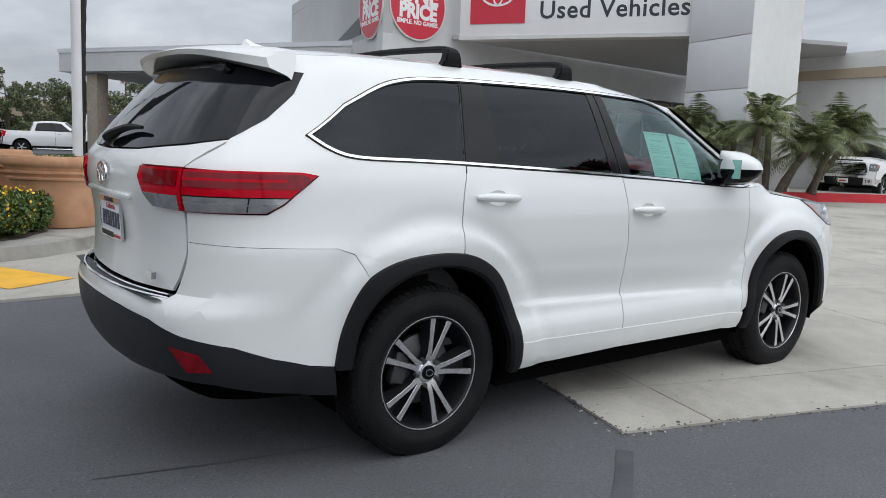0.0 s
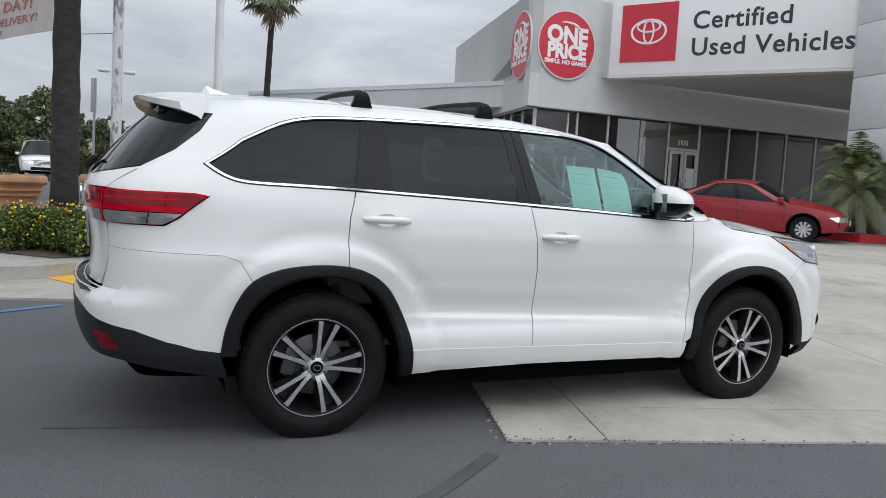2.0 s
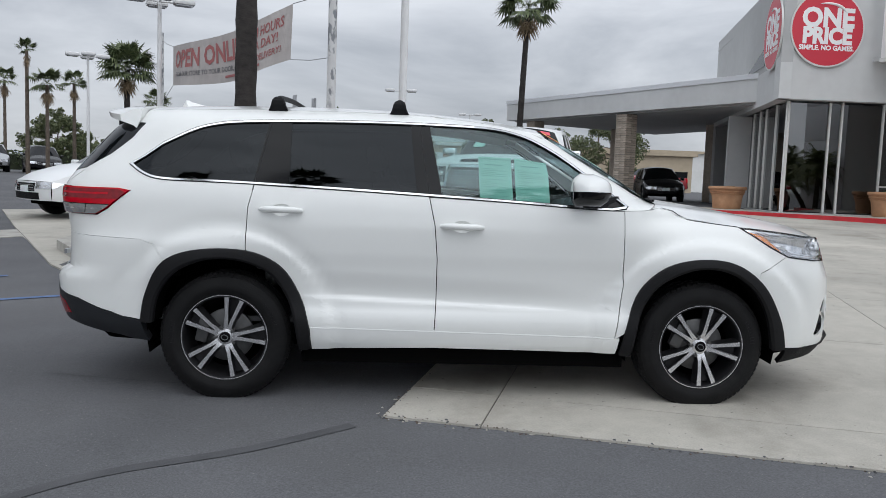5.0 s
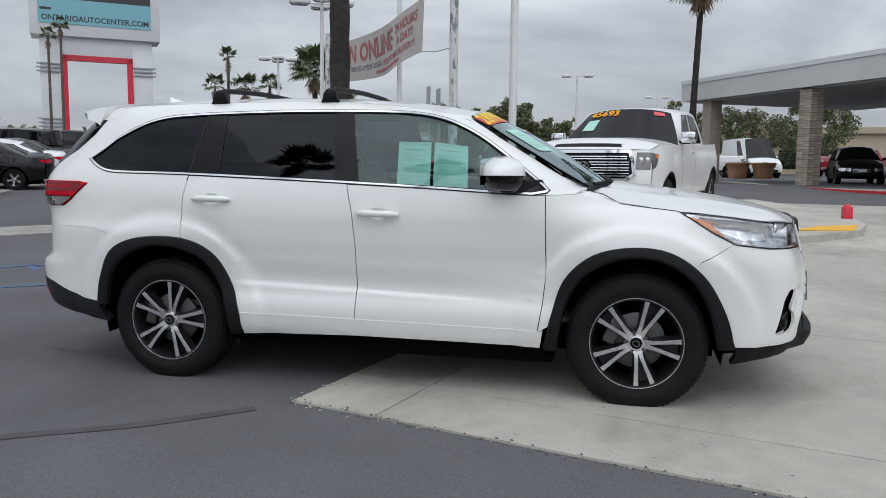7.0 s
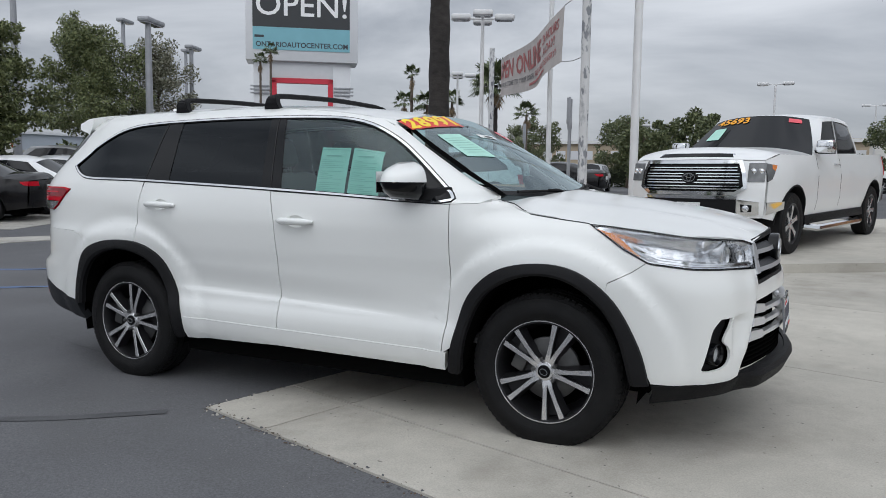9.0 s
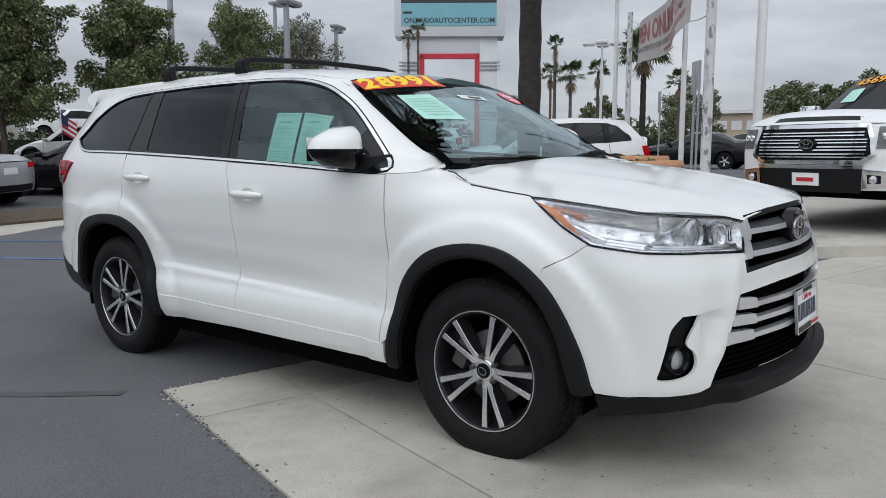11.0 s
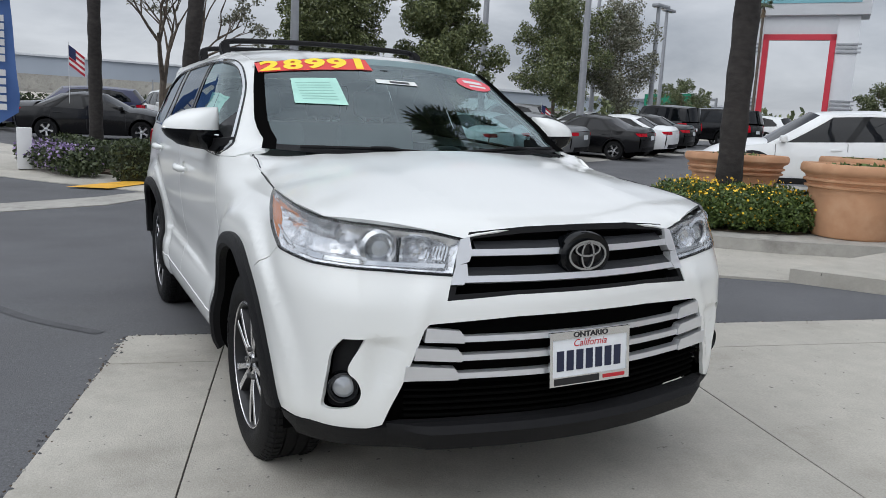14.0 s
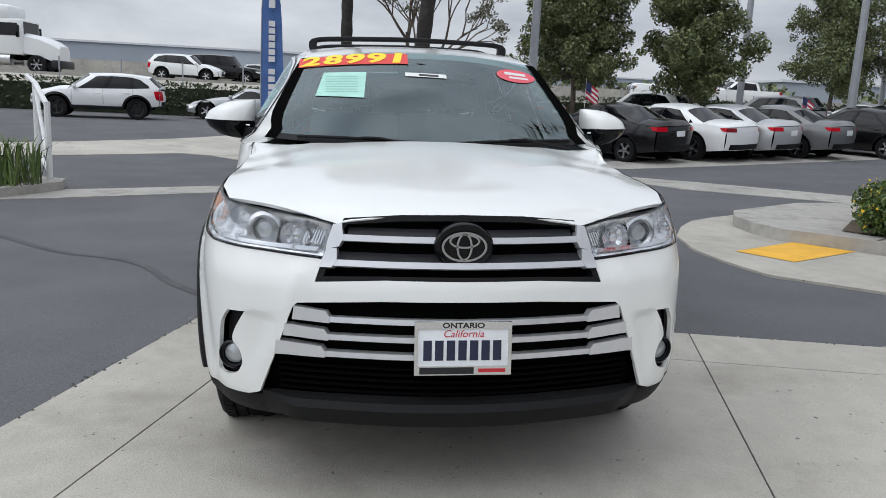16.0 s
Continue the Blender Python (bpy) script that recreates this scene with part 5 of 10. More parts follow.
for sd in (-1, 1):
    bm = sheet(inset(pocket, -0.004), (), (0.03, 0.03), lambda u, z: skin(u, z, -0.035, sd))
    fog = part("fog_lamp_pocket", bm, BLACK_PLASTIC, suv)
    c = skin(uy(0.768, 0.500), 0.500, -0.022, sd)
    d = Vector((1, sd * 0.35, 0)).normalized()
    m = Matrix.Translation(c) @ d.to_track_quat("Z", "Y").to_matrix().to_4x4()
    part("fog_lamp_ring", lathe([(0.050, -0.03), (0.050, 0.010), (0.045, 0.015), (0.039, 0.006), (0.037, -0.03)], 26, m, cap=False), GLOSS_BLACK, fog)
    part("fog_lamp_lens", lathe([(0.038, -0.010), (0.034, -0.002), (0.018, 0.005), (0.0001, 0.008)], 26, m), GLASS_EYE, fog)
# black front valance and lip
va = sk([("f", 0.64, 0.385), (3.50, 0.366), (3.40, 0.362), (3.295, 0.360), (3.28, 0.262), (3.40, 0.285), (3.52, 0.300), ("f", 0.62, 0.300), ("f", 0.30, 0.295)]) + [(0, 0.295)]
va = [(0, 0.400)] + sk([("f", 0.45, 0.398), ("f", 0.61, 0.392)]) + va
panel("front_valance", va + [(-u, z) for u, z in va[::-1] if u > 1e-4], BLACK_PLASTIC, suv, -1, 0.002, rim=0.03)
bm = bmesh.new()
rows = []
for k in range(-16, 17):
    s = k / 16
    y = 0.64 * s
    u = uy(abs(y), 0.36) * (1 if s >= 0 else -1)
    f = smooth(1.0, 0.80, abs(s))
    rows.append([bm.verts.new(skin(u, z, o * f + 0.003, -1)) for z, o in ((0.405 - 0.008 * (1 - f), 0.002), (0.402, 0.030), (0.388, 0.046), (0.345, 0.044), (0.325, 0.030), (0.305, 0.0))])
for a, b in zip(rows, rows[1:]):
    for k in range(5):
        bm.faces.new((a[k], a[k + 1], b[k + 1], b[k]))
part("front_lip", bm, BLACK_PLASTIC, suv, "black plastic skid lip", angle=0.5)
# grilles
up = [(0, 1.008)] + sk([("f", 0.20, 1.004), ("f", 0.380, 0.988), ("f", 0.420, 0.925), ("f", 0.446, 0.858), ("f", 0.470, 0.787), ("f", 0.25, 0.796)]) + [(0, 0.797)]
grille = new("upper_grille")
grille.parent = suv
part("grille_backing", sheet(inset(both(up), -0.006), (), (0.05, 0.03), lambda u, z: skin(u, z, -0.055, -1)), VOID, grille)
bm = sheet(inset(both(up), -0.003), [inset(both(up), 0.017)], (0.05, 0.03), lambda u, z: skin(u, z, -0.004, -1))
rim_in(bm, 0.05, (1.3, 0, 0.8))
part("grille_frame", bm, BLACK_PLASTIC, grille)


def bar(name, z0, z1, ye, material, parent, out0, out1, tilt=0.0, y0=0.0):
    """A bar across the nose, proud of the skin by out0 below and out1 above."""
    bm = bmesh.new()
    rows = []
    ends = [y0 + (ye - y0) * k / 12 for k in range(13)]
    ys = [-y for y in ends[::-1]] + [y for y in ends if y0 > 0 or y > 0]
    sets = [ys] if y0 == 0 else [[-y for y in ends[::-1]], ends]
    for line in sets:
        rows = []
        for y in line:
            dz = tilt * (abs(y) / max(ye, 1e-3)) ** 2
            row = []
            for z, o in ((z0 + dz, out0 - 0.03), (z0 + dz, out0), (z1 + dz, out1), (z1 + dz, out1 - 0.03)):
                row.append(bm.verts.new(skin(uy(abs(y), z) * (1 if y >= 0 else -1), z, o, -1)))
            rows.append(row)
        for a, b in zip(rows, rows[1:]):
            for k in range(3):
                bm.faces.new((a[k], a[k + 1], b[k + 1], b[k]))
            bm.faces.new((a[3], a[0], b[0], b[3]))
        bm.faces.new(rows[0])
        bm.faces.new(rows[-1])
    return part(name, bm, material, parent, angle=0.4)


def blade(poly, material, parent, out):
    """A bright end blade of a grille bar, on both sides."""
    pu = sk([("f", y, z) for y, z in poly])
    for sd in (-1, 1):
        bm = sheet(pu, (), (0.03, 0.02), lambda u, z: skin(u, z, out, sd))
        rim_in(bm, 0.03, (1.3, 0, 0.8))
        part("grille_blade", bm, material, parent, "bright silver end blade")


for z0, z1, z2, ye in ((0.918, 0.938, 0.966, 0.40), (0.838, 0.858, 0.886, 0.43)):
    bar("grille_bar", z0, z1, ye + 0.02, SILVER, grille, 0.006, 0.006)
    bar("grille_bar_top", z1, z2, ye - 0.03, GREY_PLASTIC, grille, 0.004, -0.022)
blade([(0.386, 0.975), (0.414, 0.968), (0.432, 0.915), (0.438, 0.888), (0.395, 0.900), (0.382, 0.925)], SILVER, grille, 0.008)
blade([(0.402, 0.895), (0.436, 0.890), (0.455, 0.842), (0.458, 0.832), (0.418, 0.832), (0.402, 0.858)], SILVER, grille, 0.008)
low = [(0, 0.732)] + sk([("f", 0.25, 0.730), ("f", 0.525, 0.714), ("f", 0.543, 0.698), ("f", 0.573, 0.62), ("f", 0.604, 0.53), ("f", 0.652, 0.396), ("f", 0.30, 0.392)]) + [(0, 0.392)]
lower = new("lower_grille")
lower.parent = suv
part("grille_backing", sheet(inset(both(low), -0.035), (), (0.05, 0.03), lambda u, z: skin(u, z, -0.06, -1)), VOID, lower)
for yo, yi, zo1, zo0, zi1, zi0 in ((0.540, 0.425, 0.706, 0.662, 0.694, 0.655), (0.570, 0.430, 0.646, 0.606, 0.634, 0.596), (0.598, 0.440, 0.588, 0.540, 0.576, 0.538)):
    bar("grille_bar", zi0 + 0.003, zi0 + 0.021, yi + 0.01, SILVER, lower, 0.002, 0.0)
    blade([(yo, zo1), (yi + 0.012, zi1), (yi, zi0 + 0.021), (yi, zi0), (yo + 0.006, zo0)], SILVER, lower, 0.005)
for k in range(5):
    bar("mesh_slat", 0.412 + 0.021 * k, 0.420 + 0.021 * k, 0.60, VOID, lower, -0.022, -0.022)


fx = skin(0, 0.905).x
FACE = Matrix(((0, 0, 1, 0), (1, 0, 0, 0), (0, 1, 0, 0), (0, 0, 0, 1)))
bm = lathe([(0.096, -0.05), (0.096, 0.006), (0.090, 0.014), (0.078, 0.010), (0.0001, 0.010)], 40, Matrix.Translation((fx + 0.002, 0, 0.913)) @ FACE @ Matrix.Diagonal((1, 0.80, 1, 1)))
seat = part("emblem_seat", bm, GLOSS_BLACK, grille)
badge(Matrix.Translation((fx + 0.014, 0, 0.913)) @ FACE, 0.074, seat, DARK_CHROME)


def plate_at(m, parent):
    """A number plate in a chrome frame; its characters are plain bars."""
    pl = part("number_plate", box(-0.153, -0.077, -0.004, 0.153, 0.077, 0.0, 0.002, m), PLATE_WHITE, parent)
    bm = plate([(-0.157, -0.088), (0.157, -0.088), (0.157, 0.088), (-0.157, 0.088)], -0.006, 0.005, m, holes=[[(-0.146, -0.058), (-0.146, 0.064), (0.146, 0.064), (0.146, -0.058)]])
    part("plate_frame", bm, CHROME, pl, "chrome plate frame")
    for k in range(7):
        part("plate_bar", box(-0.128 + 0.0375 * k, -0.040, 0.0, -0.128 + 0.0375 * k + 0.027, 0.026, 0.0018, m=m), PLATE_BLUE, pl)
    words("California", 0.034, RED_INK, pl, m @ Matrix.Translation((0, 0.047, 0.001)), "plate_script", 0.0004, shear=0.25)
    words("ONTARIO", 0.024, INK, pl, m @ Matrix.Translation((0, 0.0755, 0.0055)), "frame_writing", 0.0005, squeeze=1.25, bold=0.0008)
    part("frame_writing", box(-0.14, -0.084, 0.005, 0.035, -0.062, 0.0065, m=m), INK, pl)
    part("frame_writing", box(0.050, -0.079, 0.005, 0.138, -0.067, 0.0065, m=m), RED_INK, pl)
    return pl


plate_at(Matrix.Translation((fx + 0.062, 0.0, 0.587)) @ Matrix.Rotation(radians(-4), 4, "Y") @ FACE, suv)

# bonnet
ho = [(2.650, 0.0), (2.640, 0.2), (2.605, 0.45), (2.535, 0.64), (2.472, 0.790), (2.53, 0.806), (2.60, 0.800), (2.70, 0.798), (2.85, 0.806), *HOOD_YE, (HOOD_YE[-1][0] + 0.018, 0.30), (HOOD_YE[-1][0] + 0.030, 0.15), (HOOD_YE[-1][0] + 0.034, 0.0)]
hood_poly = ho + [(x, -y) for x, y in ho[::-1] if y > 0]
bm = sheet(hood_poly, (), (0.06, 0.06), lambda x, y: (x, y, hood_z(x, y)))
rim_in(bm, 0.012, (2.5, 0, 0.4))
part("bonnet", bm, PAINT, suv)
# windscreen, cowl, wipers, stickers
bm = bmesh.new()
grid = [[bm.verts.new(shield(s / 12, t / 10)) for s in range(-12, 13)] for t in range(11)]
for a, b in zip(grid, grid[1:]):
    for i in range(24):
        bm.faces.new((a[i], a[i + 1], b[i + 1], b[i]))
wind = part("windscreen", bm, GLASS_SHIELD, suv)
wind.visible_shadow = False


def on_shield(y, t, lift):
    s = max(-1.0, min(1.0, y / 0.70))
    for _ in range(4):
        s *= y / (shield(s, t).y or 1e-6) if abs(y) > 1e-3 else 1
    e = 0.01
    a, b = shield(s + e, t) - shield(s - e, t), shield(s, t + e) - shield(s, t - e)
    n = a.cross(b).normalized()
    if n.x < 0:
        n = -n
    return shield(s, t) + n * lift


def shield_patch(name, poly, material, lift, step=(0.08, 0.08)):
    return part(name, sheet(poly, (), step, lambda y, t: on_shield(y, t, lift)), material, wind)


for band in ((-1.04, -0.965, 0, 1), (0.965, 1.04, 0, 1)):
    bm = bmesh.new()
    g = [[bm.verts.new(shield(lerp(band[0], band[1], i / 2), t / 10) + Vector((0.004, 0, 0.002))) for i in range(3)] for t in range(11)]
    for a, b in zip(g, g[1:]):
        for i in range(2):
            bm.faces.new((a[i], a[i + 1], b[i + 1], b[i]))
    part("windscreen_border", bm, VOID, wind)
shield_patch("windscreen_foot", [(-0.70, 0.0), (0.70, 0.0), (0.70, 0.055), (-0.70, 0.055)], BLACK_PLASTIC, 0.003)
shield_patch("inspection_sheet", [(-0.535, 0.48), (-0.30, 0.46), (-0.285, 0.75), (-0.50, 0.76)], PAPER, 0.0035)
for k in range(7):
    shield_patch("print_line", [(-0.49, 0.52 + 0.03 * k), (-0.33, 0.515 + 0.03 * k), (-0.33, 0.523 + 0.03 * k), (-0.49, 0.528 + 0.03 * k)], PAPER_INK, 0.0045)
shield_patch("stock_label", [(-0.09, 0.705), (0.12, 0.69), (0.12, 0.735), (-0.09, 0.748)], WHITE_PAPER, 0.0035)
shield_patch("stock_bars", [(-0.02, 0.71), (0.08, 0.70), (0.08, 0.723), (-0.02, 0.732)], INK, 0.0045)
shield_patch("round_sticker", [(0.50 + 0.105 * math.cos(a * 0.2618), 0.795 + 0.085 * math.sin(a * 0.2618)) for a in range(24)], PINK_STICK, 0.0035)
shield_patch("sticker_writing", [(0.44, 0.80), (0.555, 0.80), (0.555, 0.835), (0.44, 0.835)], FLAG_WHITE, 0.0045)
shield_patch("sticker_writing", [(0.46, 0.755), (0.565, 0.755), (0.565, 0.78), (0.46, 0.78)], FLAG_WHITE, 0.0045)


def price_on_shield(text, y0, y1, t0, t1, bold, material, lift, grow=0.0):
    cu = bpy.data.curves.new("text", "FONT")
    cu.body, cu.size, cu.offset, cu.resolution_u, cu.shear = text, 1.0, bold, 3, 0.12
    tmp = bpy.data.objects.new("text", cu)
    me = bpy.data.meshes.new_from_object(tmp)
    bpy.data.objects.remove(tmp)
    xs, ys = [v.co.x for v in me.vertices], [v.co.y for v in me.vertices]
    bm = bmesh.new()
    bm.from_mesh(me)
    for v in bm.verts:
        v.co = on_shield(lerp(y0, y1, (v.co.x - min(xs)) / (max(xs) - min(xs))), lerp(t0, t1, (v.co.y - min(ys)) / (max(ys) - min(ys))), lift)
    return part("price_lettering", bm, material, wind, text + " in large numerals")


for k, c in enumerate("28991"):
    y0 = (-0.625, -0.507, -0.392, -0.28, -0.150)[k]
    w = 0.060 if c == "1" else 0.102
    shield_patch("price_backing", [(y0 - 0.008, 0.852), (y0 + w + (0.022 if c in "19" else 0.013), 0.848), (y0 + w + (0.022 if c in "19" else 0.013), 0.978), (y0 - 0.006, 0.982)], PRICE_RED, 0.004)
    price_on_shield(c, y0, y0 + w, 0.860, 0.988, 0.040, PRICE_YELLOW, 0.006)
cowl = [(2.46, -0.70), (2.53, -0.71), (2.60, -0.60), (2.68, -0.3), (2.70, 0), (2.68, 0.3), (2.60, 0.60), (2.53, 0.71), (2.46, 0.70), (2.5, 0.4), (2.55, 0), (2.5, -0.4)]
part("cowl", sheet(cowl, (), (0.1, 0.1), lambda x, y: (x, y, 1.168 - 0.03 * abs(y) ** 2)), BLACK_PLASTIC, suv)
for y0, y1 in ((-0.60, -0.02), (0.06, 0.66)):
    pts = [on_shield(lerp(y0, y1, k / 8), 0.018 + 0.022 * math.sin(math.pi * k / 8), 0.016) for k in range(9)]
    part("wiper_blade", tube(pts, 0.008, 6), BLACK_PLASTIC, suv)
    part("wiper_arm", tube([(2.63, y1 - 0.02, 1.175), pts[5] + Vector((0.02, 0, 0.008)), pts[4] + Vector((0.005, 0, 0.005))], 0.007, 6), BLACK_PLASTIC, suv)

# roof
bm = bmesh.new()
xs = [-0.53 + (1.835 + 0.53) * k / 26 for k in range(27)]
rows = []
for x in xs:
    zt = curve_at(Z_TOP, min(x, 1.82)) - (0.02 if x > 1.82 else 0)
    ye = v_side(min(x, 1.80), zt) - 0.002
    if x < 0.5:
        ye = abs(skin(ux(x, zt), zt).y) - 0.002
    zc = curve_at([(-0.53, 1.712), (-0.1, 1.728), (0.5, 1.735), (0.9, 1.727), (1.3, 1.703), (1.6, 1.672), (1.835, 1.637)], x)
    rows.append([bm.verts.new((x, ye * s / 10, lerp(zc, zt + 0.002, abs(s / 10) ** 2.6))) for s in range(-10, 11)])
for a, b in zip(rows, rows[1:]):
    for i in range(20):
        bm.faces.new((a[i], a[i + 1], b[i + 1], b[i]))
rim_in(bm, 0.03, (0.6, 0, 1.0))
part("roof", bm, PAINT, suv)
bm = bmesh.new()
rows = []
for x in xs[1:-1]:
    zc = curve_at([(-0.53, 1.655), (0.5, 1.68), (0.9, 1.67), (1.3, 1.645), (1.835, 1.585)], x)
    rows.append([bm.verts.new((x, 0.60 * s / 6, zc - 0.05 * abs(s / 6) ** 3)) for s in range(-6, 7)])
for a, b in zip(rows, rows[1:]):
    for i in range(12):
        bm.faces.new((a[i], a[i + 1], b[i + 1], b[i]))
part("headliner", bm, CABIN_LIGHT, suv)
# roof spoiler, aerial fin
bm = bmesh.new()
rows = []
for k in range(-12, 13):
    s = k / 12
    y = 0.640 * s
    e = abs(s) ** 3
    x1 = -0.840 + 0.045 * s * s + 0.135 * s ** 6
    zr = lerp(1.712, 1.668, abs(s) ** 2.6)
    sec = [(-0.535, zr), (lerp(-0.535, x1, 0.45), zr - 0.006), (x1 + 0.03, zr - 0.026), (x1, zr - 0.038), (x1 + 0.010, zr - 0.056 - 0.020 * e), (x1 + 0.08, zr - 0.070 - 0.030 * e), (-0.56, zr - 0.085 - 0.030 * e), (-0.535, zr - 0.05)]
    rows.append([bm.verts.new((x, y + s ** 5 * 0.026 * min(1.0, (zr - z) / 0.085), z)) for x, z in sec])
for a, b in zip(rows, rows[1:]):
    for i in range(8):
        bm.faces.new((a[i], a[(i + 1) % 8], b[(i + 1) % 8], b[i]))
for row in (rows[0], rows[-1]):
    bm.faces.new(row)
spoiler = part("roof_spoiler", bm, PAINT, suv, angle=0.5)
part("spoiler_underside", box(-0.745, -0.46, 1.555, -0.58, 0.46, 1.62, 0.015), GLOSS_BLACK, spoiler)
fin = bmesh.new()
rows = []
for f, w, x0, x1 in ((0.0, 0.032, -0.50, -0.26), (0.4, 0.024, -0.485, -0.345), (0.8, 0.012, -0.475, -0.43), (1.0, 0.006, -0.470, -0.448)):
    rows.append([fin.verts.new((x, y, 1.715 + 0.052 * f)) for x, y in ((x0, 0), (lerp(x0, x1, 0.25), -w), (x1, 0), (lerp(x0, x1, 0.25), w))])
for a, b in zip(rows, rows[1:]):
    for i in range(4):
        fin.faces.new((a[i], a[(i + 1) % 4], b[(i + 1) % 4], b[i]))
fin.faces.new(rows[-1])
part("aerial_fin", fin, PAINT, suv)
# roof bars
for xb in (0.255, 0.975):
    rack = new("roof_bar")
    rack.parent = suv
    zs = curve_at(Z_TOP, xb)
    dx = 0.0
    pts = [(xb, -0.595, zs + 0.015), (xb, -0.60, zs + 0.058), (xb, -0.575, zs + 0.072), (xb, -0.45, zs + 0.082), (xb, 0, zs + 0.092), (xb, 0.45, zs + 0.082), (xb, 0.575, zs + 0.072), (xb, 0.60, zs + 0.058), (xb, 0.595, zs + 0.015)]
    part("crossbar", tube(rounded(pts[1:-1], 4, False), 0.016, 8), BLACK_PLASTIC, rack)
    for sd in (-1, 1):
        bm = bmesh.new()
        prev = None
        for f, w, yy in ((0.0, 0.062, 0.595), (0.25, 0.047, 0.603), (0.55, 0.040, 0.607), (0.82, 0.034, 0.600), (1.0, 0.024, 0.578)):
            z = zs - 0.006 + 0.088 * f
            cur = [bm.verts.new((xb + a * w, sd * (yy + b * 0.024), z)) for a, b in ((-1, -1), (1, -1), (1, 1), (-1, 1))]
            if prev:
                for i in range(4):
                    bm.faces.new((prev[i], prev[(i + 1) % 4], cur[(i + 1) % 4], cur[i]))
            else:
                bm.faces.new(cur)
            prev = cur
        bm.faces.new(prev)
        bmesh.ops.bevel(bm, geom=bm.edges[:], offset=0.006, segments=2, affect="EDGES")
        part("bar_foot", bm, BLACK_PLASTIC, rack)

# tail: bumper, tailgate, rear window
rb = sk([(-0.338 - 0.001, 0.804), (-0.396, 0.8955), (-0.47, 0.9222), (-0.75, 0.9302), ("r", 0.655, 0.938), ("r", 0.650, 0.86), ("r", 0.625, 0.78), ("r", 0.60, 0.722), ("r", 0.30, 0.712)]) + [(U_TAIL, 0.710), (U_TAIL, 0.655)] + \
    sk([("r", 0.30, 0.652), ("r", 0.55, 0.640), ("r", 0.70, 0.60), (-0.85, 0.565), (-0.71, 0.512), (-0.58, 0.478), (-0.472, 0.462)]) + sk([q for q in rounded(ARCH_R, 4, False)[::-1] if q[0] < -0.36 and q[1] > 0.47][::-1])
rb_full = [q for q in rb if q[0] < U_TAIL - 1e-4]
i_mid = [i for i, q in enumerate(rb) if q[0] >= U_TAIL - 1e-4]
top_half, bot_half = rb[:i_mid[0]], rb[i_mid[-1] + 1:]
out = top_half + [rb[i_mid[0]]] + [(2 * U_TAIL - u, z) for u, z in top_half[::-1]] + [(2 * U_TAIL - u, z) for u, z in bot_half[::-1]] + [rb[i_mid[-1]]] + bot_half
panel("rear_bumper", out, PAINT, suv, -1, step=(0.045, 0.04))
kb_top = [(U_TAIL, 0.651)] + sk([("r", 0.30, 0.648), ("r", 0.55, 0.636), ("r", 0.70, 0.596), (-0.85, 0.561), (-0.71, 0.508), (-0.58, 0.474), (-0.472, 0.456)])
kb_bot = sk([(-0.435, 0.330), (-0.71, 0.375), (-0.90, 0.418), ("r", 0.60, 0.425), ("r", 0.3, 0.405)]) + [(U_TAIL, 0.40)]
half = kb_top + kb_bot
out = half + [(2 * U_TAIL - u, z) for u, z in half[::-1] if u < U_TAIL - 1e-4]
low_bumper = panel("rear_bumper_trim", out, GREY_PLASTIC, suv, -1, 0.003, step=(0.045, 0.04), rim=0.05, label="dark grey plastic lower bumper")
for sd in (-1, 1):
    panel("rear_reflector", sk([("r", 0.66, 0.555), ("r", 0.755, 0.535), ("r", 0.775, 0.47), ("r", 0.70, 0.462)]), LENS_DARK_RED, low_bumper, sd, 0.006, rim=0.006, label="red reflector")
part("bumper_step", sheet([(-1.092, -0.56), (-1.05, -0.60), (-1.045, 0.60), (-1.092, 0.56), (-1.116, 0.3), (-1.122, 0), (-1.116, -0.3)], (), (0.1, 0.1), lambda x, y: (x + 0.012, y, 0.716 - 0.5 * (x + 1.05) * 0.05)), GREY_PLASTIC, suv)
for off in (0.0, 0.045):
    part("step_chrome", tube([(-1.118 + off + 0.115 * (abs(y) / 0.62) ** 2.4, y, 0.722) for y in [-0.60 + 0.1 * k for k in range(13)]], 0.006, 6), CHROME, suv)
th = [(U_TAIL, 0.735)] + sk([("r", 0.30, 0.737), ("r", 0.585, 0.748), ("r", 0.615, 0.80), ("r", 0.643, 0.88), ("r", 0.650, 0.96), ("r", 0.652, 1.052)]) + sk([("r", 0.50, 1.056), ("r", 0.435, 1.112), ("r", 0.400, 1.165), ("r", 0.413, 1.212), ("r", 0.655, 1.214), ("r", 0.69, 1.27), ("r", 0.715, 1.318), ("r", 0.60, 1.290), ("r", 0.30, 1.262)]) + [(U_TAIL, 1.255)]
gate = panel("tailgate", th + [(2 * U_TAIL - u, z) for u, z in th[::-1] if u < U_TAIL - 1e-4], PAINT, suv, -1, step=(0.045, 0.04))
gh = [(U_TAIL, 1.262)] + sk([("r", 0.30, 1.269), ("r", 0.60, 1.297), ("r", 0.712, 1.322), ("r", 0.722, 1.40), ("r", 0.70, 1.50), ("r", 0.66, 1.585), ("r", 0.40, 1.60)]) + [(U_TAIL, 1.60)]
rg = panel("rear_window", gh + [(2 * U_TAIL - u, z) for u, z in gh[::-1] if u < U_TAIL - 1e-4], GLASS_BLACK, suv, -1, 0.001, rim=0.01, label="black tinted rear glass")
pts = [skin(U_TAIL + 0.05 - 0.36 * k / 8, 1.285 + 0.045 * k / 8 + 0.02 * math.sin(math.pi * k / 8), 0.028) for k in range(9)]
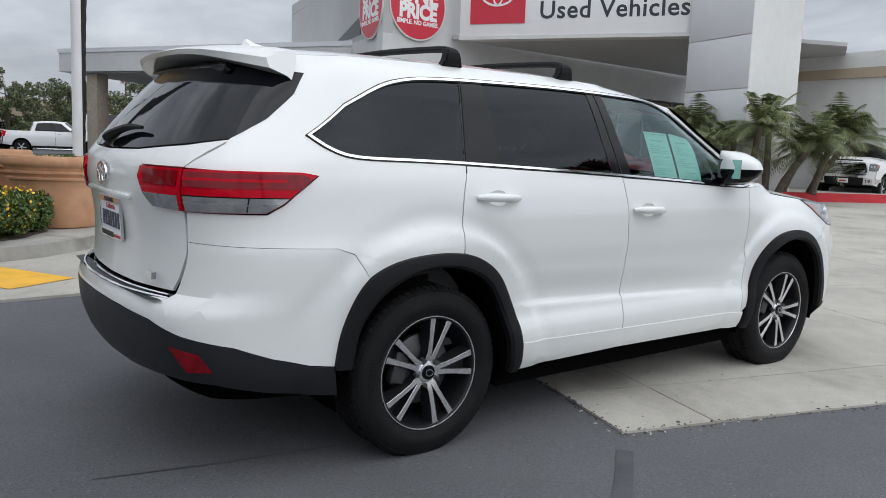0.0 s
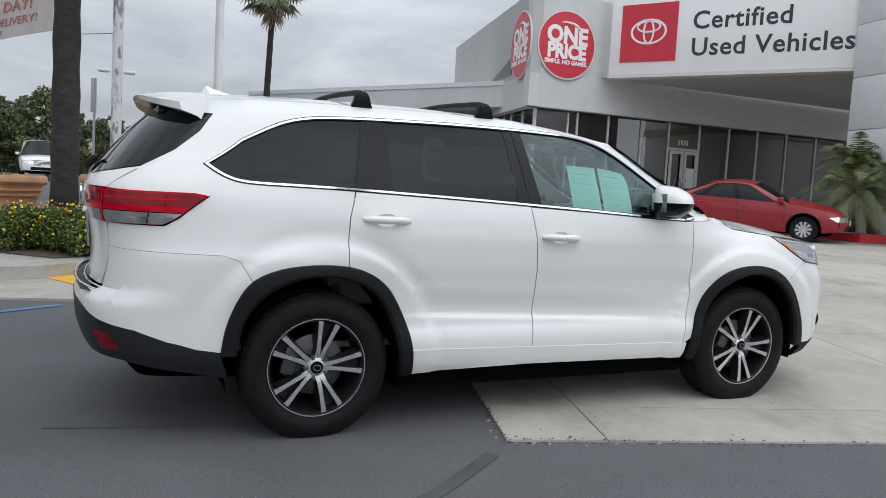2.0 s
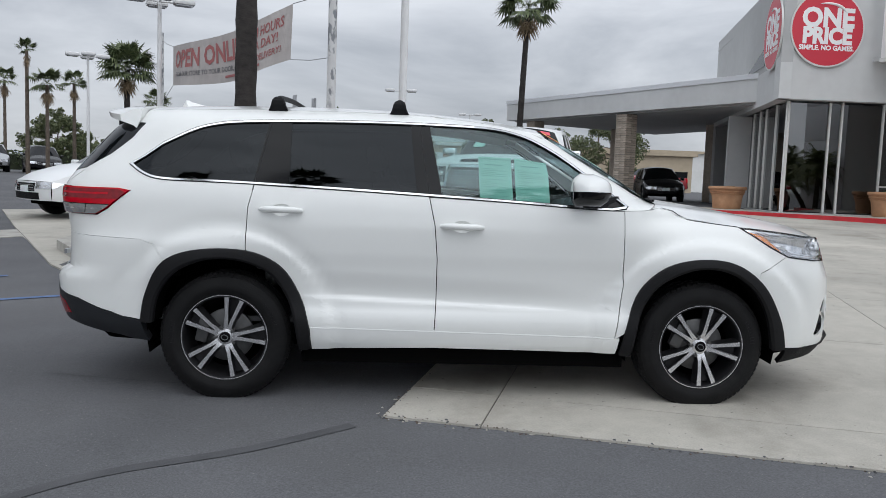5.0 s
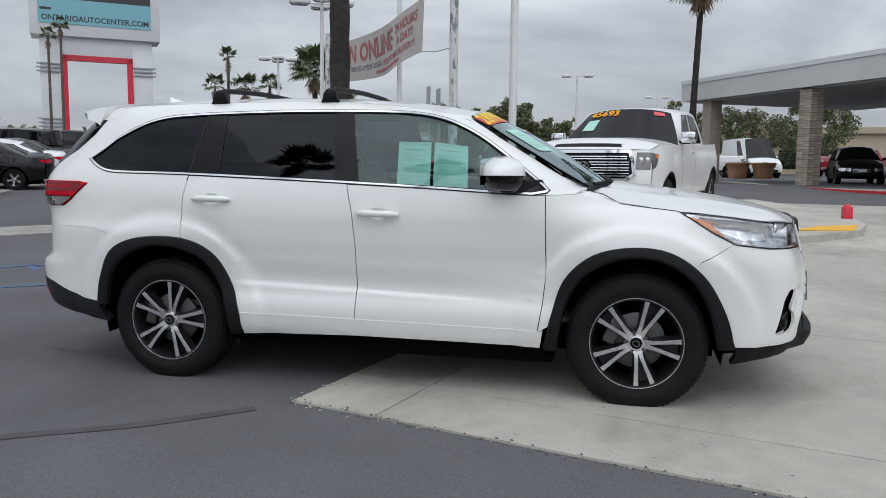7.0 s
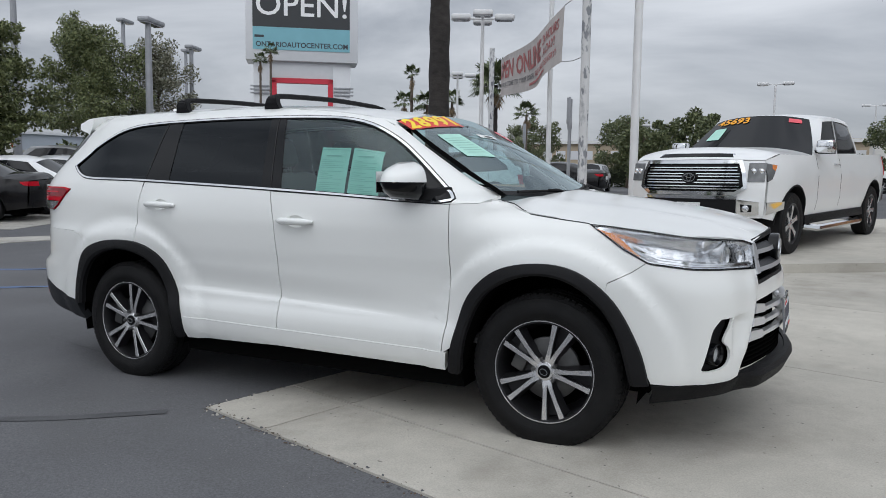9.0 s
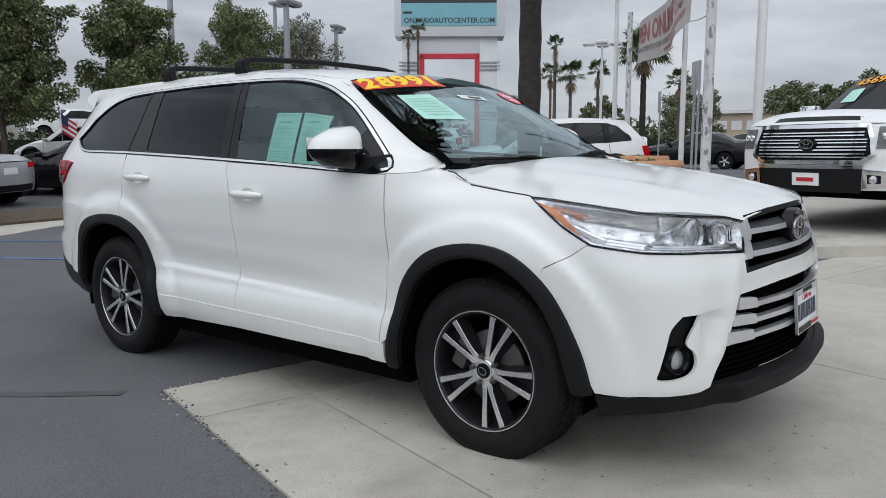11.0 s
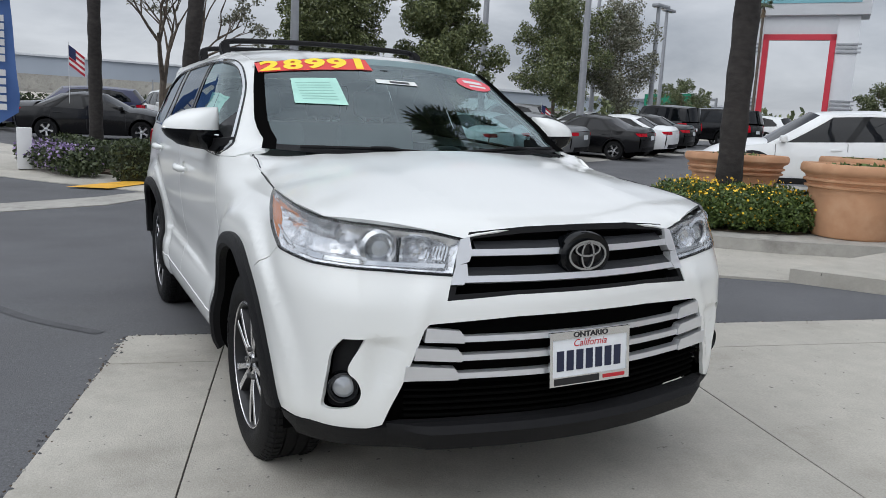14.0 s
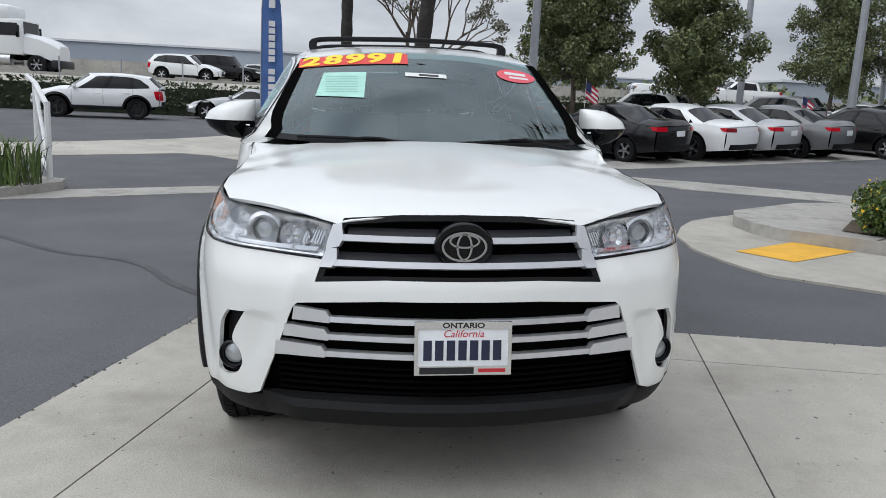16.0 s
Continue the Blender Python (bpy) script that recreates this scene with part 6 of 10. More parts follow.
part("rear_wiper", tube(pts, [0.022, 0.02, 0.018, 0.016, 0.015, 0.014, 0.012, 0.01, 0.008], 6), BLACK_PLASTIC, suv)
BACK = Matrix(((0, 0, -1, 0), (-1, 0, 0, 0), (0, 1, 0, 0), (0, 0, 0, 1)))
badge(Matrix.Translation((skin(U_TAIL, 1.155).x - 0.004, 0, 1.155)) @ BACK, 0.07, gate, CHROME)
part("tailgate_grip", box(skin(U_TAIL, 1.08).x - 0.006, -0.30, 1.066, skin(U_TAIL, 1.08).x + 0.02, 0.30, 1.086, 0.006), PAINT, gate)
plate_at(Matrix.Translation((skin(U_TAIL, 0.96).x - 0.008, 0, 0.965)) @ Matrix.Rotation(radians(-3), 4, "Y") @ BACK, suv)
part("model_letters", box(-1.055, -0.535, 0.785, -1.038, -0.47, 0.812), CHROME, gate)

# mirrors
for sd in (-1, 1):
    mir = new("door_mirror")
    mir.parent = suv

    def shell(name, z0, z1, material, grow=0.0):
        bm = bmesh.new()
        rows = []
        for k in range(9):
            t = k / 8
            z = lerp(z0, z1, t)
            w = curve_at([(1.165, 0.62), (1.20, 0.90), (1.25, 1.0), (1.31, 0.92), (1.345, 0.70), (1.36, 0.35)], z)
            row = []
            for i in range(20):
                a = 2 * math.pi * i / 20
                cx, cy = math.cos(a), math.sin(a)
                x = 2.050 + (0.150 if cx > 0 else 0.090) * cx * w * (1 - 0.22 * max(0.0, cy)) + 0.02 * (cy if cy > 0 else 0) + grow * cx
                y = 0.842 + 0.124 * (1 + cy) * (0.35 + 0.65 * w) + grow * cy
                q = (y - 0.842) / 0.248
                row.append(bm.verts.new((x - 0.02 * q * q, sd * y, 1.262 + (z - 1.262) * (1 - 0.46 * q * q) + 0.004 * q * q)))
            rows.append(row)
        for a, b in zip(rows, rows[1:]):
            for i in range(20):
                bm.faces.new((a[i], a[(i + 1) % 20], b[(i + 1) % 20], b[i]))
        bm.faces.new(rows[0])
        bm.faces.new(rows[-1])
        return part(name, bm, material, mir, angle=0.9)

    shell("mirror_cap", 1.260, 1.362, PAINT)
    shell("mirror_base", 1.168, 1.258, GLOSS_BLACK, -0.002)
    part("turn_signal", tube([(2.145, sd * (0.86 + 0.033 * k), 1.236 + 0.004 * k) for k in range(6)] + [(2.085, sd * 1.082, 1.266)], 0.006, 6), CHROME, mir)
    part("mirror_glass", box(-0.002, -0.078, -0.052, 0.002, 0.078, 0.052, 0.0, Matrix.Translation((1.972, sd * 0.952, 1.262)) @ Matrix.Rotation(radians(9) * sd, 4, "Z")), CHROME, mir, "silvered mirror glass")
    bm = bmesh.new()
    prev = None
    for y, x0, x1, z0, z1 in ((0.815, 2.02, 2.30, 1.160, 1.235), (0.86, 2.06, 2.24, 1.163, 1.225), (0.90, 2.05, 2.15, 1.168, 1.225)):
        cur = [bm.verts.new((x, sd * y, z)) for x, z in ((x0, z0), (x1, z0), (x1 - 0.03, z1), (x0, z1))]
        if prev:
            for i in range(4):
                bm.faces.new((prev[i], prev[(i + 1) % 4], cur[(i + 1) % 4], cur[i]))
        else:
            bm.faces.new(cur)
        prev = cur
    bm.faces.new(prev)
    part("mirror_arm", bm, BLACK_PLASTIC, mir)

# inner shell, floor, cabin
bm = bmesh.new()
rows = []
for z in (0.26, 0.45, 0.70, 0.95, 1.10):
    rows.append([bm.verts.new(skin(u, z, -0.075 - (0.01 if z > 0.9 else 0), -1)) for u in np.linspace(0.05, 2 * U_TAIL - 0.05, 120)])
for a, b in zip(rows, rows[1:]):
    for i in range(119):
        c = (a[i].co + b[i + 1].co) / 2
        near_wheel = any(abs(c.x - w) < 0.47 for w in (0.0, 2.79)) and c.z < 0.82
        if not near_wheel and not (c.x > 2.3 and c.z > 0.84):
            bm.faces.new((a[i], a[i + 1], b[i + 1], b[i]))
part("inner_body", bm, VOID, suv)
bm = bmesh.new()
add_box(bm, 0.44, -0.82, 0.215, 2.34, 0.82, 0.30)
add_box(bm, -0.72, -0.60, 0.43, -0.44, 0.60, 0.50)
add_box(bm, 3.22, -0.54, 0.280, 3.52, 0.54, 0.34)
add_box(bm, -0.44, -0.56, 0.25, 0.44, 0.56, 0.42)
add_box(bm, 2.34, -0.56, 0.23, 3.22, 0.56, 0.42)
part("underbody", bm, VOID, suv)
for sd in (-1, 1):
    bm = bmesh.new()
    rows = [[bm.verts.new((x, sd * (curve_at(V_DOOR, z) - 0.10), z)) for x in np.linspace(-0.7, 2.35, 20)] for z in (0.85, 1.0, 1.10, 1.17)]
    for a, b in zip(rows, rows[1:]):
        for i in range(19):
            bm.faces.new((a[i], a[i + 1], b[i + 1], b[i]))
    part("door_card", bm, CABIN, suv)
part("cabin_floor", box(-0.8, -0.78, 0.44, 2.5, 0.78, 0.47), CABIN, suv)
bm = bmesh.new()
rows = []
for x, z in ((2.62, 1.145), (2.45, 1.155), (2.25, 1.15), (2.10, 1.12), (2.04, 1.05), (2.06, 0.90), (2.12, 0.70)):
    rows.append([bm.verts.new((x + 0.05 * (abs(s) / 5) ** 2, 0.76 * s / 5, z - 0.02 * (abs(s) / 5) ** 4 + (0.03 if s in (2, 3) and x < 2.3 and z > 1.0 else 0))) for s in range(-5, 6)])
for a, b in zip(rows, rows[1:]):
    for i in range(10):
        bm.faces.new((a[i], a[i + 1], b[i + 1], b[i]))
part("dashboard", bm, CABIN, suv)
bm = bmesh.new()
m = Matrix.Translation((1.86, 0.37, 1.02)) @ Matrix.Rotation(radians(-62), 4, "Y")
ringp = [m @ Vector((0.185 * math.cos(a), 0.185 * math.sin(a), 0)) for a in [2 * math.pi * k / 28 for k in range(29)]]
add_tube(bm, ringp, 0.014, 8)
add_tube(bm, [m @ Vector((-0.17, 0, 0)), m @ Vector((0, 0, -0.03)), m @ Vector((0.17, 0, 0))], 0.016, 6)
add_tube(bm, [m @ Vector((0, -0.17, 0)), m @ Vector((0, 0, -0.03)), m @ Vector((0, 0.17, 0))], 0.016, 6)
add_lathe(bm, [(0.075, -0.06), (0.075, 0.0), (0.05, 0.015), (0.0001, 0.018)], 16, m)
part("steering_wheel", bm, CABIN, suv)


def car_seat(x, y, w, parent):
    s = new("seat")
    s.parent = parent
    bm = box(x - 0.25, y - w / 2, 0.62, x + 0.27, y + w / 2, 0.78, 0.05)
    part("cushion", bm, SEATS, s)
    m = Matrix.Translation((x - 0.24, y, 0.72)) @ Matrix.Rotation(radians(-17), 4, "Y")
    bm = box(-0.07, -w / 2, 0, 0.07, w / 2, 0.60, 0.055, m)
    part("backrest", bm, SEATS, s)
    if w < 0.7:
        bm = box(-0.05, -0.13, 0.64, 0.05, 0.13, 0.82, 0.045, m)
        add_tube(bm, [m @ Vector((0, -0.06, 0.58)), m @ Vector((0, -0.06, 0.66))], 0.008, 6)
        add_tube(bm, [m @ Vector((0, 0.06, 0.58)), m @ Vector((0, 0.06, 0.66))], 0.008, 6)
        part("headrest", bm, SEATS, s)
    return s


car_seat(1.28, -0.37, 0.52, suv)
car_seat(1.28, 0.37, 0.52, suv)
car_seat(0.42, -0.30, 0.62, suv)
car_seat(0.42, 0.30, 0.62, suv)
part("centre_console", box(1.05, -0.12, 0.55, 2.05, 0.12, 0.84, 0.04), CABIN, suv)
bm = lathe([(0.0001, 0.0), (0.04, 0.0), (0.04, 0.02), (0.0001, 0.02)], 12, Matrix.Translation((1.93, 0, 1.555)))
add_box(bm, 1.90, -0.12, 1.52, 1.93, 0.12, 1.585, 0.01)
part("rear_view_mirror", bm, GLOSS_BLACK, suv)
# dealer sheets inside the front passenger's window
for x0, x1, zt0, zt1, zb0, zb1 in ((1.445, 1.635, 1.452, 1.446, 1.205, 1.195), (1.655, 1.850, 1.446, 1.430, 1.192, 1.186)):
    quad = sk([(x0 + 0.01, zb0), (x1 + 0.012, zb1), (x1, zt1), (x0, zt0)])
    sh = panel("window_sheet", quad, PAPER, suv, -1, -0.022, rim=0, label="mint green dealer sheet behind the window")
    rs = random.Random(int(x0 * 100))
    for k in range(19):
        f = 0.06 + 0.042 * k
        z = lerp(zb0, zt0, f) - 0.003
        w = 0.145 * rs.choice((1.0, 1.0, 0.92, 0.6, 0.35)) * (0.7 if k == 18 else 1)
        xa = x0 + 0.026 - 0.010 * f + (0.02 if k == 18 else 0)
        h = 0.0022 if k < 18 else 0.006
        if k % 6 != 5:
            panel("print_line", sk([(xa, z), (xa + w, z - 0.004), (xa + w, z - 0.004 + h), (xa, z + h)]), PAPER_INK, sh, -1, -0.019, rim=0)
    for xa, za, xb, zb in ((x0 + 0.018, zb0 + 0.008, x1 + 0.002, zb1 + 0.008), (x0 + 0.008, zt0 - 0.012, x1 - 0.008, zt1 - 0.012)):
        strip("sheet_rule", sk([(xa, za), (xb, zb)]), 0.0025, PAPER_INK, sh, -1, -0.0188, 0.001)


def hero_wheel(cx, side):
    w = new("wheel")
    w.parent = suv
    w.matrix_basis = Matrix.Translation((cx, side * 0.775, 0.362)) @ Matrix.Rotation(radians(14 if cx < 1 else 24), 4, "Y")
    f = side

    def prof(pts):
        return [(r, f * h) for r, h in pts]

    R = 0.372
    tyre = lathe(prof([(0.235, -0.10), (0.26, -0.118), (0.31, -0.122), (0.345, -0.112), (0.362, -0.100), (R, -0.080), (R, -0.052), (R - 0.008, -0.050), (R - 0.008, -0.044), (R, -0.042), (R, -0.006), (R - 0.008, -0.004), (R - 0.008, 0.004), (R, 0.006), (R, 0.042), (R - 0.008, 0.044), (R - 0.008, 0.050), (R, 0.052), (R, 0.080), (0.362, 0.100), (0.345, 0.112), (0.325, 0.121), (0.318, 0.1215), (0.314, 0.1235), (0.285, 0.1245), (0.281, 0.1225), (0.268, 0.119), (0.254, 0.110), (0.249, 0.098)]), 72, axis="y", cap=False)
    t = part("tyre", tyre, RUBBER, w)
    bm = bmesh.new()
    for k in range(72):
        a = 2 * math.pi * (k + 0.5) / 72
        for s, h in ((1, 0.093), (-1, -0.093), (1, 0.066), (-1, -0.066)):
            m = Matrix.Rotation(a, 4, "Y") @ Matrix.Translation((0, f * h, R - 0.004 - (0.010 if abs(h) > 0.09 else 0))) @ Matrix.Rotation(radians(0 if abs(h) < 0.09 else -s * f * 40), 4, "X")
            add_box(bm, -0.0105, -0.013, -0.006, 0.0105, 0.013, 0.0085, m=m)
    part("tread_block", bm, RUBBER, t)["kind"] = "stuff"
    for c in (0.62, 1.0 + math.pi + 0.2):
        bm = bmesh.new()
        for k in range(9):
            a = c + 0.055 * k
            m = Matrix.Rotation(a, 4, "Y") @ Matrix.Translation((0, f * 0.1245, 0.302))
            add_box(bm, -0.0065, -0.0022, -0.012, 0.0065 - 0.003 * (k % 3), 0.0022, 0.012 - 0.004 * (k % 2), m=m)
        part("sidewall_writing", bm, BLACK_PLASTIC, t)["kind"] = "stuff"
    part("rim", lathe(prof([(0.247, 0.098), (0.252, 0.104), (0.248, 0.108), (0.238, 0.107), (0.232, 0.098), (0.228, 0.06), (0.205, -0.02), (0.205, -0.09), (0.236, -0.10)]), 64, axis="y", cap=False), DARK_METAL, w)
    part("rim_lip", lathe(prof([(0.2510, 0.1055), (0.2490, 0.1110), (0.2455, 0.1110), (0.2435, 0.106), (0.2510, 0.1055)]), 64, axis="y"), CHROME_RIM, w)
    part("brake_disc", lathe(prof([(0.06, 0.0), (0.06, 0.05), (0.10, 0.052), (0.155, 0.030), (0.155, 0.008), (0.0001, 0.0)]), 36, axis="y"), STEEL, w)
    part("wheel_back", lathe(prof([(0.204, -0.03), (0.0001, -0.03)]), 36, axis="y"), VOID, w)
    part("caliper", box(-0.17, f * 0.05 - 0.03, -0.07, -0.10, f * 0.05 + 0.02, 0.07, 0.01), STEEL, w)
    # five twin spokes: dark body, bright machined face
    for k in range(5):
        a0 = 2 * math.pi * k / 5
        for body in (True, False):
            bm = bmesh.new()
            for s in (-1, 1):
                rows = []
                for r, off, wd, h in ((0.036, 0.0130, 0.0150, 0.086), (0.060, 0.0120, 0.0135, 0.092), (0.088, 0.0150, 0.0118, 0.097), (0.15, 0.0275, 0.0115, 0.101), (0.210, 0.0405, 0.0135, 0.103), (0.243, 0.0470, 0.0155, 0.104)):
                    if body:
                        sec = ((off - wd + 0.002, h - 0.05), (off - wd, h - 0.002), (off + wd, h - 0.002), (off + wd + 0.004 + 0.06 * r, h - 0.055))
                    else:
                        sec = ((off - wd, h - 0.003), (off - wd + 0.002, h), (off + wd - 0.002, h), (off + wd, h - 0.003))
                    rows.append([bm.verts.new(Matrix.Rotation(a0, 4, "Y") @ Vector((s * x, f * y, r))) for x, y in sec])
                for a, b in zip(rows, rows[1:]):
                    for i in range(3):
                        bm.faces.new((a[i], a[i + 1], b[i + 1], b[i]))
                    bm.faces.new((a[3], a[0], b[0], b[3]))
                bm.faces.new(rows[0])
                bm.faces.new(rows[-1])
            if body:
                rows = []
                for r, wd, h in ((0.09, 0.012, 0.050), (0.15, 0.024, 0.055), (0.222, 0.040, 0.060)):
                    rows.append([bm.verts.new(Matrix.Rotation(a0, 4, "Y") @ Vector((x, f * h, r))) for x in (-wd, wd)])
                for a, b in zip(rows, rows[1:]):
                    bm.faces.new((a[0], a[1], b[1], b[0]))
            part("spoke" if body else "spoke_face", bm, DARK_METAL if body else CHROME_RIM, w, "" if body else "bright machined spoke face", angle=0.4)
    hub = part("hub", lathe(prof([(0.044, 0.06), (0.046, 0.090), (0.042, 0.095), (0.036, 0.096), (0.033, 0.097), (0.0001, 0.098)]), 30, axis="y"), CHROME_RIM, w)
    part("centre_cap", lathe(prof([(0.032, 0.099), (0.031, 0.103), (0.0001, 0.105)]), 24, axis="y"), GLOSS_BLACK, hub)
    capm = Matrix.Translation((0, f * 0.1055, 0)) @ Matrix.Rotation(radians(90 * f * -1), 4, "X")
    ring_badge(hub, capm, 0.021, 0.016, 0.004, CHROME, "cap_badge", 0.002)
    for k in range(5):
        a = 2 * math.pi * (k + 0.5) / 5
        m = Matrix.Rotation(a, 4, "Y") @ Matrix.Translation((0, 0, 0.058))
        part("wheel_nut", lathe(prof([(0.0115, 0.075), (0.0115, 0.100), (0.009, 0.105), (0.0001, 0.106)]), 6, m, axis="y"), STEEL, hub)


for cx in (0.0, 2.79):
    for sd in (-1, 1):
        hero_wheel(cx, sd)

# ---- plants ----
rng = np.random.default_rng(7)


def leaves(name, centres, radii, count, size, material, parent=None, flat=0.0, shell=0.55, aspect=0.55, droop=0.0):
    """A cloud of small leaf blades in ellipsoids; returns a mesh."""
    centres, radii = np.array(centres, float), np.array(radii, float)
    vol = radii.prod(axis=1) ** 0.67
    idx = rng.choice(len(centres), count, p=vol / vol.sum())
    d = rng.normal(size=(count, 3))
    d /= np.linalg.norm(d, axis=1)[:, None]
    r = shell + (1 - shell) * rng.random(count) ** 0.6
    p = centres[idx] + d * radii[idx] * r[:, None]
    a = rng.normal(size=(count, 3))
    a[:, 2] = a[:, 2] * (1 - flat) - droop
    a /= np.linalg.norm(a, axis=1)[:, None]
    b = np.cross(a, rng.normal(size=(count, 3)))
    b /= np.linalg.norm(b, axis=1)[:, None]
    s = size * (0.6 + 0.8 * rng.random(count))[:, None]
    tip, base, l, rr = p + a * s, p - a * s, p + b * s * aspect, p - b * s * aspect
    verts = np.stack([base, l, tip, rr], axis=1).reshape(-1, 3)
    me = bpy.data.meshes.new(name)
    me.from_pydata(verts.tolist(), [], [(4 * i, 4 * i + 1, 4 * i + 2, 4 * i + 3) for i in range(count)])
    me.materials.append(material)
    return me


def tree(x, y, h, spread, seed, label, leaf=LEAF_TREE, trunk_h=0.33, n=5200, size=0.13, clumps=15):
    """A lot tree: tapered trunk, limbs, and leaf clumps at and along each limb."""
    r = random.Random(seed)
    t = thing("tree", label, "tree", group="lot trees", m=upright(x, y))
    bm = bmesh.new()
    top = Vector((r.uniform(-0.3, 0.3), r.uniform(-0.3, 0.3), h * 0.9))
    pts = [Vector((0, 0, -0.1)), Vector((r.uniform(-0.08, 0.08), r.uniform(-0.08, 0.08), h * 0.2)), Vector((r.uniform(-0.2, 0.2), r.uniform(-0.2, 0.2), h * 0.5)), top]
    add_tube(bm, rounded([tuple(p) for p in pts], 4, False), [lerp(0.14, 0.02, k / 12) for k in range(13)], 8)
    cs, rs = [], []
    for k in range(clumps):
        a = 2.4 * k + r.uniform(-0.4, 0.4)
        f = trunk_h + (1 - trunk_h) * (k + 0.5) / clumps
        base = pts[1].lerp(pts[2], min(1, (f - 0.2) / 0.35)) if f < 0.55 else pts[2].lerp(top, (f - 0.55) / 0.45)
        wide = spread * max(0.15, 1.0 - (abs(f - 0.52) / 0.62) ** 1.7) * r.uniform(0.5, 1.0)
        tip = base + Vector((math.cos(a) * wide, math.sin(a) * wide, h * r.uniform(0.0, 0.10)))
        add_tube(bm, [base, base.lerp(tip, 0.5) + Vector((0, 0, 0.12)), tip], [0.045, 0.03, 0.01], 5)
        q = r.uniform(0.085, 0.135) * h * math.sqrt(15 / clumps) * (0.8 + 0.25 * spread / 2)
        cs.append(tuple(tip))
        rs.append((q, q * r.uniform(0.85, 1.15), q * r.uniform(0.75, 1.1)))
        cs.append(tuple(base.lerp(tip, 0.5)))
        rs.append((h * 0.09, h * 0.09, h * 0.085))
        for _ in range(2):
            d = Vector((r.uniform(-1, 1), r.uniform(-1, 1), r.uniform(-0.6, 1))) * q * 1.15
            cs.append(tuple(tip + d))
            rs.append((q * 0.42, q * 0.42, q * 0.36))
    part("trunk", bm, BARK, t)
    part("crown", leaves("crown", cs, rs, n, size, leaf, shell=0.25), None, t)
    return t


def bare_tree(x, y, h, seed, label):
    """A nearly leafless tree: limbs that fork down to thin twigs."""
    r = random.Random(seed)
    t = thing("bare_tree", label, "tree", m=upright(x, y))
    bm = bmesh.new()
    tips = []

    def limb(p, d, ln, rad, level):
        q = p + d * ln * 0.5 + Vector((r.uniform(-1, 1), r.uniform(-1, 1), 0.3)) * ln * 0.06
        e = p + d * ln
        add_tube(bm, [p, q, e], [rad, rad * 0.85, rad * 0.65], 7 if level < 2 else 4, caps=level > 3)
        if level > 4:
            tips.append(tuple(e))
            return
        for k in range(3 if level < 3 else 2):
            nd = (d + Vector((r.uniform(-1, 1), r.uniform(-1, 1), r.uniform(-0.25, 0.75))) * 0.75).normalized()
            limb(e - d * ln * r.uniform(0.0, 0.25), nd, ln * r.uniform(0.62, 0.82), rad * 0.60, level + 1)

    limb(Vector((0, 0, -0.1)), Vector((0.03, 0.05, 1)).normalized(), h * 0.30, 0.13, 0)
    part("trunk", bm, BARK, t)
    part("leaves", leaves("leaves", tips, [(0.26, 0.26, 0.2)] * len(tips), 5200, 0.05, LEAF_PALE, shell=0.1), None, t, "thin pale leaves")
    return t


def frond(bm, start, az, length, rise, droop, leaf_len, n=16, width=0.012, sweep=0.6):
    """A feather frond: a bent rib with narrow leaflets on both sides."""
    pts = []
    for k in range(n + 1):
        t = k / n
        out = length * (t * math.cos(rise) * (1 - 0.18 * t * droop))
        up = length * (t * math.sin(rise) - droop * 0.55 * t * t)
        pts.append(Vector(start) + Vector((math.cos(az) * out, math.sin(az) * out, up)))
    side = Vector((-math.sin(az), math.cos(az), 0))
    for k in range(1, n + 1):
        d = (pts[k] - pts[k - 1]).normalized()
        ll = leaf_len * (0.45 + 0.75 * math.sin(math.pi * min(1, 0.12 + 0.88 * k / n)))
        for s in (-1, 1):
            tip = pts[k] + (side * s + d * sweep + Vector((0, 0, -0.25 - 0.35 * droop))) * ll * 0.8
            a, b = bm.verts.new(pts[k] - d * width), bm.verts.new(pts[k] + d * width)
            c = bm.verts.new(tip)
            bm.faces.new((a, b, c))
    rib = [bm.verts.new(p + side * 0.008 * (1 - i / n)) for i, p in enumerate(pts)]
    rib2 = [bm.verts.new(p - side * 0.008 * (1 - i / n)) for i, p in enumerate(pts)]
    for i in range(n):
        bm.faces.new((rib[i], rib[i + 1], rib2[i + 1], rib2[i]))


def fan(bm, start, az, length, rise, blade, n=14):
    """A fan frond: a stalk and a pleated round of pointed blades."""
    tip = Vector(start) + Vector((math.cos(az) * math.cos(rise), math.sin(az) * math.cos(rise), math.sin(rise))) * length
    d = (tip - Vector(start)).normalized()
    side = Vector((-math.sin(az), math.cos(az), 0))
    up = d.cross(side)
    w = 0.015
    vs = [bm.verts.new(p) for p in (Vector(start) + side * w, Vector(start) - side * w, tip - side * w * 0.6, tip + side * w * 0.6)]
    bm.faces.new(vs)
    for k in range(n):
        a = radians(lerp(-115, 115, k / (n - 1)))
        q = d * math.cos(a) + side * math.sin(a)
        e = tip + q * blade * (0.75 + 0.25 * math.cos(a)) + Vector((0, 0, -0.35 * blade * (0.4 + abs(math.sin(a)))))
        s2 = (d * -math.sin(a) + side * math.cos(a)) * blade * 0.075
        mid = tip + q * blade * 0.45
        f = [bm.verts.new(p) for p in (tip, mid + s2, e, mid - s2)]
        bm.faces.new(f)


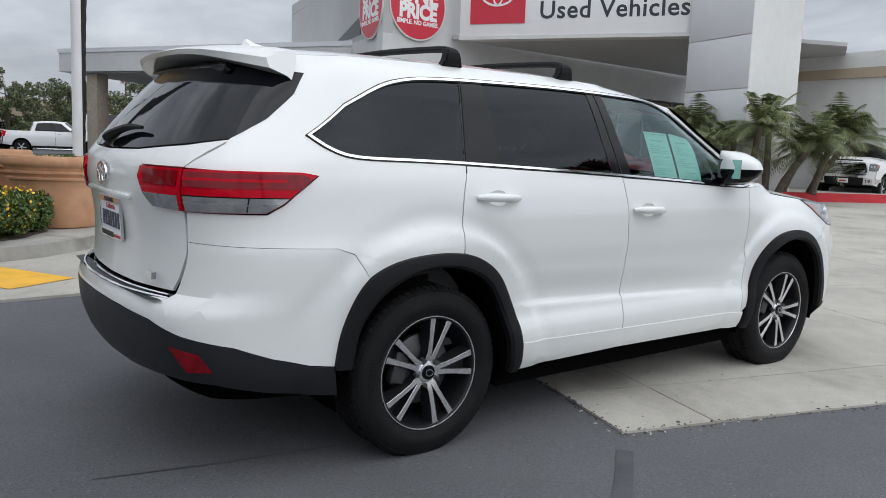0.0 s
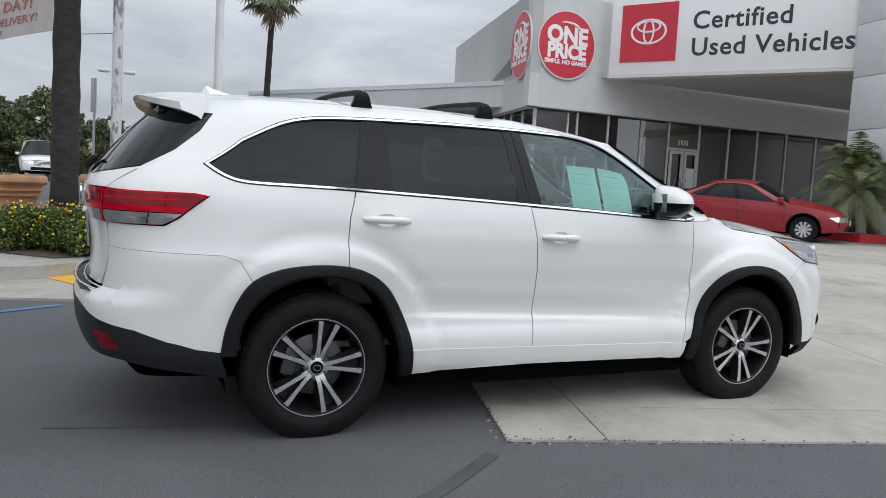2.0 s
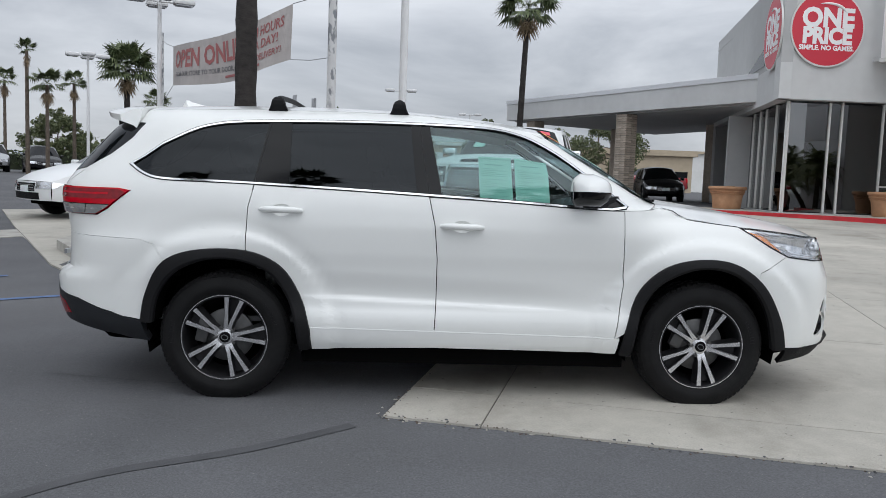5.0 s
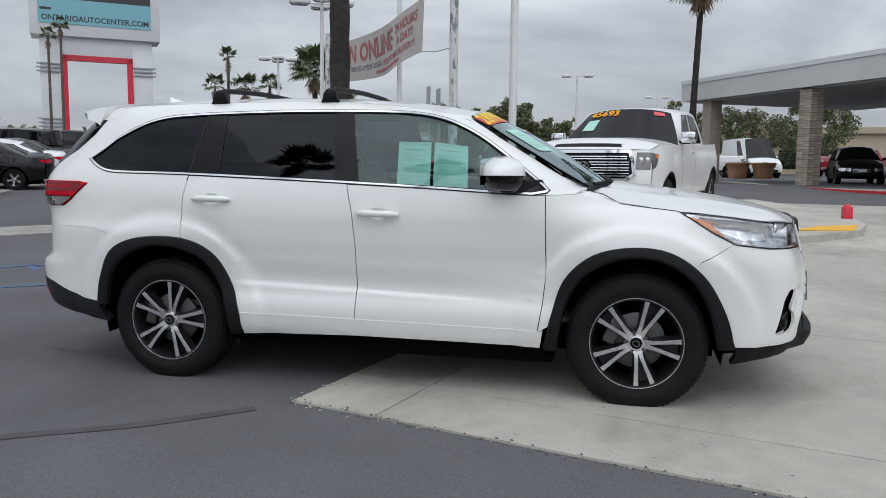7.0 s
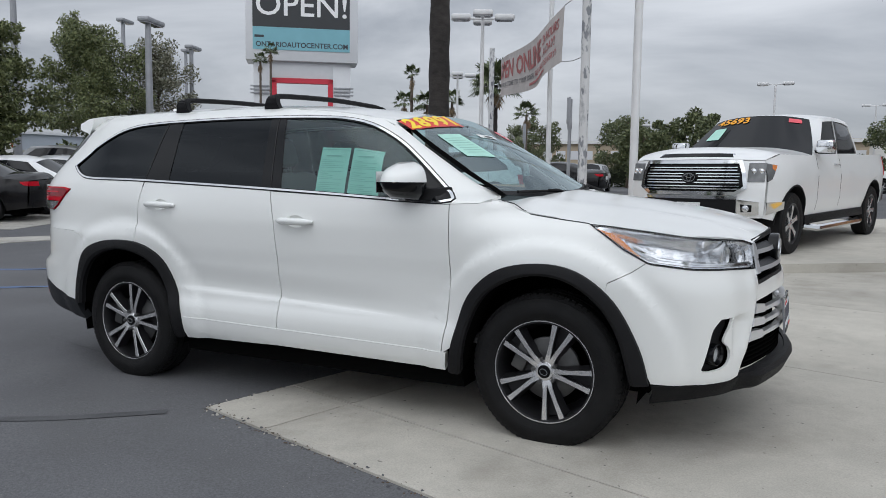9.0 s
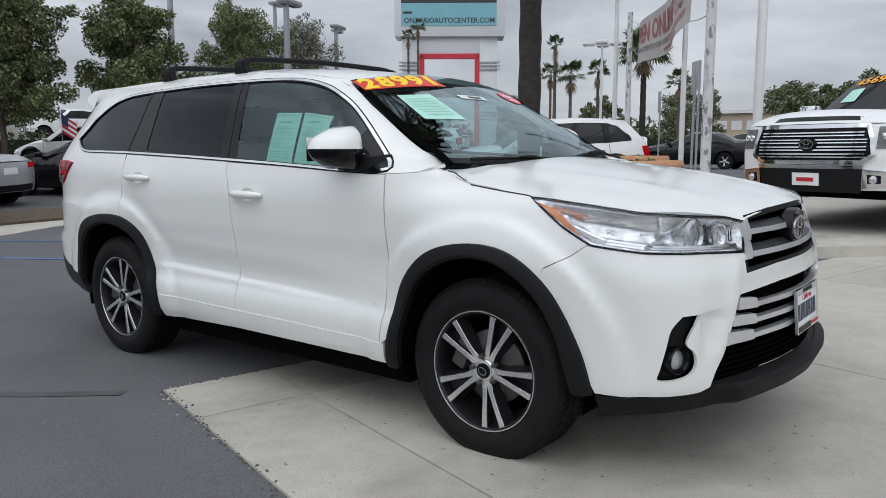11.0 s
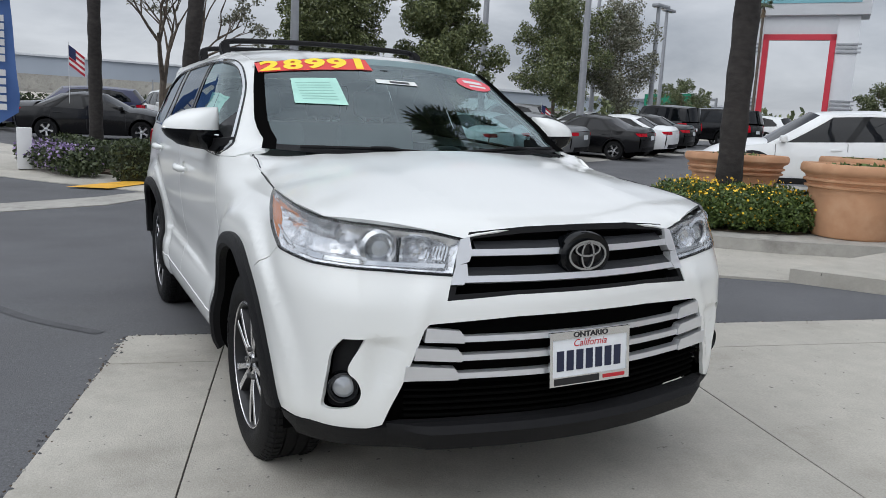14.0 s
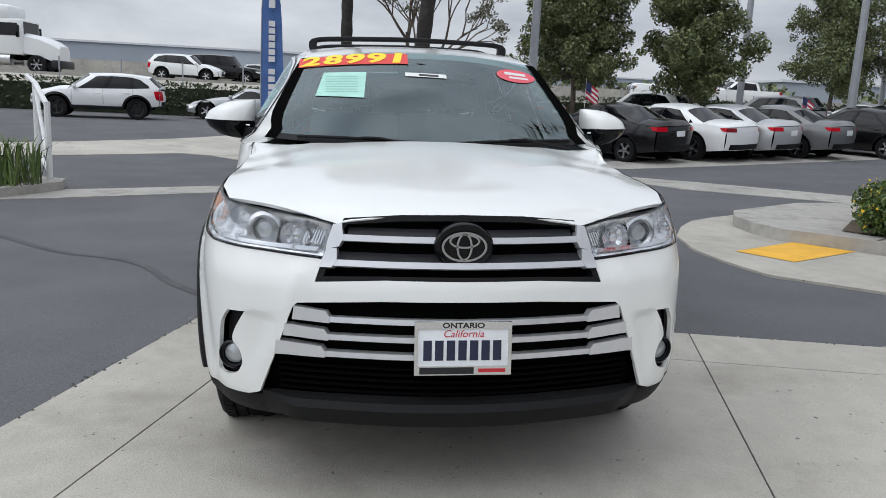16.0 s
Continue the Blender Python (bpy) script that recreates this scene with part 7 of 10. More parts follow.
def fan_palm(x, y, h, r0, label, seed, crown=1.0, lean=(0, 0), lift=0.0, skirt=True, nf=34, group="palms"):
    r = random.Random(seed)
    p = thing("palm_tree", label, "palm tree", group=group, m=upright(x, y, lift))
    bm = bmesh.new()
    n = max(8, int(h / 0.32))
    pts = [Vector((lean[0] * (k / n) ** 1.5, lean[1] * (k / n) ** 1.5, -0.15 + (h + 0.15) * k / n)) for k in range(n + 1)]
    rad = [r0 * (1.18 if k == 0 else 1.0) * lerp(1, 0.72, k / n) * (1 + 0.05 * (-1) ** k) for k in range(n + 1)]
    add_tube(bm, pts, rad, 12)
    part("trunk", bm, BARK if group == "distant palms" else BARK_PALM, p)
    top = pts[-1]
    bm = bmesh.new()
    for k in range(nf):
        fan(bm, top + Vector((0, 0, 0.1)), 2.4 * k + r.uniform(-0.3, 0.3), crown * r.uniform(0.9, 1.25), radians(r.uniform(-25, 70)), crown * r.uniform(0.75, 0.95))
    part("crown", bm, LEAF_PALM, p, flat=True)
    if skirt:
        bm = bmesh.new()
        for k in range(16):
            fan(bm, top + Vector((0, 0, -0.15 - 0.03 * k)), 2.4 * k, crown * 0.55, radians(r.uniform(-80, -45)), crown * 0.6, 8)
        part("dead_fronds", bm, LEAF_DRY, p, "dry brown hanging fronds", flat=True)
    return p


def feather_palm(x, y, h, label, seed, lean, lift=0.12):
    r = random.Random(seed)
    p = thing("feather_palm", label, "palm tree", group="feather palms by the pillar", m=pose(x, y, lift))
    bm = bmesh.new()
    pts = [Vector((lean[0] * (k / 8) ** 1.3, lean[1] * (k / 8) ** 1.3, h * k / 8)) for k in range(9)]
    add_tube(bm, pts, [0.10 * lerp(1.1, 0.8, k / 8) * (1 + 0.08 * (-1) ** k) for k in range(9)], 9)
    part("trunk", bm, BARK, p)
    bm = bmesh.new()
    for k in range(40):
        frond(bm, pts[-1], 2.4 * k + r.uniform(-0.25, 0.25), r.uniform(1.1, 1.75), radians(r.uniform(-5, 82)), r.uniform(0.6, 1.3), 0.30, 18, 0.020)
    part("crown", bm, LEAF_SAGO, p, flat=True)
    return p


def hedge(name, line, w, h, n, label, leaf=LEAF_HEDGE, size=0.06, flowers=None):
    """A clipped hedge along a line: leaf blades over a dark core."""
    pts = [Vector(p) for p in line]
    c0 = pts[0]
    t = thing(name, label, "hedge", kind="stuff", m=upright(c0.x, c0.y))
    cs, rs = [], []
    core = bmesh.new()
    for a, b in zip(pts, pts[1:]):
        ln = (b - a).length
        k = max(1, int(ln / (w * 0.5)))
        for i in range(k):
            q = a.lerp(b, (i + 0.5) / k)
            z = gz(q.x, q.y) - gz(c0.x, c0.y)
            for f in (0.3, 0.7):
                cs.append((q.x - c0.x, q.y - c0.y, z + h * f))
                rs.append((w * 0.52, w * 0.52, h * 0.34))
        d = (b - a)
        m = Matrix.Translation((a.x - c0.x, a.y - c0.y, gz((a.x + b.x) / 2, (a.y + b.y) / 2) - gz(c0.x, c0.y))) @ Matrix.Rotation(math.atan2(d.y, d.x), 4, "Z")
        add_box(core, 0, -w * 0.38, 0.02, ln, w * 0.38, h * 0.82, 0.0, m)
    # solid boxes for the twigs; shade between the leaves is put into their colour
    part("twigs", core, HEDGE_SHADE, t)
    part("foliage", leaves("foliage", cs, rs, n, size, leaf, shell=0.75), None, t)
    if flowers:
        part("blossom", leaves("blossom", [(c[0], c[1], c[2] + h * 0.12) for c in cs], [(a * 1.02, b * 1.02, c * 1.05) for a, b, c in rs], flowers[1], flowers[2], flowers[0], shell=0.95), None, t)
    return t


def bush(x, y, rx, ry, h, n, leaf, flower, nf, label, size=0.023, fsize=0.015, lift=0.16, name="flower_bush"):
    t = thing(name, label, "plant", m=upright(x, y, lift), group="bedding plants")
    cs, rs = [], []
    r = random.Random(int(x * 100))
    for k in range(9):
        a, q = 2.4 * k, math.sqrt((k + 0.3) / 9)
        cs.append((rx * 0.75 * q * math.cos(a), ry * 0.75 * q * math.sin(a), h * (0.45 + 0.12 * r.random())))
        rs.append((rx * 0.42, ry * 0.42, h * 0.5))
    part("foliage", leaves("foliage", cs, rs, n, size, leaf, shell=0.4), None, t)
    if nf:
        part("flowers", leaves("flowers", [(c[0], c[1], c[2] + h * 0.10) for c in cs], rs, nf, fsize, flower, shell=0.9, aspect=1.0), None, t)
    return t


# the island: flowers in front of the palm
for k, (x, y, rx, ry, h) in enumerate(((-1.12, 5.16, 0.34, 0.34, 0.40), (-0.82, 5.55, 0.42, 0.40, 0.46), (-1.30, 5.62, 0.48, 0.46, 0.52), (-0.52, 5.98, 0.36, 0.38, 0.42), (-1.85, 5.72, 0.44, 0.46, 0.50), (-1.0, 6.25, 0.5, 0.45, 0.50))):
    bush(x, y, rx, ry, h, 7000, LEAF_BED, FLOWER_Y, (200, 420, 460, 110, 340, 220)[k], "low green bush with yellow daisies in the island bed")
fan_palm(-1.41, 6.0, 9.5, 0.165, "tall palm with a dark ringed trunk in the planted island", 3, crown=1.2, lift=0.15)
fan_palm(5.85, 32.0, 8.8, 0.17, "slender fan palm with a green crown beside the canopy", 5, crown=0.85, nf=44, lean=(0.22, -0.1))
fan_palm(-15.63, -0.6, 9.0, 0.17, "tall palm with a plain dark trunk by the street", 8, crown=1.2)
fan_palm(-12.14, 1.0, 9.0, 0.19, "tall leaning palm with a dark trunk by the street", 9, crown=1.2, lean=(0.3, 0.9))
fan_palm(-5.0, -11.2, 10.5, 0.17, "tall fan palm across the lane from the car", 15, crown=0.55)
fan_palm(-2.0, -13.5, 11.8, 0.2, "tall fan palm across the lane from the car", 16, crown=0.6)
fan_palm(4.0, -13.0, 9.0, 0.2, "tall fan palm across the lane from the car", 17, crown=1.0)
fan_palm(16, -12.0, 8.4, 0.2, "tall fan palm across the lane from the drive", 18, crown=1.0)
fan_palm(-16.6, 43.0, 6.6, 0.22, "bushy fan palm across the lot", 21, crown=1.0, nf=70)
for x, y, h, s, lab in ((-20.6, 39.0, 6.8, 0.36, "thin fan palm far across the lot"), (-19.6, 39.2, 5.0, 0.60, "fan palm far across the lot"), (-19.8, 43.1, 5.5, 0.50, "fan palm far across the lot"), (-17.0, 49.7, 5.2, 0.60, "fan palm far across the lot"), (-38.5, 47, 10.5, 0.40, "thin palm by the pylon sign"), (-40.0, 47.5, 9.8, 0.40, "thin palm by the pylon sign"), (-27.5, 50, 6.2, 0.6, "fan palm beyond the pylon sign"), (22, 85, 8.5, 0.9, "fan palm beyond the canopy"), (27, 88, 9, 0.9, "fan palm beyond the canopy")):
    fan_palm(x, y, h, 0.12, lab, int(x * 10 + 700), crown=s, nf=26, group="distant palms")
for k, (x, y, h, lx, ly) in enumerate(((18.9, 11.2, 1.5, -0.5, -0.3), (18.7, 10.4, 2.0, -0.2, 0.5), (19.0, 9.3, 1.9, -0.6, -0.6), (19.6, 8.7, 1.5, 0.2, -0.9), (21.0, 8.5, 1.7, 0.8, -0.8), (18.4, 10.0, 1.1, -0.8, 0.1), (19.4, 9.0, 2.2, 0.3, 0.2), (20.2, 8.9, 1.2, 0.1, -0.5), (18.9, 9.9, 1.4, -0.3, -0.3), (20.6, 8.2, 2.0, 0.9, -0.2))):
    feather_palm(x, y, h, "small feather palm with arching fronds by the pillar", 40 + k, (lx, ly), lift=FLOOR_Z - 0.05)

for k, (x, y, h, s, lf, n) in enumerate(((-23.6, 8.0, 6.6, 2.5, LEAF_TREE, 42000), (-22.0, 12.1, 6.1, 2.25, LEAF_TREE, 38000), (-30.0, 22.7, 8.0, 2.8, LEAF_TREE, 44000), (-28.4, 25.8, 7.4, 2.3, LEAF_PALE, 17000))):
    tree(x, y, h, s, 60 + k, "leafy green lot tree with a full crown" if n > 20000 else "sparse pale green lot tree with an open crown", leaf=lf, n=n, trunk_h=0.27, size=0.062, clumps=26)
bare_tree(-19.2, 1.3, 6.8, 64, "thinly leaved grey-brown tree by the hedge")
for k, (x, y, h, s) in enumerate(((-3.6, 42, 4.6, 2.4), (-12, 60, 6, 3.2), (8, 66, 5.5, 3.4), (18, 62, 6, 3.5), (13, 70, 6, 3.5), (1, 74, 5, 3), (-30, 64, 5, 3), (-44, 70, 6, 3.5), (-24, 70, 6.0, 3.6), (-58, 58, 6, 3.5), (-6, 40, 3.6, 2.0), (-2, 52, 4, 2.4))):
    tree(x, y, h, s, 80 + k, "round green tree across the lot", leaf=LEAF_FAR, n=11000, size=0.10, trunk_h=0.18)
belt = thing("far_trees", "hazy belt of trees far beyond the lot", "trees", kind="stuff")
bc = [(lerp(-128, -30, k / 40) + 3 * math.sin(k * 2.1), lerp(20, 140, k / 40) + 4 * math.sin(k * 1.3), 2.6 + 1.2 * math.sin(k * 1.7)) for k in range(41)]
part("crowns", leaves("far_crowns", bc, [(4.2, 4.2, 2.6 + 0.8 * math.sin(k * 2.9)) for k in range(41)], 9000, 0.55, LEAF_FAR, shell=0.4), None, belt)["kind"] = "stuff"
hedge("hedge_lot", [(-10.15, -0.45), (-10.1, 1.1), (-10.3, 2.2)], 0.75, 0.80, 15000, "clipped dark green hedge at the edge of the lot", size=0.032)
hedge("hedge_bed", [(-11.0, 0.6), (-13.0, -0.7), (-15.2, -1.4)], 0.9, 0.62, 4200, "clipped green hedge by the street", size=0.05)
for x, y, w in ((-11.0, -1.05, 0.5), (-11.6, -1.3, 0.55), (-12.4, -1.6, 0.55), (-13.4, -1.85, 0.5)):
    bush(x, y, w, w, 0.5, 1500, LEAF_HEDGE, FLOWER_P, 420 if x < -11 else 40, "low bush with pale purple flowers by the street", size=0.045, fsize=0.03, lift=0.05)
hedge("hedge_street", [(-30, -40), (-28.5, -22), (-30.2, -8), (-30.8, 4), (-31, 16), (-36, 34)], 1.6, 1.40, 34000, "long unclipped hedge along the freeway bank", size=0.085)
hedge("hedge_far", [(-34, 62), (-12, 64), (-2, 60)], 1.4, 1.6, 5000, "long dark hedge across the lot", size=0.16)
# strap-leaved plants in the bed by the gate
strap = thing("grass_clump", "clump of bright green strap leaves in the small bed", "plant", kind="stuff", m=upright(-5.1, -5.3, 0.13))
bm = bmesh.new()
for k in range(260):
    a, r = random.uniform(0, 6.28), 0.55 * math.sqrt(random.random())
    p = Vector((r * math.cos(a), r * math.sin(a) * 1.2, 0))
    d = Vector((random.uniform(-1, 1), random.uniform(-1, 1), 0)) * 0.28
    hgt = random.uniform(0.35, 0.72)
    s = Vector((-d.y, d.x, 0)).normalized() * 0.012
    v = [bm.verts.new(q) for q in (p + s, p - s, p + d * 0.5 + Vector((0, 0, hgt * 0.8)) - s, p + d * 0.5 + Vector((0, 0, hgt * 0.8)) + s)]
    bm.faces.new(v)
    t = bm.verts.new(p + d * 1.6 + Vector((0, 0, hgt)))
    bm.faces.new((v[3], v[2], t))
part("leaves", bm, LEAF_BED, strap, flat=True)

# ---- planters, poles, signs ----
def planter(x, y, r, h, lift, label, plants=True):
    """A round terracotta tub with a rolled, banded rim."""
    p = thing("planter", label, "planter", group="terracotta planters", m=upright(x, y, lift))
    prof = [(0.0001, 0.02), (r * 0.68, 0.0), (r * 0.72, 0.03), (r * 0.80, h * 0.55), (r * 0.84, h * 0.66), (r * 0.90, h * 0.675), (r * 0.91, h * 0.70), (r * 0.86, h * 0.715), (r * 0.88, h * 0.745), (r * 0.93, h * 0.76), (r * 0.935, h * 0.785), (r * 0.885, h * 0.80), (r * 0.91, h * 0.84), (r * 0.97, h * 0.865), (r, h * 0.90), (r, h * 0.96), (r * 0.97, h), (r * 0.88, h), (r * 0.85, h * 0.95), (r * 0.82, h * 0.84)]
    part("pot", lathe(prof, 56), TERRACOTTA, p)
    part("soil", lathe([(0.0001, h * 0.875), (r * 0.84, h * 0.865)], 40), SOIL, p)
    if plants:
        part("greenery", leaves("greenery", [(0.2 * r, 0.1 * r, h * 0.93), (-0.3 * r, -0.1 * r, h * 0.92), (0.0, -0.35 * r, h * 0.92)], [(r * 0.35, r * 0.3, h * 0.09)] * 3, 420, 0.035, LEAF_BED, shell=0.2), None, p)
    return p


planter(0.0, 6.50, 0.61, 0.81, 0.155, "large terracotta planter with a banded rim and small plants")
planter(-0.68, 7.66, 0.605, 0.84, 0.155, "large terracotta planter with a banded rim behind another")
planter(-2.35, 7.1, 0.70, 0.82, 0.155, "large terracotta planter behind the palm trunk")
planter(-3.34, 8.0, 0.66, 0.80, 0.13, "terracotta planter beside the parked cars")
planter(16.0, 18.75, 0.62, 0.78, 0.02, "square-shouldered terracotta planter by the shop door").matrix_basis = pose(16.0, 18.75, FLOOR_Z - 0.03)
planter(12.25, 22.3, 0.66, 0.80, 0.02, "terracotta planter by the entrance").matrix_basis = pose(12.25, 22.3, FLOOR_Z - 0.03)
for x in (8.6, 9.8):
    planter(x, 37.5 - x * 0.1, 0.6, 0.8, 0.12, "terracotta planter across the drive")
thing("litter_bin", "stone grey round litter bin by the shop door", "bin", m=pose(17.35, 18.7, FLOOR_Z - 0.03), bm=lathe([(0.0001, 0), (0.27, 0), (0.29, 0.05), (0.29, 0.80), (0.26, 0.84), (0.2, 0.86), (0.0001, 0.86)], 28), material=BIN_GREY)


def pole(name, x, y, h, r, material, label, base=True, group="", z=None):
    p = thing(name, label, "pole", group=group, m=upright(x, y, 0.12) if z is None else pose(x, y, z))
    part("shaft", lathe([(0.0001, -0.1), (r, -0.1), (r * 0.96, h * 0.5), (r * 0.9, h), (0.0001, h + 0.02)], 20), material, p)
    if base:
        part("base_plate", lathe([(0.0001, 0), (r * 1.9, 0), (r * 1.9, 0.03), (r * 1.2, 0.05), (r * 1.1, 0.14), (r, 0.15)], 20), material, p)
    return p


pole("flag_pole", 0.77, 9.07, 13.0, 0.072, POLE_WHITE, "tall plain white flag pole")
p1 = pole("banner_pole", -0.76, 11.1, 7.6, 0.095, POLE_PEEL, "steel pole with peeling white paint", group="peeling banner poles")
p2 = pole("banner_pole", -8.24, 23.4, 5.6, 0.105, POLE_PEEL, "steel pole with peeling white paint", group="peeling banner poles")
pole("flag_pole", -3.6, 17.0, 12.0, 0.07, POLE_WHITE, "tall plain white flag pole")
for x, y, zt in ((-1.15, 11.4, 2.93), (-1.9, 13.6, 3.2), (-5.2, 19.2, 3.0)):
    s = thing("sign_post", "thin grey sign post with a blank-backed sign", "sign", group="lot sign posts", m=upright(x, y, 0.12))
    part("post", tube([(0, 0, 0), (0.02, 0, zt - gz(x, y) - 0.12)], 0.025, 8), POLE_GREY, s)
    part("sign_plate", box(-0.05, -0.015, zt - gz(x, y) - 0.75, 0.05, 0.0, zt - gz(x, y) - 0.13, 0.004), POLE_GREY, s)
# the banner, hung between the two peeling poles
BA, BB = Vector((-7.6, 23.05)), Vector((-1.95, 13.05))


def banner_at(u, v):
    p = BA.lerp(BB, u)
    sag = 0.55 * (4 * u * (1 - u)) * 0.35
    z = lerp(lerp(4.30, 5.66, v), lerp(3.95, 5.22, v), u) - sag * (1 - 0.3 * v)
    w = 0.16 * math.sin(u * 9.0) * (1 - v * 0.6) + 0.10 * math.sin(u * 4 + 1.2)
    n = Vector((BB.y - BA.y, -(BB.x - BA.x))).normalized()
    return Vector((p.x + n.x * w, p.y + n.y * w, z))


ban = thing("banner", "weathered vinyl banner with red and grey print strung between poles", "banner")
bm = bmesh.new()
gr = [[bm.verts.new(banner_at(i / 40, j / 6)) for i in range(41)] for j in range(7)]
for a, b in zip(gr, gr[1:]):
    for i in range(40):
        bm.faces.new((a[i], a[i + 1], b[i + 1], b[i]))
part("cloth", bm, BANNER, ban)


def banner_words(text, u0, u1, v0, v1, material, bold=0.0):
    cu = bpy.data.curves.new("text", "FONT")
    cu.body, cu.size, cu.offset, cu.resolution_u = text, 1.0, bold, 2
    tmp = bpy.data.objects.new("text", cu)
    me = bpy.data.meshes.new_from_object(tmp)
    bpy.data.objects.remove(tmp)
    xs, ys = [v.co.x for v in me.vertices], [v.co.y for v in me.vertices]
    bm = bmesh.new()
    bm.from_mesh(me)
    n = Vector((BB.y - BA.y, -(BB.x - BA.x), 0)).normalized()
    if n.y > 0:
        n = -n
    for s in (0.012,):
        for v in bm.verts:
            v.co = banner_at(lerp(u0, u1, (v.co.x - min(xs)) / (max(xs) - min(xs))), lerp(v0, v1, (v.co.y - min(ys)) / (max(ys) - min(ys)))) + n * s
    ob = part("lettering", bm, material, ban, text.lower() + " in print")
    ob["kind"] = "stuff"
    return ob


banner_words("OPEN ONLINE", 0.06, 0.72, 0.42, 0.86, BANNER_RED, 0.03)
banner_words("24 HOURS", 0.75, 0.96, 0.66, 0.86, BANNER_RED, 0.02)
banner_words("A DAY!", 0.77, 0.93, 0.42, 0.60, BANNER_RED, 0.02)
banner_words("FROM OUR STORE TO YOUR DOOR,", 0.08, 0.57, 0.20, 0.33, BANNER_INK, 0.01)
banner_words("FREE HOME DELIVERY!", 0.59, 0.95, 0.20, 0.33, BANNER_RED, 0.01)
part("print_line", sheet([(0.5, 0.09), (0.82, 0.09), (0.82, 0.14), (0.5, 0.14)], (), (0.05, 0.1), lambda u, v: banner_at(u, v) + Vector((-0.01, -0.012, 0))), BANNER_RED, ban)
for a, b in ((banner_at(0, 1), (-8.24, 23.4, 5.95)), (banner_at(0, 0), (-8.24, 23.4, 3.7)), (banner_at(1, 1), (-0.76, 11.1, 5.15)), (banner_at(1, 0), (-0.76, 11.1, 3.75))):
    part("rope", tube([a, Vector(a).lerp(Vector(b), 0.5) - Vector((0, 0, 0.04)), b], 0.010, 5), POLE_GREY, ban)


def lot_lamp(x, y, h, label, kind, turn=0.0, material=POLE_WHITE, group="lot lamps"):
    """A parking-lot lamp: post with flat heads on arms."""
    p = thing("lot_lamp", label, "lamp post", group=group, m=upright(x, y, 0.0, turn))
    g = 1.75 if kind == "pair" else 1.0
    part("post", lathe([(0.0001, 0), (0.20 * g, 0), (0.20 * g, 0.6), (0.085 * g, 0.62), (0.075 * g, h * 0.5), (0.06 * g, h), (0.0001, h)], 14), material, p)
    heads = {"two": ((-0.75, 0), (0.75, 0)), "four": ((-0.75, 0), (0.75, 0), (0, -0.7), (0, 0.7)), "one": ((0.9, 0),), "pair": ((0.55, 0), (-0.05, 0))}[kind]
    for hx, hy in heads:
        m = Matrix.Translation((hx, hy, h))
        part("arm", tube([(0, 0, h - 0.05), (hx, hy, h - 0.02)], 0.035, 6), material, p)
        bm = bmesh.new()
        add_box(bm, -0.34, -0.22, -0.09, 0.34, 0.22, 0.10, 0.06, m)
        hd = part("lamp_head", bm, material, p)
        part("lens", box(-0.26, -0.16, -0.115, 0.26, 0.16, -0.092, 0, m), LENS_WHITE, hd)
    return p


lot_lamp(-7.4, 20.65, 6.35, "white lot lamp with several flat heads", "four", 25)
lot_lamp(-16.7, 37.6, 6.6, "white lot lamp with several flat heads", "four", 25)
lot_lamp(-0.2, 49.4, 6.8, "white lot lamp with two flat heads", "two", 0)
lot_lamp(6.0, 70, 7.0, "white lot lamp with two flat heads", "two", 0)
lot_lamp(15.0, 72, 7.0, "white lot lamp with two flat heads", "two", 20)
lot_lamp(-11, 58, 5.0, "white lot lamp with a single head", "one", 0)
lot_lamp(-6, 60, 5.2, "white lot lamp with a single head", "one", 0)
for x, y, h in ((-19.3, 5.4, 9.0), (-25.4, 15.7, 9.0), (-33.0, 27.5, 9.0), (-18.6, 16.2, 6.2), (-37.4, 36.6, 8.9), (-27.9, 27.6, 7.2)):
    lot_lamp(x, y, h, "tall grey steel lamp post with flat dark heads", "pair", 110, POLE_GREY, "grey street lamps")
# tall pylon sign far across the lot
pyl = thing("pylon_sign", "tall pale pylon sign with a red arch and a large screen", "sign")
pm = Matrix.Translation((-38.4, 51.1, gz(-38, 51))) @ Matrix.Rotation(math.atan2(5.7, 7.45), 4, "Z")
part("tower_left", box(-4.15, 0, 0, -2.62, 2.2, 10.1, 0.02, pm), WALL_PANEL, pyl)
part("tower_right", box(2.62, 0, 0, 4.15, 2.2, 10.1, 0.02, pm), WALL_PANEL, pyl)
part("tower_head", box(-2.62, 0, 8.7, 2.62, 2.2, 10.1, 0.02, pm), WALL_PANEL, pyl)
for x0, z0, x1, z1 in ((-2.62, 0, -2.2, 8.7), (2.2, 0, 2.62, 8.7), (-2.62, 8.28, 2.62, 8.7)):
    part("red_arch", box(x0, -0.10, z0, x1, 0.5, z1, 0.0, pm), SIGN_RED, pyl)
for z in (7.3, 7.6, 7.9, 3.0, 3.3, 3.6):
    for s in (-1, 1):
        part("grey_band", box(min(s * 2.7, s * 4.4), -0.12, z, max(s * 2.7, s * 4.4), 0.06, z + 0.12, 0, pm), POLE_GREY, pyl)
scr = part("screen_box", box(-4.75, -0.5, 10.1, 4.75, 2.4, 20.0, 0.05, pm), WALL_PANEL, pyl)
part("dark_screen", box(-4.15, -0.56, 12.9, 4.05, -0.505, 19.4, 0, pm), SIGN_DARK, scr)
part("teal_screen", box(-4.15, -0.56, 11.0, 4.05, -0.505, 12.89, 0, pm), SIGN_TEAL, scr)
fpm = pm @ Matrix.Rotation(radians(90), 4, "X")
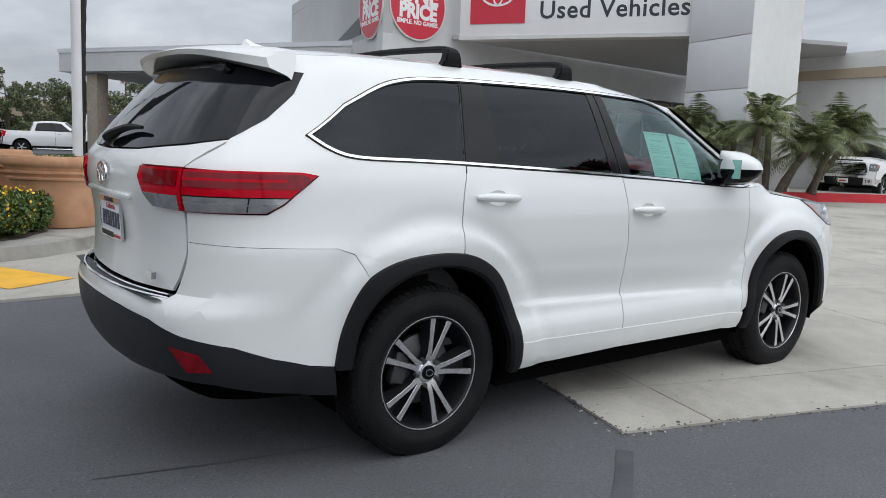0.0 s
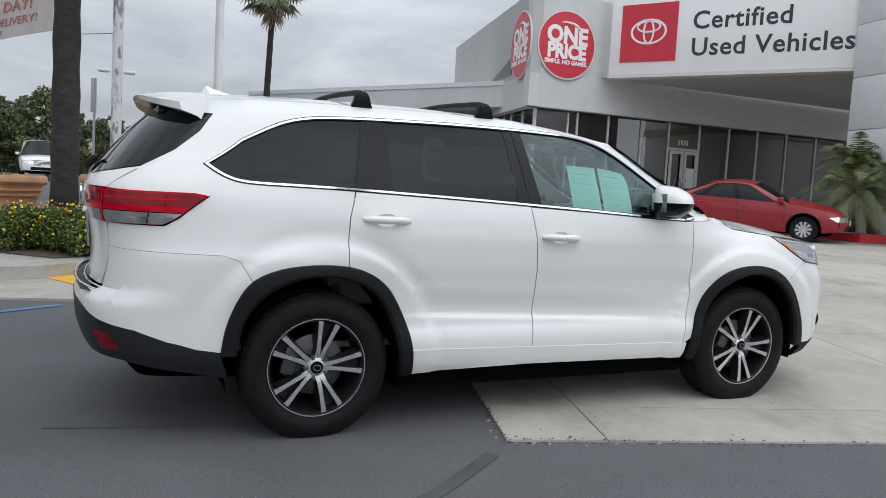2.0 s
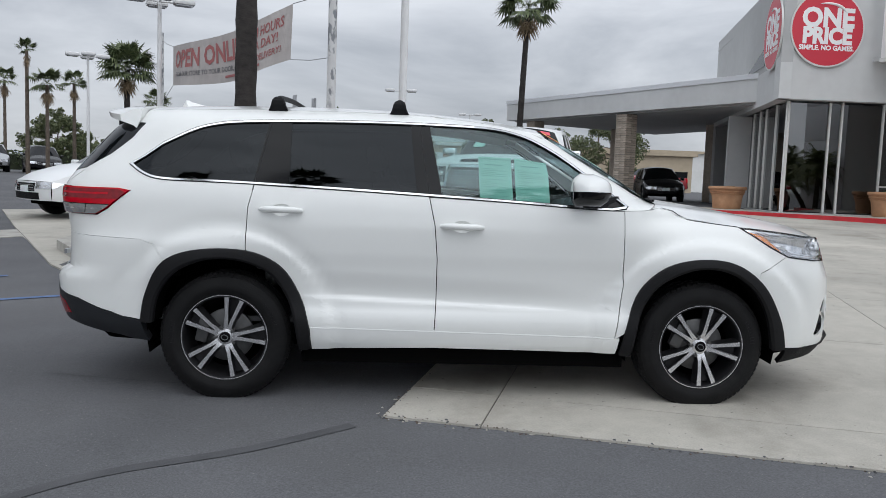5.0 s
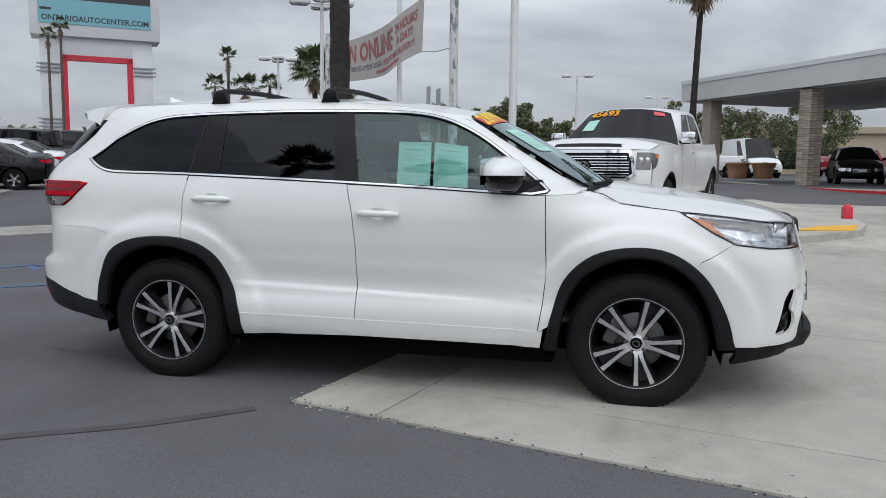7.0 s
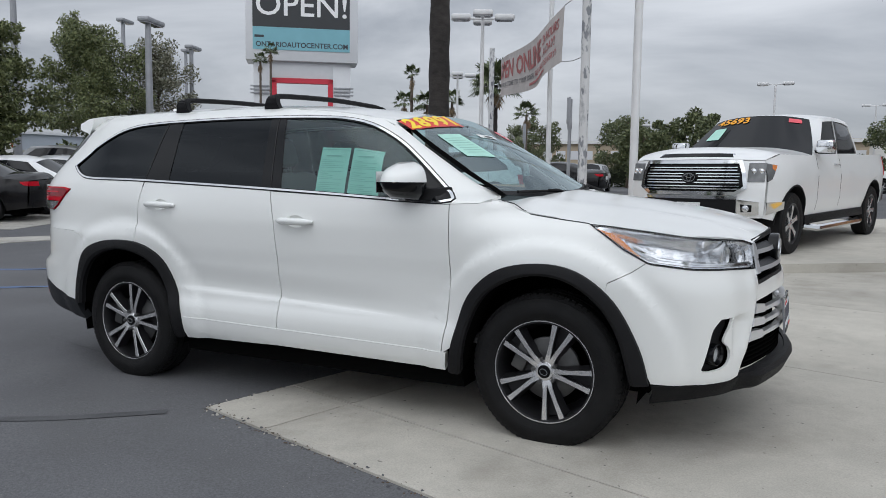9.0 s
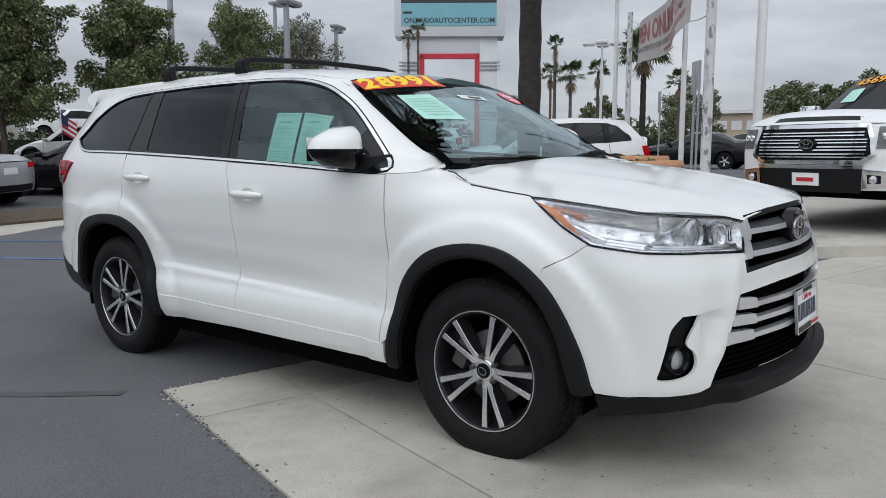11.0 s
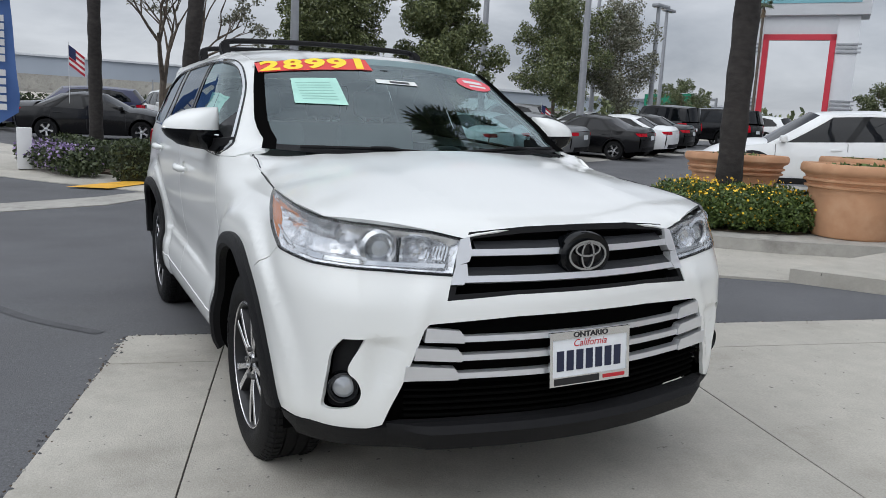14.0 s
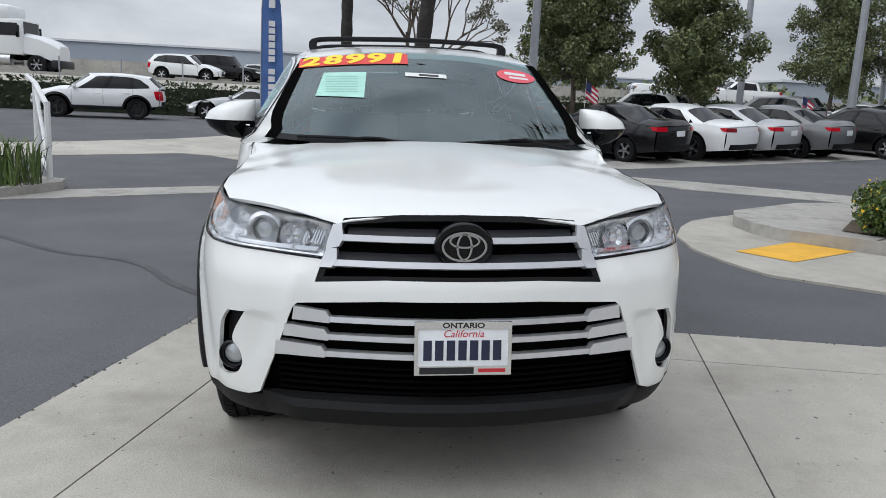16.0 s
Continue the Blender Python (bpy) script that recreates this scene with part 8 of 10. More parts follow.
words("OPEN!", 2.7, SIGN_WHITE, scr, fpm @ Matrix.Translation((0.0, 14.7, 0.57)), squeeze=1.02, bold=0.02)
words("ONTARIOAUTOCENTER.COM", 0.60, SIGN_INK, scr, fpm @ Matrix.Translation((0.0, 11.42, 0.57)), squeeze=0.96, bold=0.012)
part("small_line", box(-4.0, -0.57, 12.0, -3.2, -0.562, 12.2, 0, pm), SIGN_INK, scr)

# blue feather flag, small flags, gate
ff = thing("feather_flag", "tall blue feather flag on a bent pole by the street", "flag", m=upright(-16.5, -2.95, 0.05) @ Matrix.Diagonal((1, 0.72, 1, 1)))
part("flag_pole", tube([(0, 0, 0), (0, 0, 2.0), (0.0, 0.02, 3.6), (0.0, 0.10, 4.3), (0.0, 0.30, 4.75), (0, 0.5, 4.85)], 0.02, 6), POLE_GREY, ff)
bm = bmesh.new()
rows = []
for k in range(13):
    z = 0.55 + 4.2 * k / 12
    w = curve_at([(0.55, 0.86), (1.2, 0.92), (2.0, 0.84), (3.2, 0.76), (4.2, 0.62), (4.75, 0.28)], z)
    rows.append([bm.verts.new((0.07 * math.sin(z * 2.3 + i) * (i / 3), 0.02 + w * i / 3, z + (0.42 * i / 3 * (1 - k / 3) if k < 3 else 0))) for i in range(4)])
for a, b in zip(rows, rows[1:]):
    for i in range(3):
        bm.faces.new((a[i], a[i + 1], b[i + 1], b[i]))
part("cloth", bm, FLAG_BLUE, ff)
for z0 in [1.02 + 0.205 * k for k in range(5)] + [2.18 + 0.19 * k for k in range(6)] + [3.62]:
    part("print_bar", box(0.085, 0.30, z0, 0.10, 0.54, z0 + (0.15 if z0 < 3.5 else 0.36)), FLAG_WHITE, ff)


def small_flag(x, y, z, turn, label="small striped flag on a thin stick"):
    f = thing("small_flag", label, "flag", group="small striped flags", m=pose(x, y, z, 0, 0, turn) @ Matrix.Diagonal((0.40, 0.75, 0.72, 1)))
    part("stick", tube([(0, 0, -1.2), (0, 0, 0.75)], 0.012, 5), POLE_WHITE, f)
    for k in range(7):
        part("stripe", sheet([(0.02, 0.02 + 0.09 * k), (0.95, 0.02 + 0.09 * k), (0.95, 0.11 + 0.09 * k), (0.02, 0.11 + 0.09 * k)], (), (0.12, 0.2), lambda u, v: (u * 0.92, 0.06 * math.sin(u * 6) * u, v - 0.38 * u)), FLAG_RED if k % 2 == 0 else FLAG_WHITE, f)
    part("canton", sheet([(0.02, 0.30), (0.42, 0.30), (0.42, 0.655), (0.02, 0.655)], (), (0.12, 0.2), lambda u, v: (u * 0.92, 0.06 * math.sin(u * 6) * u - 0.012, v - 0.38 * u)), FLAG_NAVY, f)
    return f


for x, y, z, t in ((-14.6, -1.2, 2.2, 75), (-17.3, 4.6, 1.75, 60), (-18.2, 14.2, 1.7, 60), (-15.2, 6.0, 1.7, 70), (-13.9, 2.2, 1.75, 60)):
    small_flag(x, y, z, t)
gate = thing("barrier_gate", "white painted steel swing gate, open at the drive", "gate", m=upright(-5.75, -4.75, 0.0, 200))
part("post", tube([(0, 0, 0), (0, 0, 1.25)], 0.045, 8), POLE_WHITE, gate)
part("top_rail", tube([(0, 0, 1.2), (1.3, 0.15, 1.5), (3.6, 0.3, 1.62)], 0.04, 8), POLE_WHITE, gate)
part("bottom_rail", tube([(0, 0, 0.25), (1.3, 0.15, 0.42)], 0.035, 8), POLE_WHITE, gate)
part("hanging_post", tube([(1.3, 0.15, 0.2), (1.3, 0.15, 1.5)], 0.05, 8), POLE_WHITE, gate)
part("brace", tube([(0.02, 0, 0.3), (1.28, 0.15, 1.4)], 0.03, 8), POLE_WHITE, gate)
bol = thing("utility_box", "short white utility post by the street", "post", m=upright(-12.6, -2.1, 0.03))
part("body", box(-0.14, -0.14, 0, 0.14, 0.14, 0.85, 0.015), POLE_WHITE, bol)
hyd = thing("red_marker", "short red painted post by the drive", "post", m=upright(6.75, 10.2, 0.12))
part("body", box(-0.08, -0.08, 0, 0.08, 0.08, 0.22, 0.01), SIGN_RED, hyd)
part("cap", lathe([(0.0001, 0.22), (0.07, 0.22), (0.05, 0.26), (0.0001, 0.27)], 12), SIGN_RED, hyd)

# ---- distance ----
def block(name, x0, y0, x1, y1, h, material, label, roof=None, bands=()):
    b = thing(name, label, "building")
    z = -0.3
    part("wall", box(x0, y0, z, x1, y1, h), material, b)
    part("roof", box(x0 - 0.4, y0 - 0.4, h, x1 + 0.4, y1 + 0.4, h + 0.35), roof or WALL_PANEL, b)
    for zz, hh, mm, n in bands:
        n = max(2, n)
        for k in range(n):
            a, c = lerp(x0, x1, (k + 0.15) / n), lerp(x0, x1, (k + 0.85) / n)
            part("window", box(a, y0 - 0.05, zz, c, y0 - 0.003, zz + hh), mm, b)
    return b


block("office_far", -30, 84, 6, 100, 5.2, WALL_TAN, "low tan office far across the lot", WALL_WHITE, ((1.0, 1.2, GLASS_BLACK, 14), (3.4, 1.0, WALL_PANEL, 22)))
block("store_far", 8, 76, 30, 90, 4.6, WALL_TAN, "low tan shop building far across the lot", WALL_TAN, ((1.2, 1.8, GLASS_BLACK, 7),))
block("shop_far", -14, 100, 60, 118, 6.0, WALL_WHITE, "long pale far building", WALL_TAN)
# distance haze is put into the wall colour of the far warehouses
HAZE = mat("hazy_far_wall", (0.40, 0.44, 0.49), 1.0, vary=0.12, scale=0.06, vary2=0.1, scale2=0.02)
block("warehouse", -170, -140, -150, 30, 9.0, HAZE, "long low warehouse beyond the freeway with haze in its grey-blue colour", WALL_PANEL)
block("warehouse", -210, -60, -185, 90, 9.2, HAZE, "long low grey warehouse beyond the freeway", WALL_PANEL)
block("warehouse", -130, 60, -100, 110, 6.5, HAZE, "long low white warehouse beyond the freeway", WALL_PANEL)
bank = thing("freeway", "raised freeway with a pale concrete barrier", "road", kind="structure")
line = [(-41, -90), (-39, -40), (-37.5, -10), (-40, 15), (-46, 40), (-60, 80)]
bm = bmesh.new()
rows = []
for i, (x, y) in enumerate(line):
    rows.append([bm.verts.new((x + dx, y, z)) for dx, z in ((4.5, -0.3), (1.0, 1.65), (0, 1.8), (-16, 1.9), (-20, -0.3))])
for a, b in zip(rows, rows[1:]):
    for i in range(4):
        bm.faces.new((a[i], a[i + 1], b[i + 1], b[i]))
part("bank", bm, CONCRETE, bank)
for off, h in ((0.0, 0.12), (-15.5, 1.3)):
    bm = bmesh.new()
    for (ax, ay), (bx, by) in zip(line, line[1:]):
        d = Vector((bx - ax, by - ay))
        add_box(bm, 0, -0.12, 1.75, d.length, 0.12, 1.8 + h, 0, Matrix.Translation((ax + off, ay, 0)) @ Matrix.Rotation(math.atan2(d.y, d.x), 4, "Z"))
    part("barrier", bm, KERB, bank)
bm = bmesh.new()
for k in range(44):
    y = -60 + 3.0 * k
    x = curve_at([(q[1], q[0]) for q in line], y) + 1.8
    add_tube(bm, [(x, y, 0.9), (x, y, 2.7)], 0.04, 5)
part("fence_post", bm, POLE_GREY, bank)["kind"] = "stuff"
gs = thing("freeway_sign", "green overhead freeway sign on a gantry", "sign", m=pose(-82, 78, 0))
part("gantry", tube([(-9, 0, 0), (-9, 0, 6.2), (9, 0, 6.2), (9, 0, 0)], 0.25, 6), POLE_GREY, gs)
part("sign_plate", box(-5, -0.3, 5.2, 5, -0.1, 7.0), ROAD_GREEN, gs)
hl = thing("hills", "low hazy grey-blue hills on the horizon", "hills", kind="backdrop")
# the ridge's colour holds the distance haze as well
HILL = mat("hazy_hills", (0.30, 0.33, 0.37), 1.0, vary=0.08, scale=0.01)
bm = bmesh.new()
prev = None
for k in range(0, 49):
    a = radians(60 + 150 * k / 48)
    x, y = 1500 * math.cos(a), 1500 * math.sin(a)
    hh = 42 + 26 * noise.noise(Vector((k * 0.31, 1.7, 0))) + 12 * noise.noise(Vector((k * 0.9, 4.7, 0)))
    if a > radians(165):
        hh *= 0.75
    cur = [bm.verts.new((x, y, -5)), bm.verts.new((x * 1.08, y * 1.08, max(10, hh)))]
    if prev:
        bm.faces.new((prev[0], cur[0], cur[1], prev[1]))
    prev = cur
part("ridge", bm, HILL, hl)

# ---- other vehicles ----
def car_paint(name, color, metal=0.0):
    return mat(name, color, 0.30, metal=metal, vary=0.0, coat=0.5)


CAR_WHITE = car_paint("white_car_paint", (0.80, 0.81, 0.81))
CAR_BLACK = mat("black_car_paint", (0.006, 0.006, 0.007), 0.16, vary=0.0, spec=0.4)
CAR_SILVER = car_paint("silver_car_paint", (0.48, 0.49, 0.50), 0.5)
CAR_GREY = car_paint("grey_car_paint", (0.16, 0.165, 0.17), 0.4)
CAR_RED = car_paint("red_car_paint", (0.27, 0.004, 0.012))
CAR_BLUE = car_paint("blue_car_paint", (0.015, 0.02, 0.07))
TRIM_BLACK = BLACK_PLASTIC
RIM_DARK = mat("dark_rim", (0.03, 0.03, 0.032), 0.35, metal=0.5, vary=0.0)

CAR_KINDS = {
    # wb wheelbase, of/orr overhangs, w half width, r wheel radius, sill, belt front/rear, nose and cowl heights, boot height, roof, screen foot/top, rear glass top/foot
    "sedan": dict(wb=2.72, of=0.92, orr=1.02, w=0.91, r=0.325, sill=0.22, belt=(0.90, 1.0), nose=0.82, cowl=1.03, boot=1.12, tail=1.03, roof=1.47, ws=(1.04, 0.10), rg=(-0.98, -1.80), inset=0.20, splits=(0.44, 0.80), trim=False),
    "muscle": dict(wb=3.05, of=0.95, orr=1.08, w=0.95, r=0.365, sill=0.24, belt=(0.90, 1.00), nose=0.78, cowl=1.03, boot=1.10, tail=1.02, roof=1.47, ws=(0.95, 0.12), rg=(-1.08, -1.85), inset=0.22, splits=(0.46, 0.82), trim=False),
    "suv": dict(wb=2.78, of=0.92, orr=1.02, w=0.945, r=0.365, sill=0.30, belt=(0.98, 1.12), nose=0.86, cowl=1.12, boot=1.22, tail=1.12, roof=1.68, ws=(1.05, 0.28), rg=(-1.95, -2.30), inset=0.20, splits=(0.36, 0.66), trim=True),
    "crossover": dict(wb=2.92, of=0.98, orr=1.05, w=0.96, r=0.375, sill=0.30, belt=(1.02, 1.14), nose=0.90, cowl=1.13, boot=1.24, tail=1.12, roof=1.73, ws=(1.22, 0.22), rg=(-1.92, -2.34), inset=0.22, splits=(0.42, 0.72), trim=True),
    "large_suv": dict(wb=2.95, of=1.0, orr=1.2, w=1.02, r=0.40, sill=0.36, belt=(1.08, 1.20), nose=1.02, cowl=1.18, boot=1.25, tail=1.18, roof=1.88, ws=(0.98, 0.45), rg=(-2.45, -2.60), inset=0.15, splits=(0.34, 0.64), trim=False),
    "jeep": dict(wb=2.95, of=0.65, orr=0.72, w=0.86, r=0.42, sill=0.50, belt=(1.12, 1.15), nose=1.10, cowl=1.18, boot=1.15, tail=1.15, roof=1.85, ws=(0.55, 0.30), rg=(-2.05, -2.12), inset=0.08, splits=(0.40, 0.74), trim=True),
    "wagon": dict(wb=2.67, of=0.90, orr=0.92, w=0.90, r=0.37, sill=0.38, belt=(0.98, 1.10), nose=0.86, cowl=1.10, boot=1.20, tail=1.10, roof=1.62, ws=(0.98, 0.22), rg=(-1.75, -2.15), inset=0.20, splits=(0.38, 0.70), trim=True),
    "coupe": dict(wb=2.65, of=0.86, orr=0.85, w=0.92, r=0.34, sill=0.20, belt=(0.82, 0.95), nose=0.66, cowl=0.93, boot=1.00, tail=0.95, roof=1.31, ws=(0.55, -0.15), rg=(-0.75, -1.75), inset=0.22, splits=(0.62,), trim=False),
    "van": dict(wb=3.75, of=0.95, orr=1.1, w=1.03, r=0.36, sill=0.30, belt=(1.20, 1.25), nose=0.98, cowl=1.25, boot=1.30, tail=1.25, roof=2.55, ws=(1.75, 0.85), rg=(-2.85, -2.92), inset=0.12, splits=(0.26,), trim=True),
    "pickup": dict(wb=3.70, of=0.90, orr=1.12, w=1.015, r=0.405, sill=0.42, belt=(1.285, 1.31), nose=1.36, cowl=1.42, boot=1.32, tail=1.36, roof=1.94, ws=(1.06, 0.40), rg=(-1.22, -1.38), inset=0.17, splits=(0.47,), trim=False),
}


def road_wheel(parent, x, y, side, r, rim_mat, spokes=5, width=0.22):
    w = new("wheel")
    w.parent = parent
    w.matrix_basis = Matrix.Translation((x, y, r - 0.008)) @ Matrix.Rotation(radians(17 * (x > 0) + 31), 4, "Y")
    f, h, q = side, width / 2, r * 0.66
    part("tyre", lathe([(q, f * -h), (q + 0.03, f * -h * 1.06), (r - 0.02, f * -h), (r, f * -h * 0.75), (r, f * h * 0.75), (r - 0.02, f * h), (q + 0.03, f * h * 1.06), (q, f * h * 0.92)], 36, axis="y", cap=False), RUBBER, w)
    part("rim", lathe([(q + 0.006, f * h * 0.92), (q - 0.004, f * h * 1.0), (q - 0.022, f * h * 0.92), (q - 0.03, f * h * 0.3), (q - 0.05, f * -h * 0.3), (0.0001, f * -h * 0.3)], 36, axis="y", cap=False), RIM_DARK if rim_mat is not RIM_DARK else rim_mat, w)
    for k in range(spokes):
        bm = bmesh.new()
        m = Matrix.Rotation(2 * math.pi * k / spokes, 4, "Y")
        rows = [[bm.verts.new(m @ Vector((a, f * yy, rr))) for a, yy in ((-wd, h * 0.3), (-wd, hh), (wd, hh), (wd, h * 0.3))] for rr, wd, hh in ((0.03, 0.035, h * 0.72), (q * 0.5, 0.024, h * 0.80), (q - 0.02, 0.040, h * 0.84))]
        for a, b in zip(rows, rows[1:]):
            for i in range(3):
                bm.faces.new((a[i], a[i + 1], b[i + 1], b[i]))
        part("spoke", bm, rim_mat, w, angle=0.4)
    part("hub", lathe([(0.055, 0), (0.055, f * h * 0.78), (0.0001, f * h * 0.84)], 16, axis="y"), rim_mat, w)
    return w


def road_car(kind, x, y, heading, paint, label, name="car", rim_mat=None, spokes=5, lift=0.0, scale=1.0, group="", category="car", lamps=True, price=None, z=None):
    """A parked vehicle; (x, y) is the middle of its wheelbase."""
    c = dict(CAR_KINDS[kind])
    rim_mat = rim_mat or SATIN
    a = math.radians(heading)
    e = 1.0
    d = Vector((math.cos(a), math.sin(a)))
    pf, pr = gz(x + d.x * e, y + d.y * e), gz(x - d.x * e, y - d.y * e)
    pl_, pr_ = gz(x - d.y * e, y + d.x * e), gz(x + d.y * e, y - d.x * e)
    base = Matrix.Translation((x, y, (gz(x, y) if z is None else z) + lift)) @ Matrix.Rotation(a, 4, "Z")
    if z is None:
        base = base @ Matrix.Rotation(-math.atan((pf - pr) / 2), 4, "Y") @ Matrix.Rotation(math.atan((pl_ - pr_) / 2), 4, "X")
    v = thing(name, label, category, group=group, m=base @ Matrix.Scale(scale, 4))
    wb, W, r = c["wb"], c["w"], c["r"]
    xf, xr = wb / 2 + c["of"] - 0.14, -wb / 2 - c["orr"] + 0.14
    zf, zb = c["belt"]
    truck = kind == "pickup"
    ra = r * 1.22

    def belt(x_):
        if x_ > c["ws"][0]:
            return curve_at([(c["ws"][0], zf - 0.0), (xf - 0.35, c["nose"] - (0.06 if truck else 0.02)), (xf, c["nose"] - 0.14)], x_)
        if x_ < c["rg"][1] and not truck:
            return curve_at([(xr, c["tail"] - 0.06), (c["rg"][1], zb)], x_)
        return lerp(zf, zb, (c["ws"][0] - x_) / (c["ws"][0] - max(c["rg"][1], xr)))

    def half(x_, z_):
        u = max(0.0, (abs(x_ - (xf + xr) / 2) - (xf - xr) / 2 + 0.75) / 0.75)
        q = W * (1 - (0.10 if truck else 0.15) * u ** 2.2)
        t = (z_ - c["sill"]) / (belt(x_) - c["sill"])
        q -= 0.07 * max(0, 0.30 - t) / 0.30 + 0.055 * max(0, t - 0.72) / 0.28
        arch = max(math.exp(-((x_ - wb / 2) / 0.5) ** 2), math.exp(-((x_ + wb / 2) / 0.5) ** 2))
        return q + 0.022 * arch * (0.6 if t < 0.85 else 0.1) - 0.012 * math.exp(-((t - 0.35) / 0.15) ** 2) * (1 - arch)

    def nose_x(z_):
        return xf - (0.05 * abs((z_ - 0.8) / 0.4) ** 2 if truck else 0.10 * abs((z_ - 0.55) / 0.4) ** 2)

    def tail_x(z_):
        return xr + 0.06 * abs((z_ - 0.72) / 0.4) ** 2

    # flanks with wheel openings
    zs = c["sill"]
    for sd in (-1, 1):
        poly = [(tail_x(zs + 0.12), zs + 0.12)]
        for cx in (-wb / 2, wb / 2):
            poly += [(cx - ra, zs)] if cx > 0 else [(cx - ra, zs + 0.06)]
            poly += [(cx - ra * math.cos(q), max(zs, r + ra * math.sin(q))) for q in [math.pi * k / 14 for k in range(0, 15)] if r + ra * math.sin(q) > zs + 0.01]
            poly += [(cx + ra, zs if cx < 0 else zs + 0.04)]
        poly += [(nose_x(zs + 0.08), zs + 0.08), (nose_x(c["nose"] - 0.14), belt(xf))]
        n = 16
        xa, xb = nose_x(c["nose"] - 0.14), tail_x(c["tail"] - 0.06)
        poly += [(lerp(xa, xb, k / n), belt(lerp(xa, xb, k / n))) for k in range(1, n + 1)]
        bm = sheet(poly, (), (0.22, 0.14), lambda x_, z_: (x_, sd * half(x_, z_), z_))
        rim_in(bm, 0.05, (0, 0, 0.6))
        part("body_side", bm, paint, v)
        for cx in (-wb / 2, wb / 2):
            bm = bmesh.new()
            rows = []
            for k in range(15):
                q = math.pi * (0.0 + 1.0 * k / 14)
                row = []
                for rr, off in ((ra + (0.055 if c["trim"] else 0.012), 0.004), (ra - 0.01, 0.020 if c["trim"] else 0.008), (ra - 0.015, -0.06), (ra - 0.015, -0.32)):
                    px_, pz_ = cx - rr * math.cos(q), r + rr * math.sin(q)
                    row.append(bm.verts.new((px_, sd * (half(px_, max(pz_, zs + 0.05)) + off), pz_)))
                rows.append(row)
            for p0, p1 in zip(rows, rows[1:]):
                for i in range(3):
                    bm.faces.new((p0[i], p0[i + 1], p1[i + 1], p1[i]))
            part("wheel_arch", bm, TRIM_BLACK, v)
            road_wheel(v, cx, sd * (W - 0.125), sd, r, rim_mat, spokes)
        if c["trim"] or truck:
            part("sill_trim", box(-wb / 2 + ra, sd * (W - 0.075), zs - 0.06, wb / 2 - ra, sd * (W - 0.02), zs + 0.06, 0.01), TRIM_BLACK, v)
        if truck:
            part("running_board", tube([(-wb / 2 + ra + 0.2, sd * (W - 0.12), zs - 0.10), (-wb / 2 + ra + 0.35, sd * (W + 0.02), zs - 0.13), (wb / 2 - ra - 0.35, sd * (W + 0.02), zs - 0.13), (wb / 2 - ra - 0.2, sd * (W - 0.12), zs - 0.10)], 0.05, 8), CHROME, v)
    # nose and tail
    def fascia(xe, sign, za, zb_, out, name_, material, ylim=1.0, parent=v, n=14, m=8):
        bm = bmesh.new()
        rows = []
        for j in range(m + 1):
            z_ = lerp(za, zb_, j / m)
            x0 = xe(z_)
            rows.append([bm.verts.new((x0 + sign * (0.16 * (1 - abs(s * ylim / n) ** 3.0) + out), s / n * ylim * (half(x0, z_) - (0.002 if ylim == 1 else 0)), z_)) for s in range(-n, n + 1)])
        for p0, p1 in zip(rows, rows[1:]):
            for i in range(2 * n):
                bm.faces.new((p0[i], p0[i + 1], p1[i + 1], p1[i]))
        if out:
            rim_in(bm, 0.02, (0, 0, 0.6))
        return part(name_, bm, material, parent)

    def fz(sign, y0, y1, za, zb_, out, name_, material, lab=""):
        """A small panel on the nose or tail, on one side or across."""
        xe = nose_x if sign > 0 else tail_x
        bm = sheet([(y0, za), (y1, za), (y1, zb_), (y0, zb_)], (), (0.12, 0.12), lambda y_, z_: (xe(z_) + sign * (0.16 * (1 - min(1, abs(y_) / half(xe(z_), z_)) ** 3.0) + out), y_, z_))
        rim_in(bm, 0.03, (0, 0, 0.6))
        return part(name_, bm, material, v, lab)

    ztop_f, ztop_r = c["nose"] - 0.14, c["tail"] - 0.06
    fascia(nose_x, 1, zs + 0.08, ztop_f, 0.0, "front_bumper", paint)
    fascia(tail_x, -1, zs + 0.12, ztop_r, 0.0, "rear_bumper", paint)
    fz(-1, -W * 0.72, W * 0.72, zs + 0.13, zs + 0.27, 0.006, "rear_lower_trim", TRIM_BLACK)
    wl = W * 0.84
    if truck:
        def plate_on(poly, out, name_, material, hole=(), lab="", parent=v):
            bm = sheet(poly, hole, (0.10, 0.08), lambda y_, z_: (nose_x(z_) + 0.16 * (1 - min(1, abs(y_) / half(nose_x(z_), z_)) ** 3.0) + out, y_, z_))
            rim_in(bm, 0.05, (0, 0, 0.6))
            return part(name_, bm, material, parent, lab)

        hexa = [(-0.58, 0.83), (0.58, 0.83), (0.68, 0.90), (0.655, 1.06), (0.61, ztop_f - 0.035), (-0.61, ztop_f - 0.035), (-0.655, 1.06), (-0.68, 0.90)]
        gr = plate_on(hexa, 0.004, "grille", GLOSS_BLACK)
        plate_on(inset(hexa, -0.045) if abs(inset(hexa, -0.045)[0][0]) > 0.58 else inset(hexa, 0.045), 0.035, "grille_surround", CHROME, [hexa], "polished grille surround", gr)
        for k in range(4):
            z0 = 0.858 + 0.079 * k
            e = 0.63 if k < 3 else 0.595
            for dz in (0.0, 0.034):
                plate_on([(-e, z0 + dz), (e, z0 + dz), (e, z0 + dz + 0.013), (-e, z0 + dz + 0.013)], 0.030, "grille_bar", CHROME, (), "", gr)
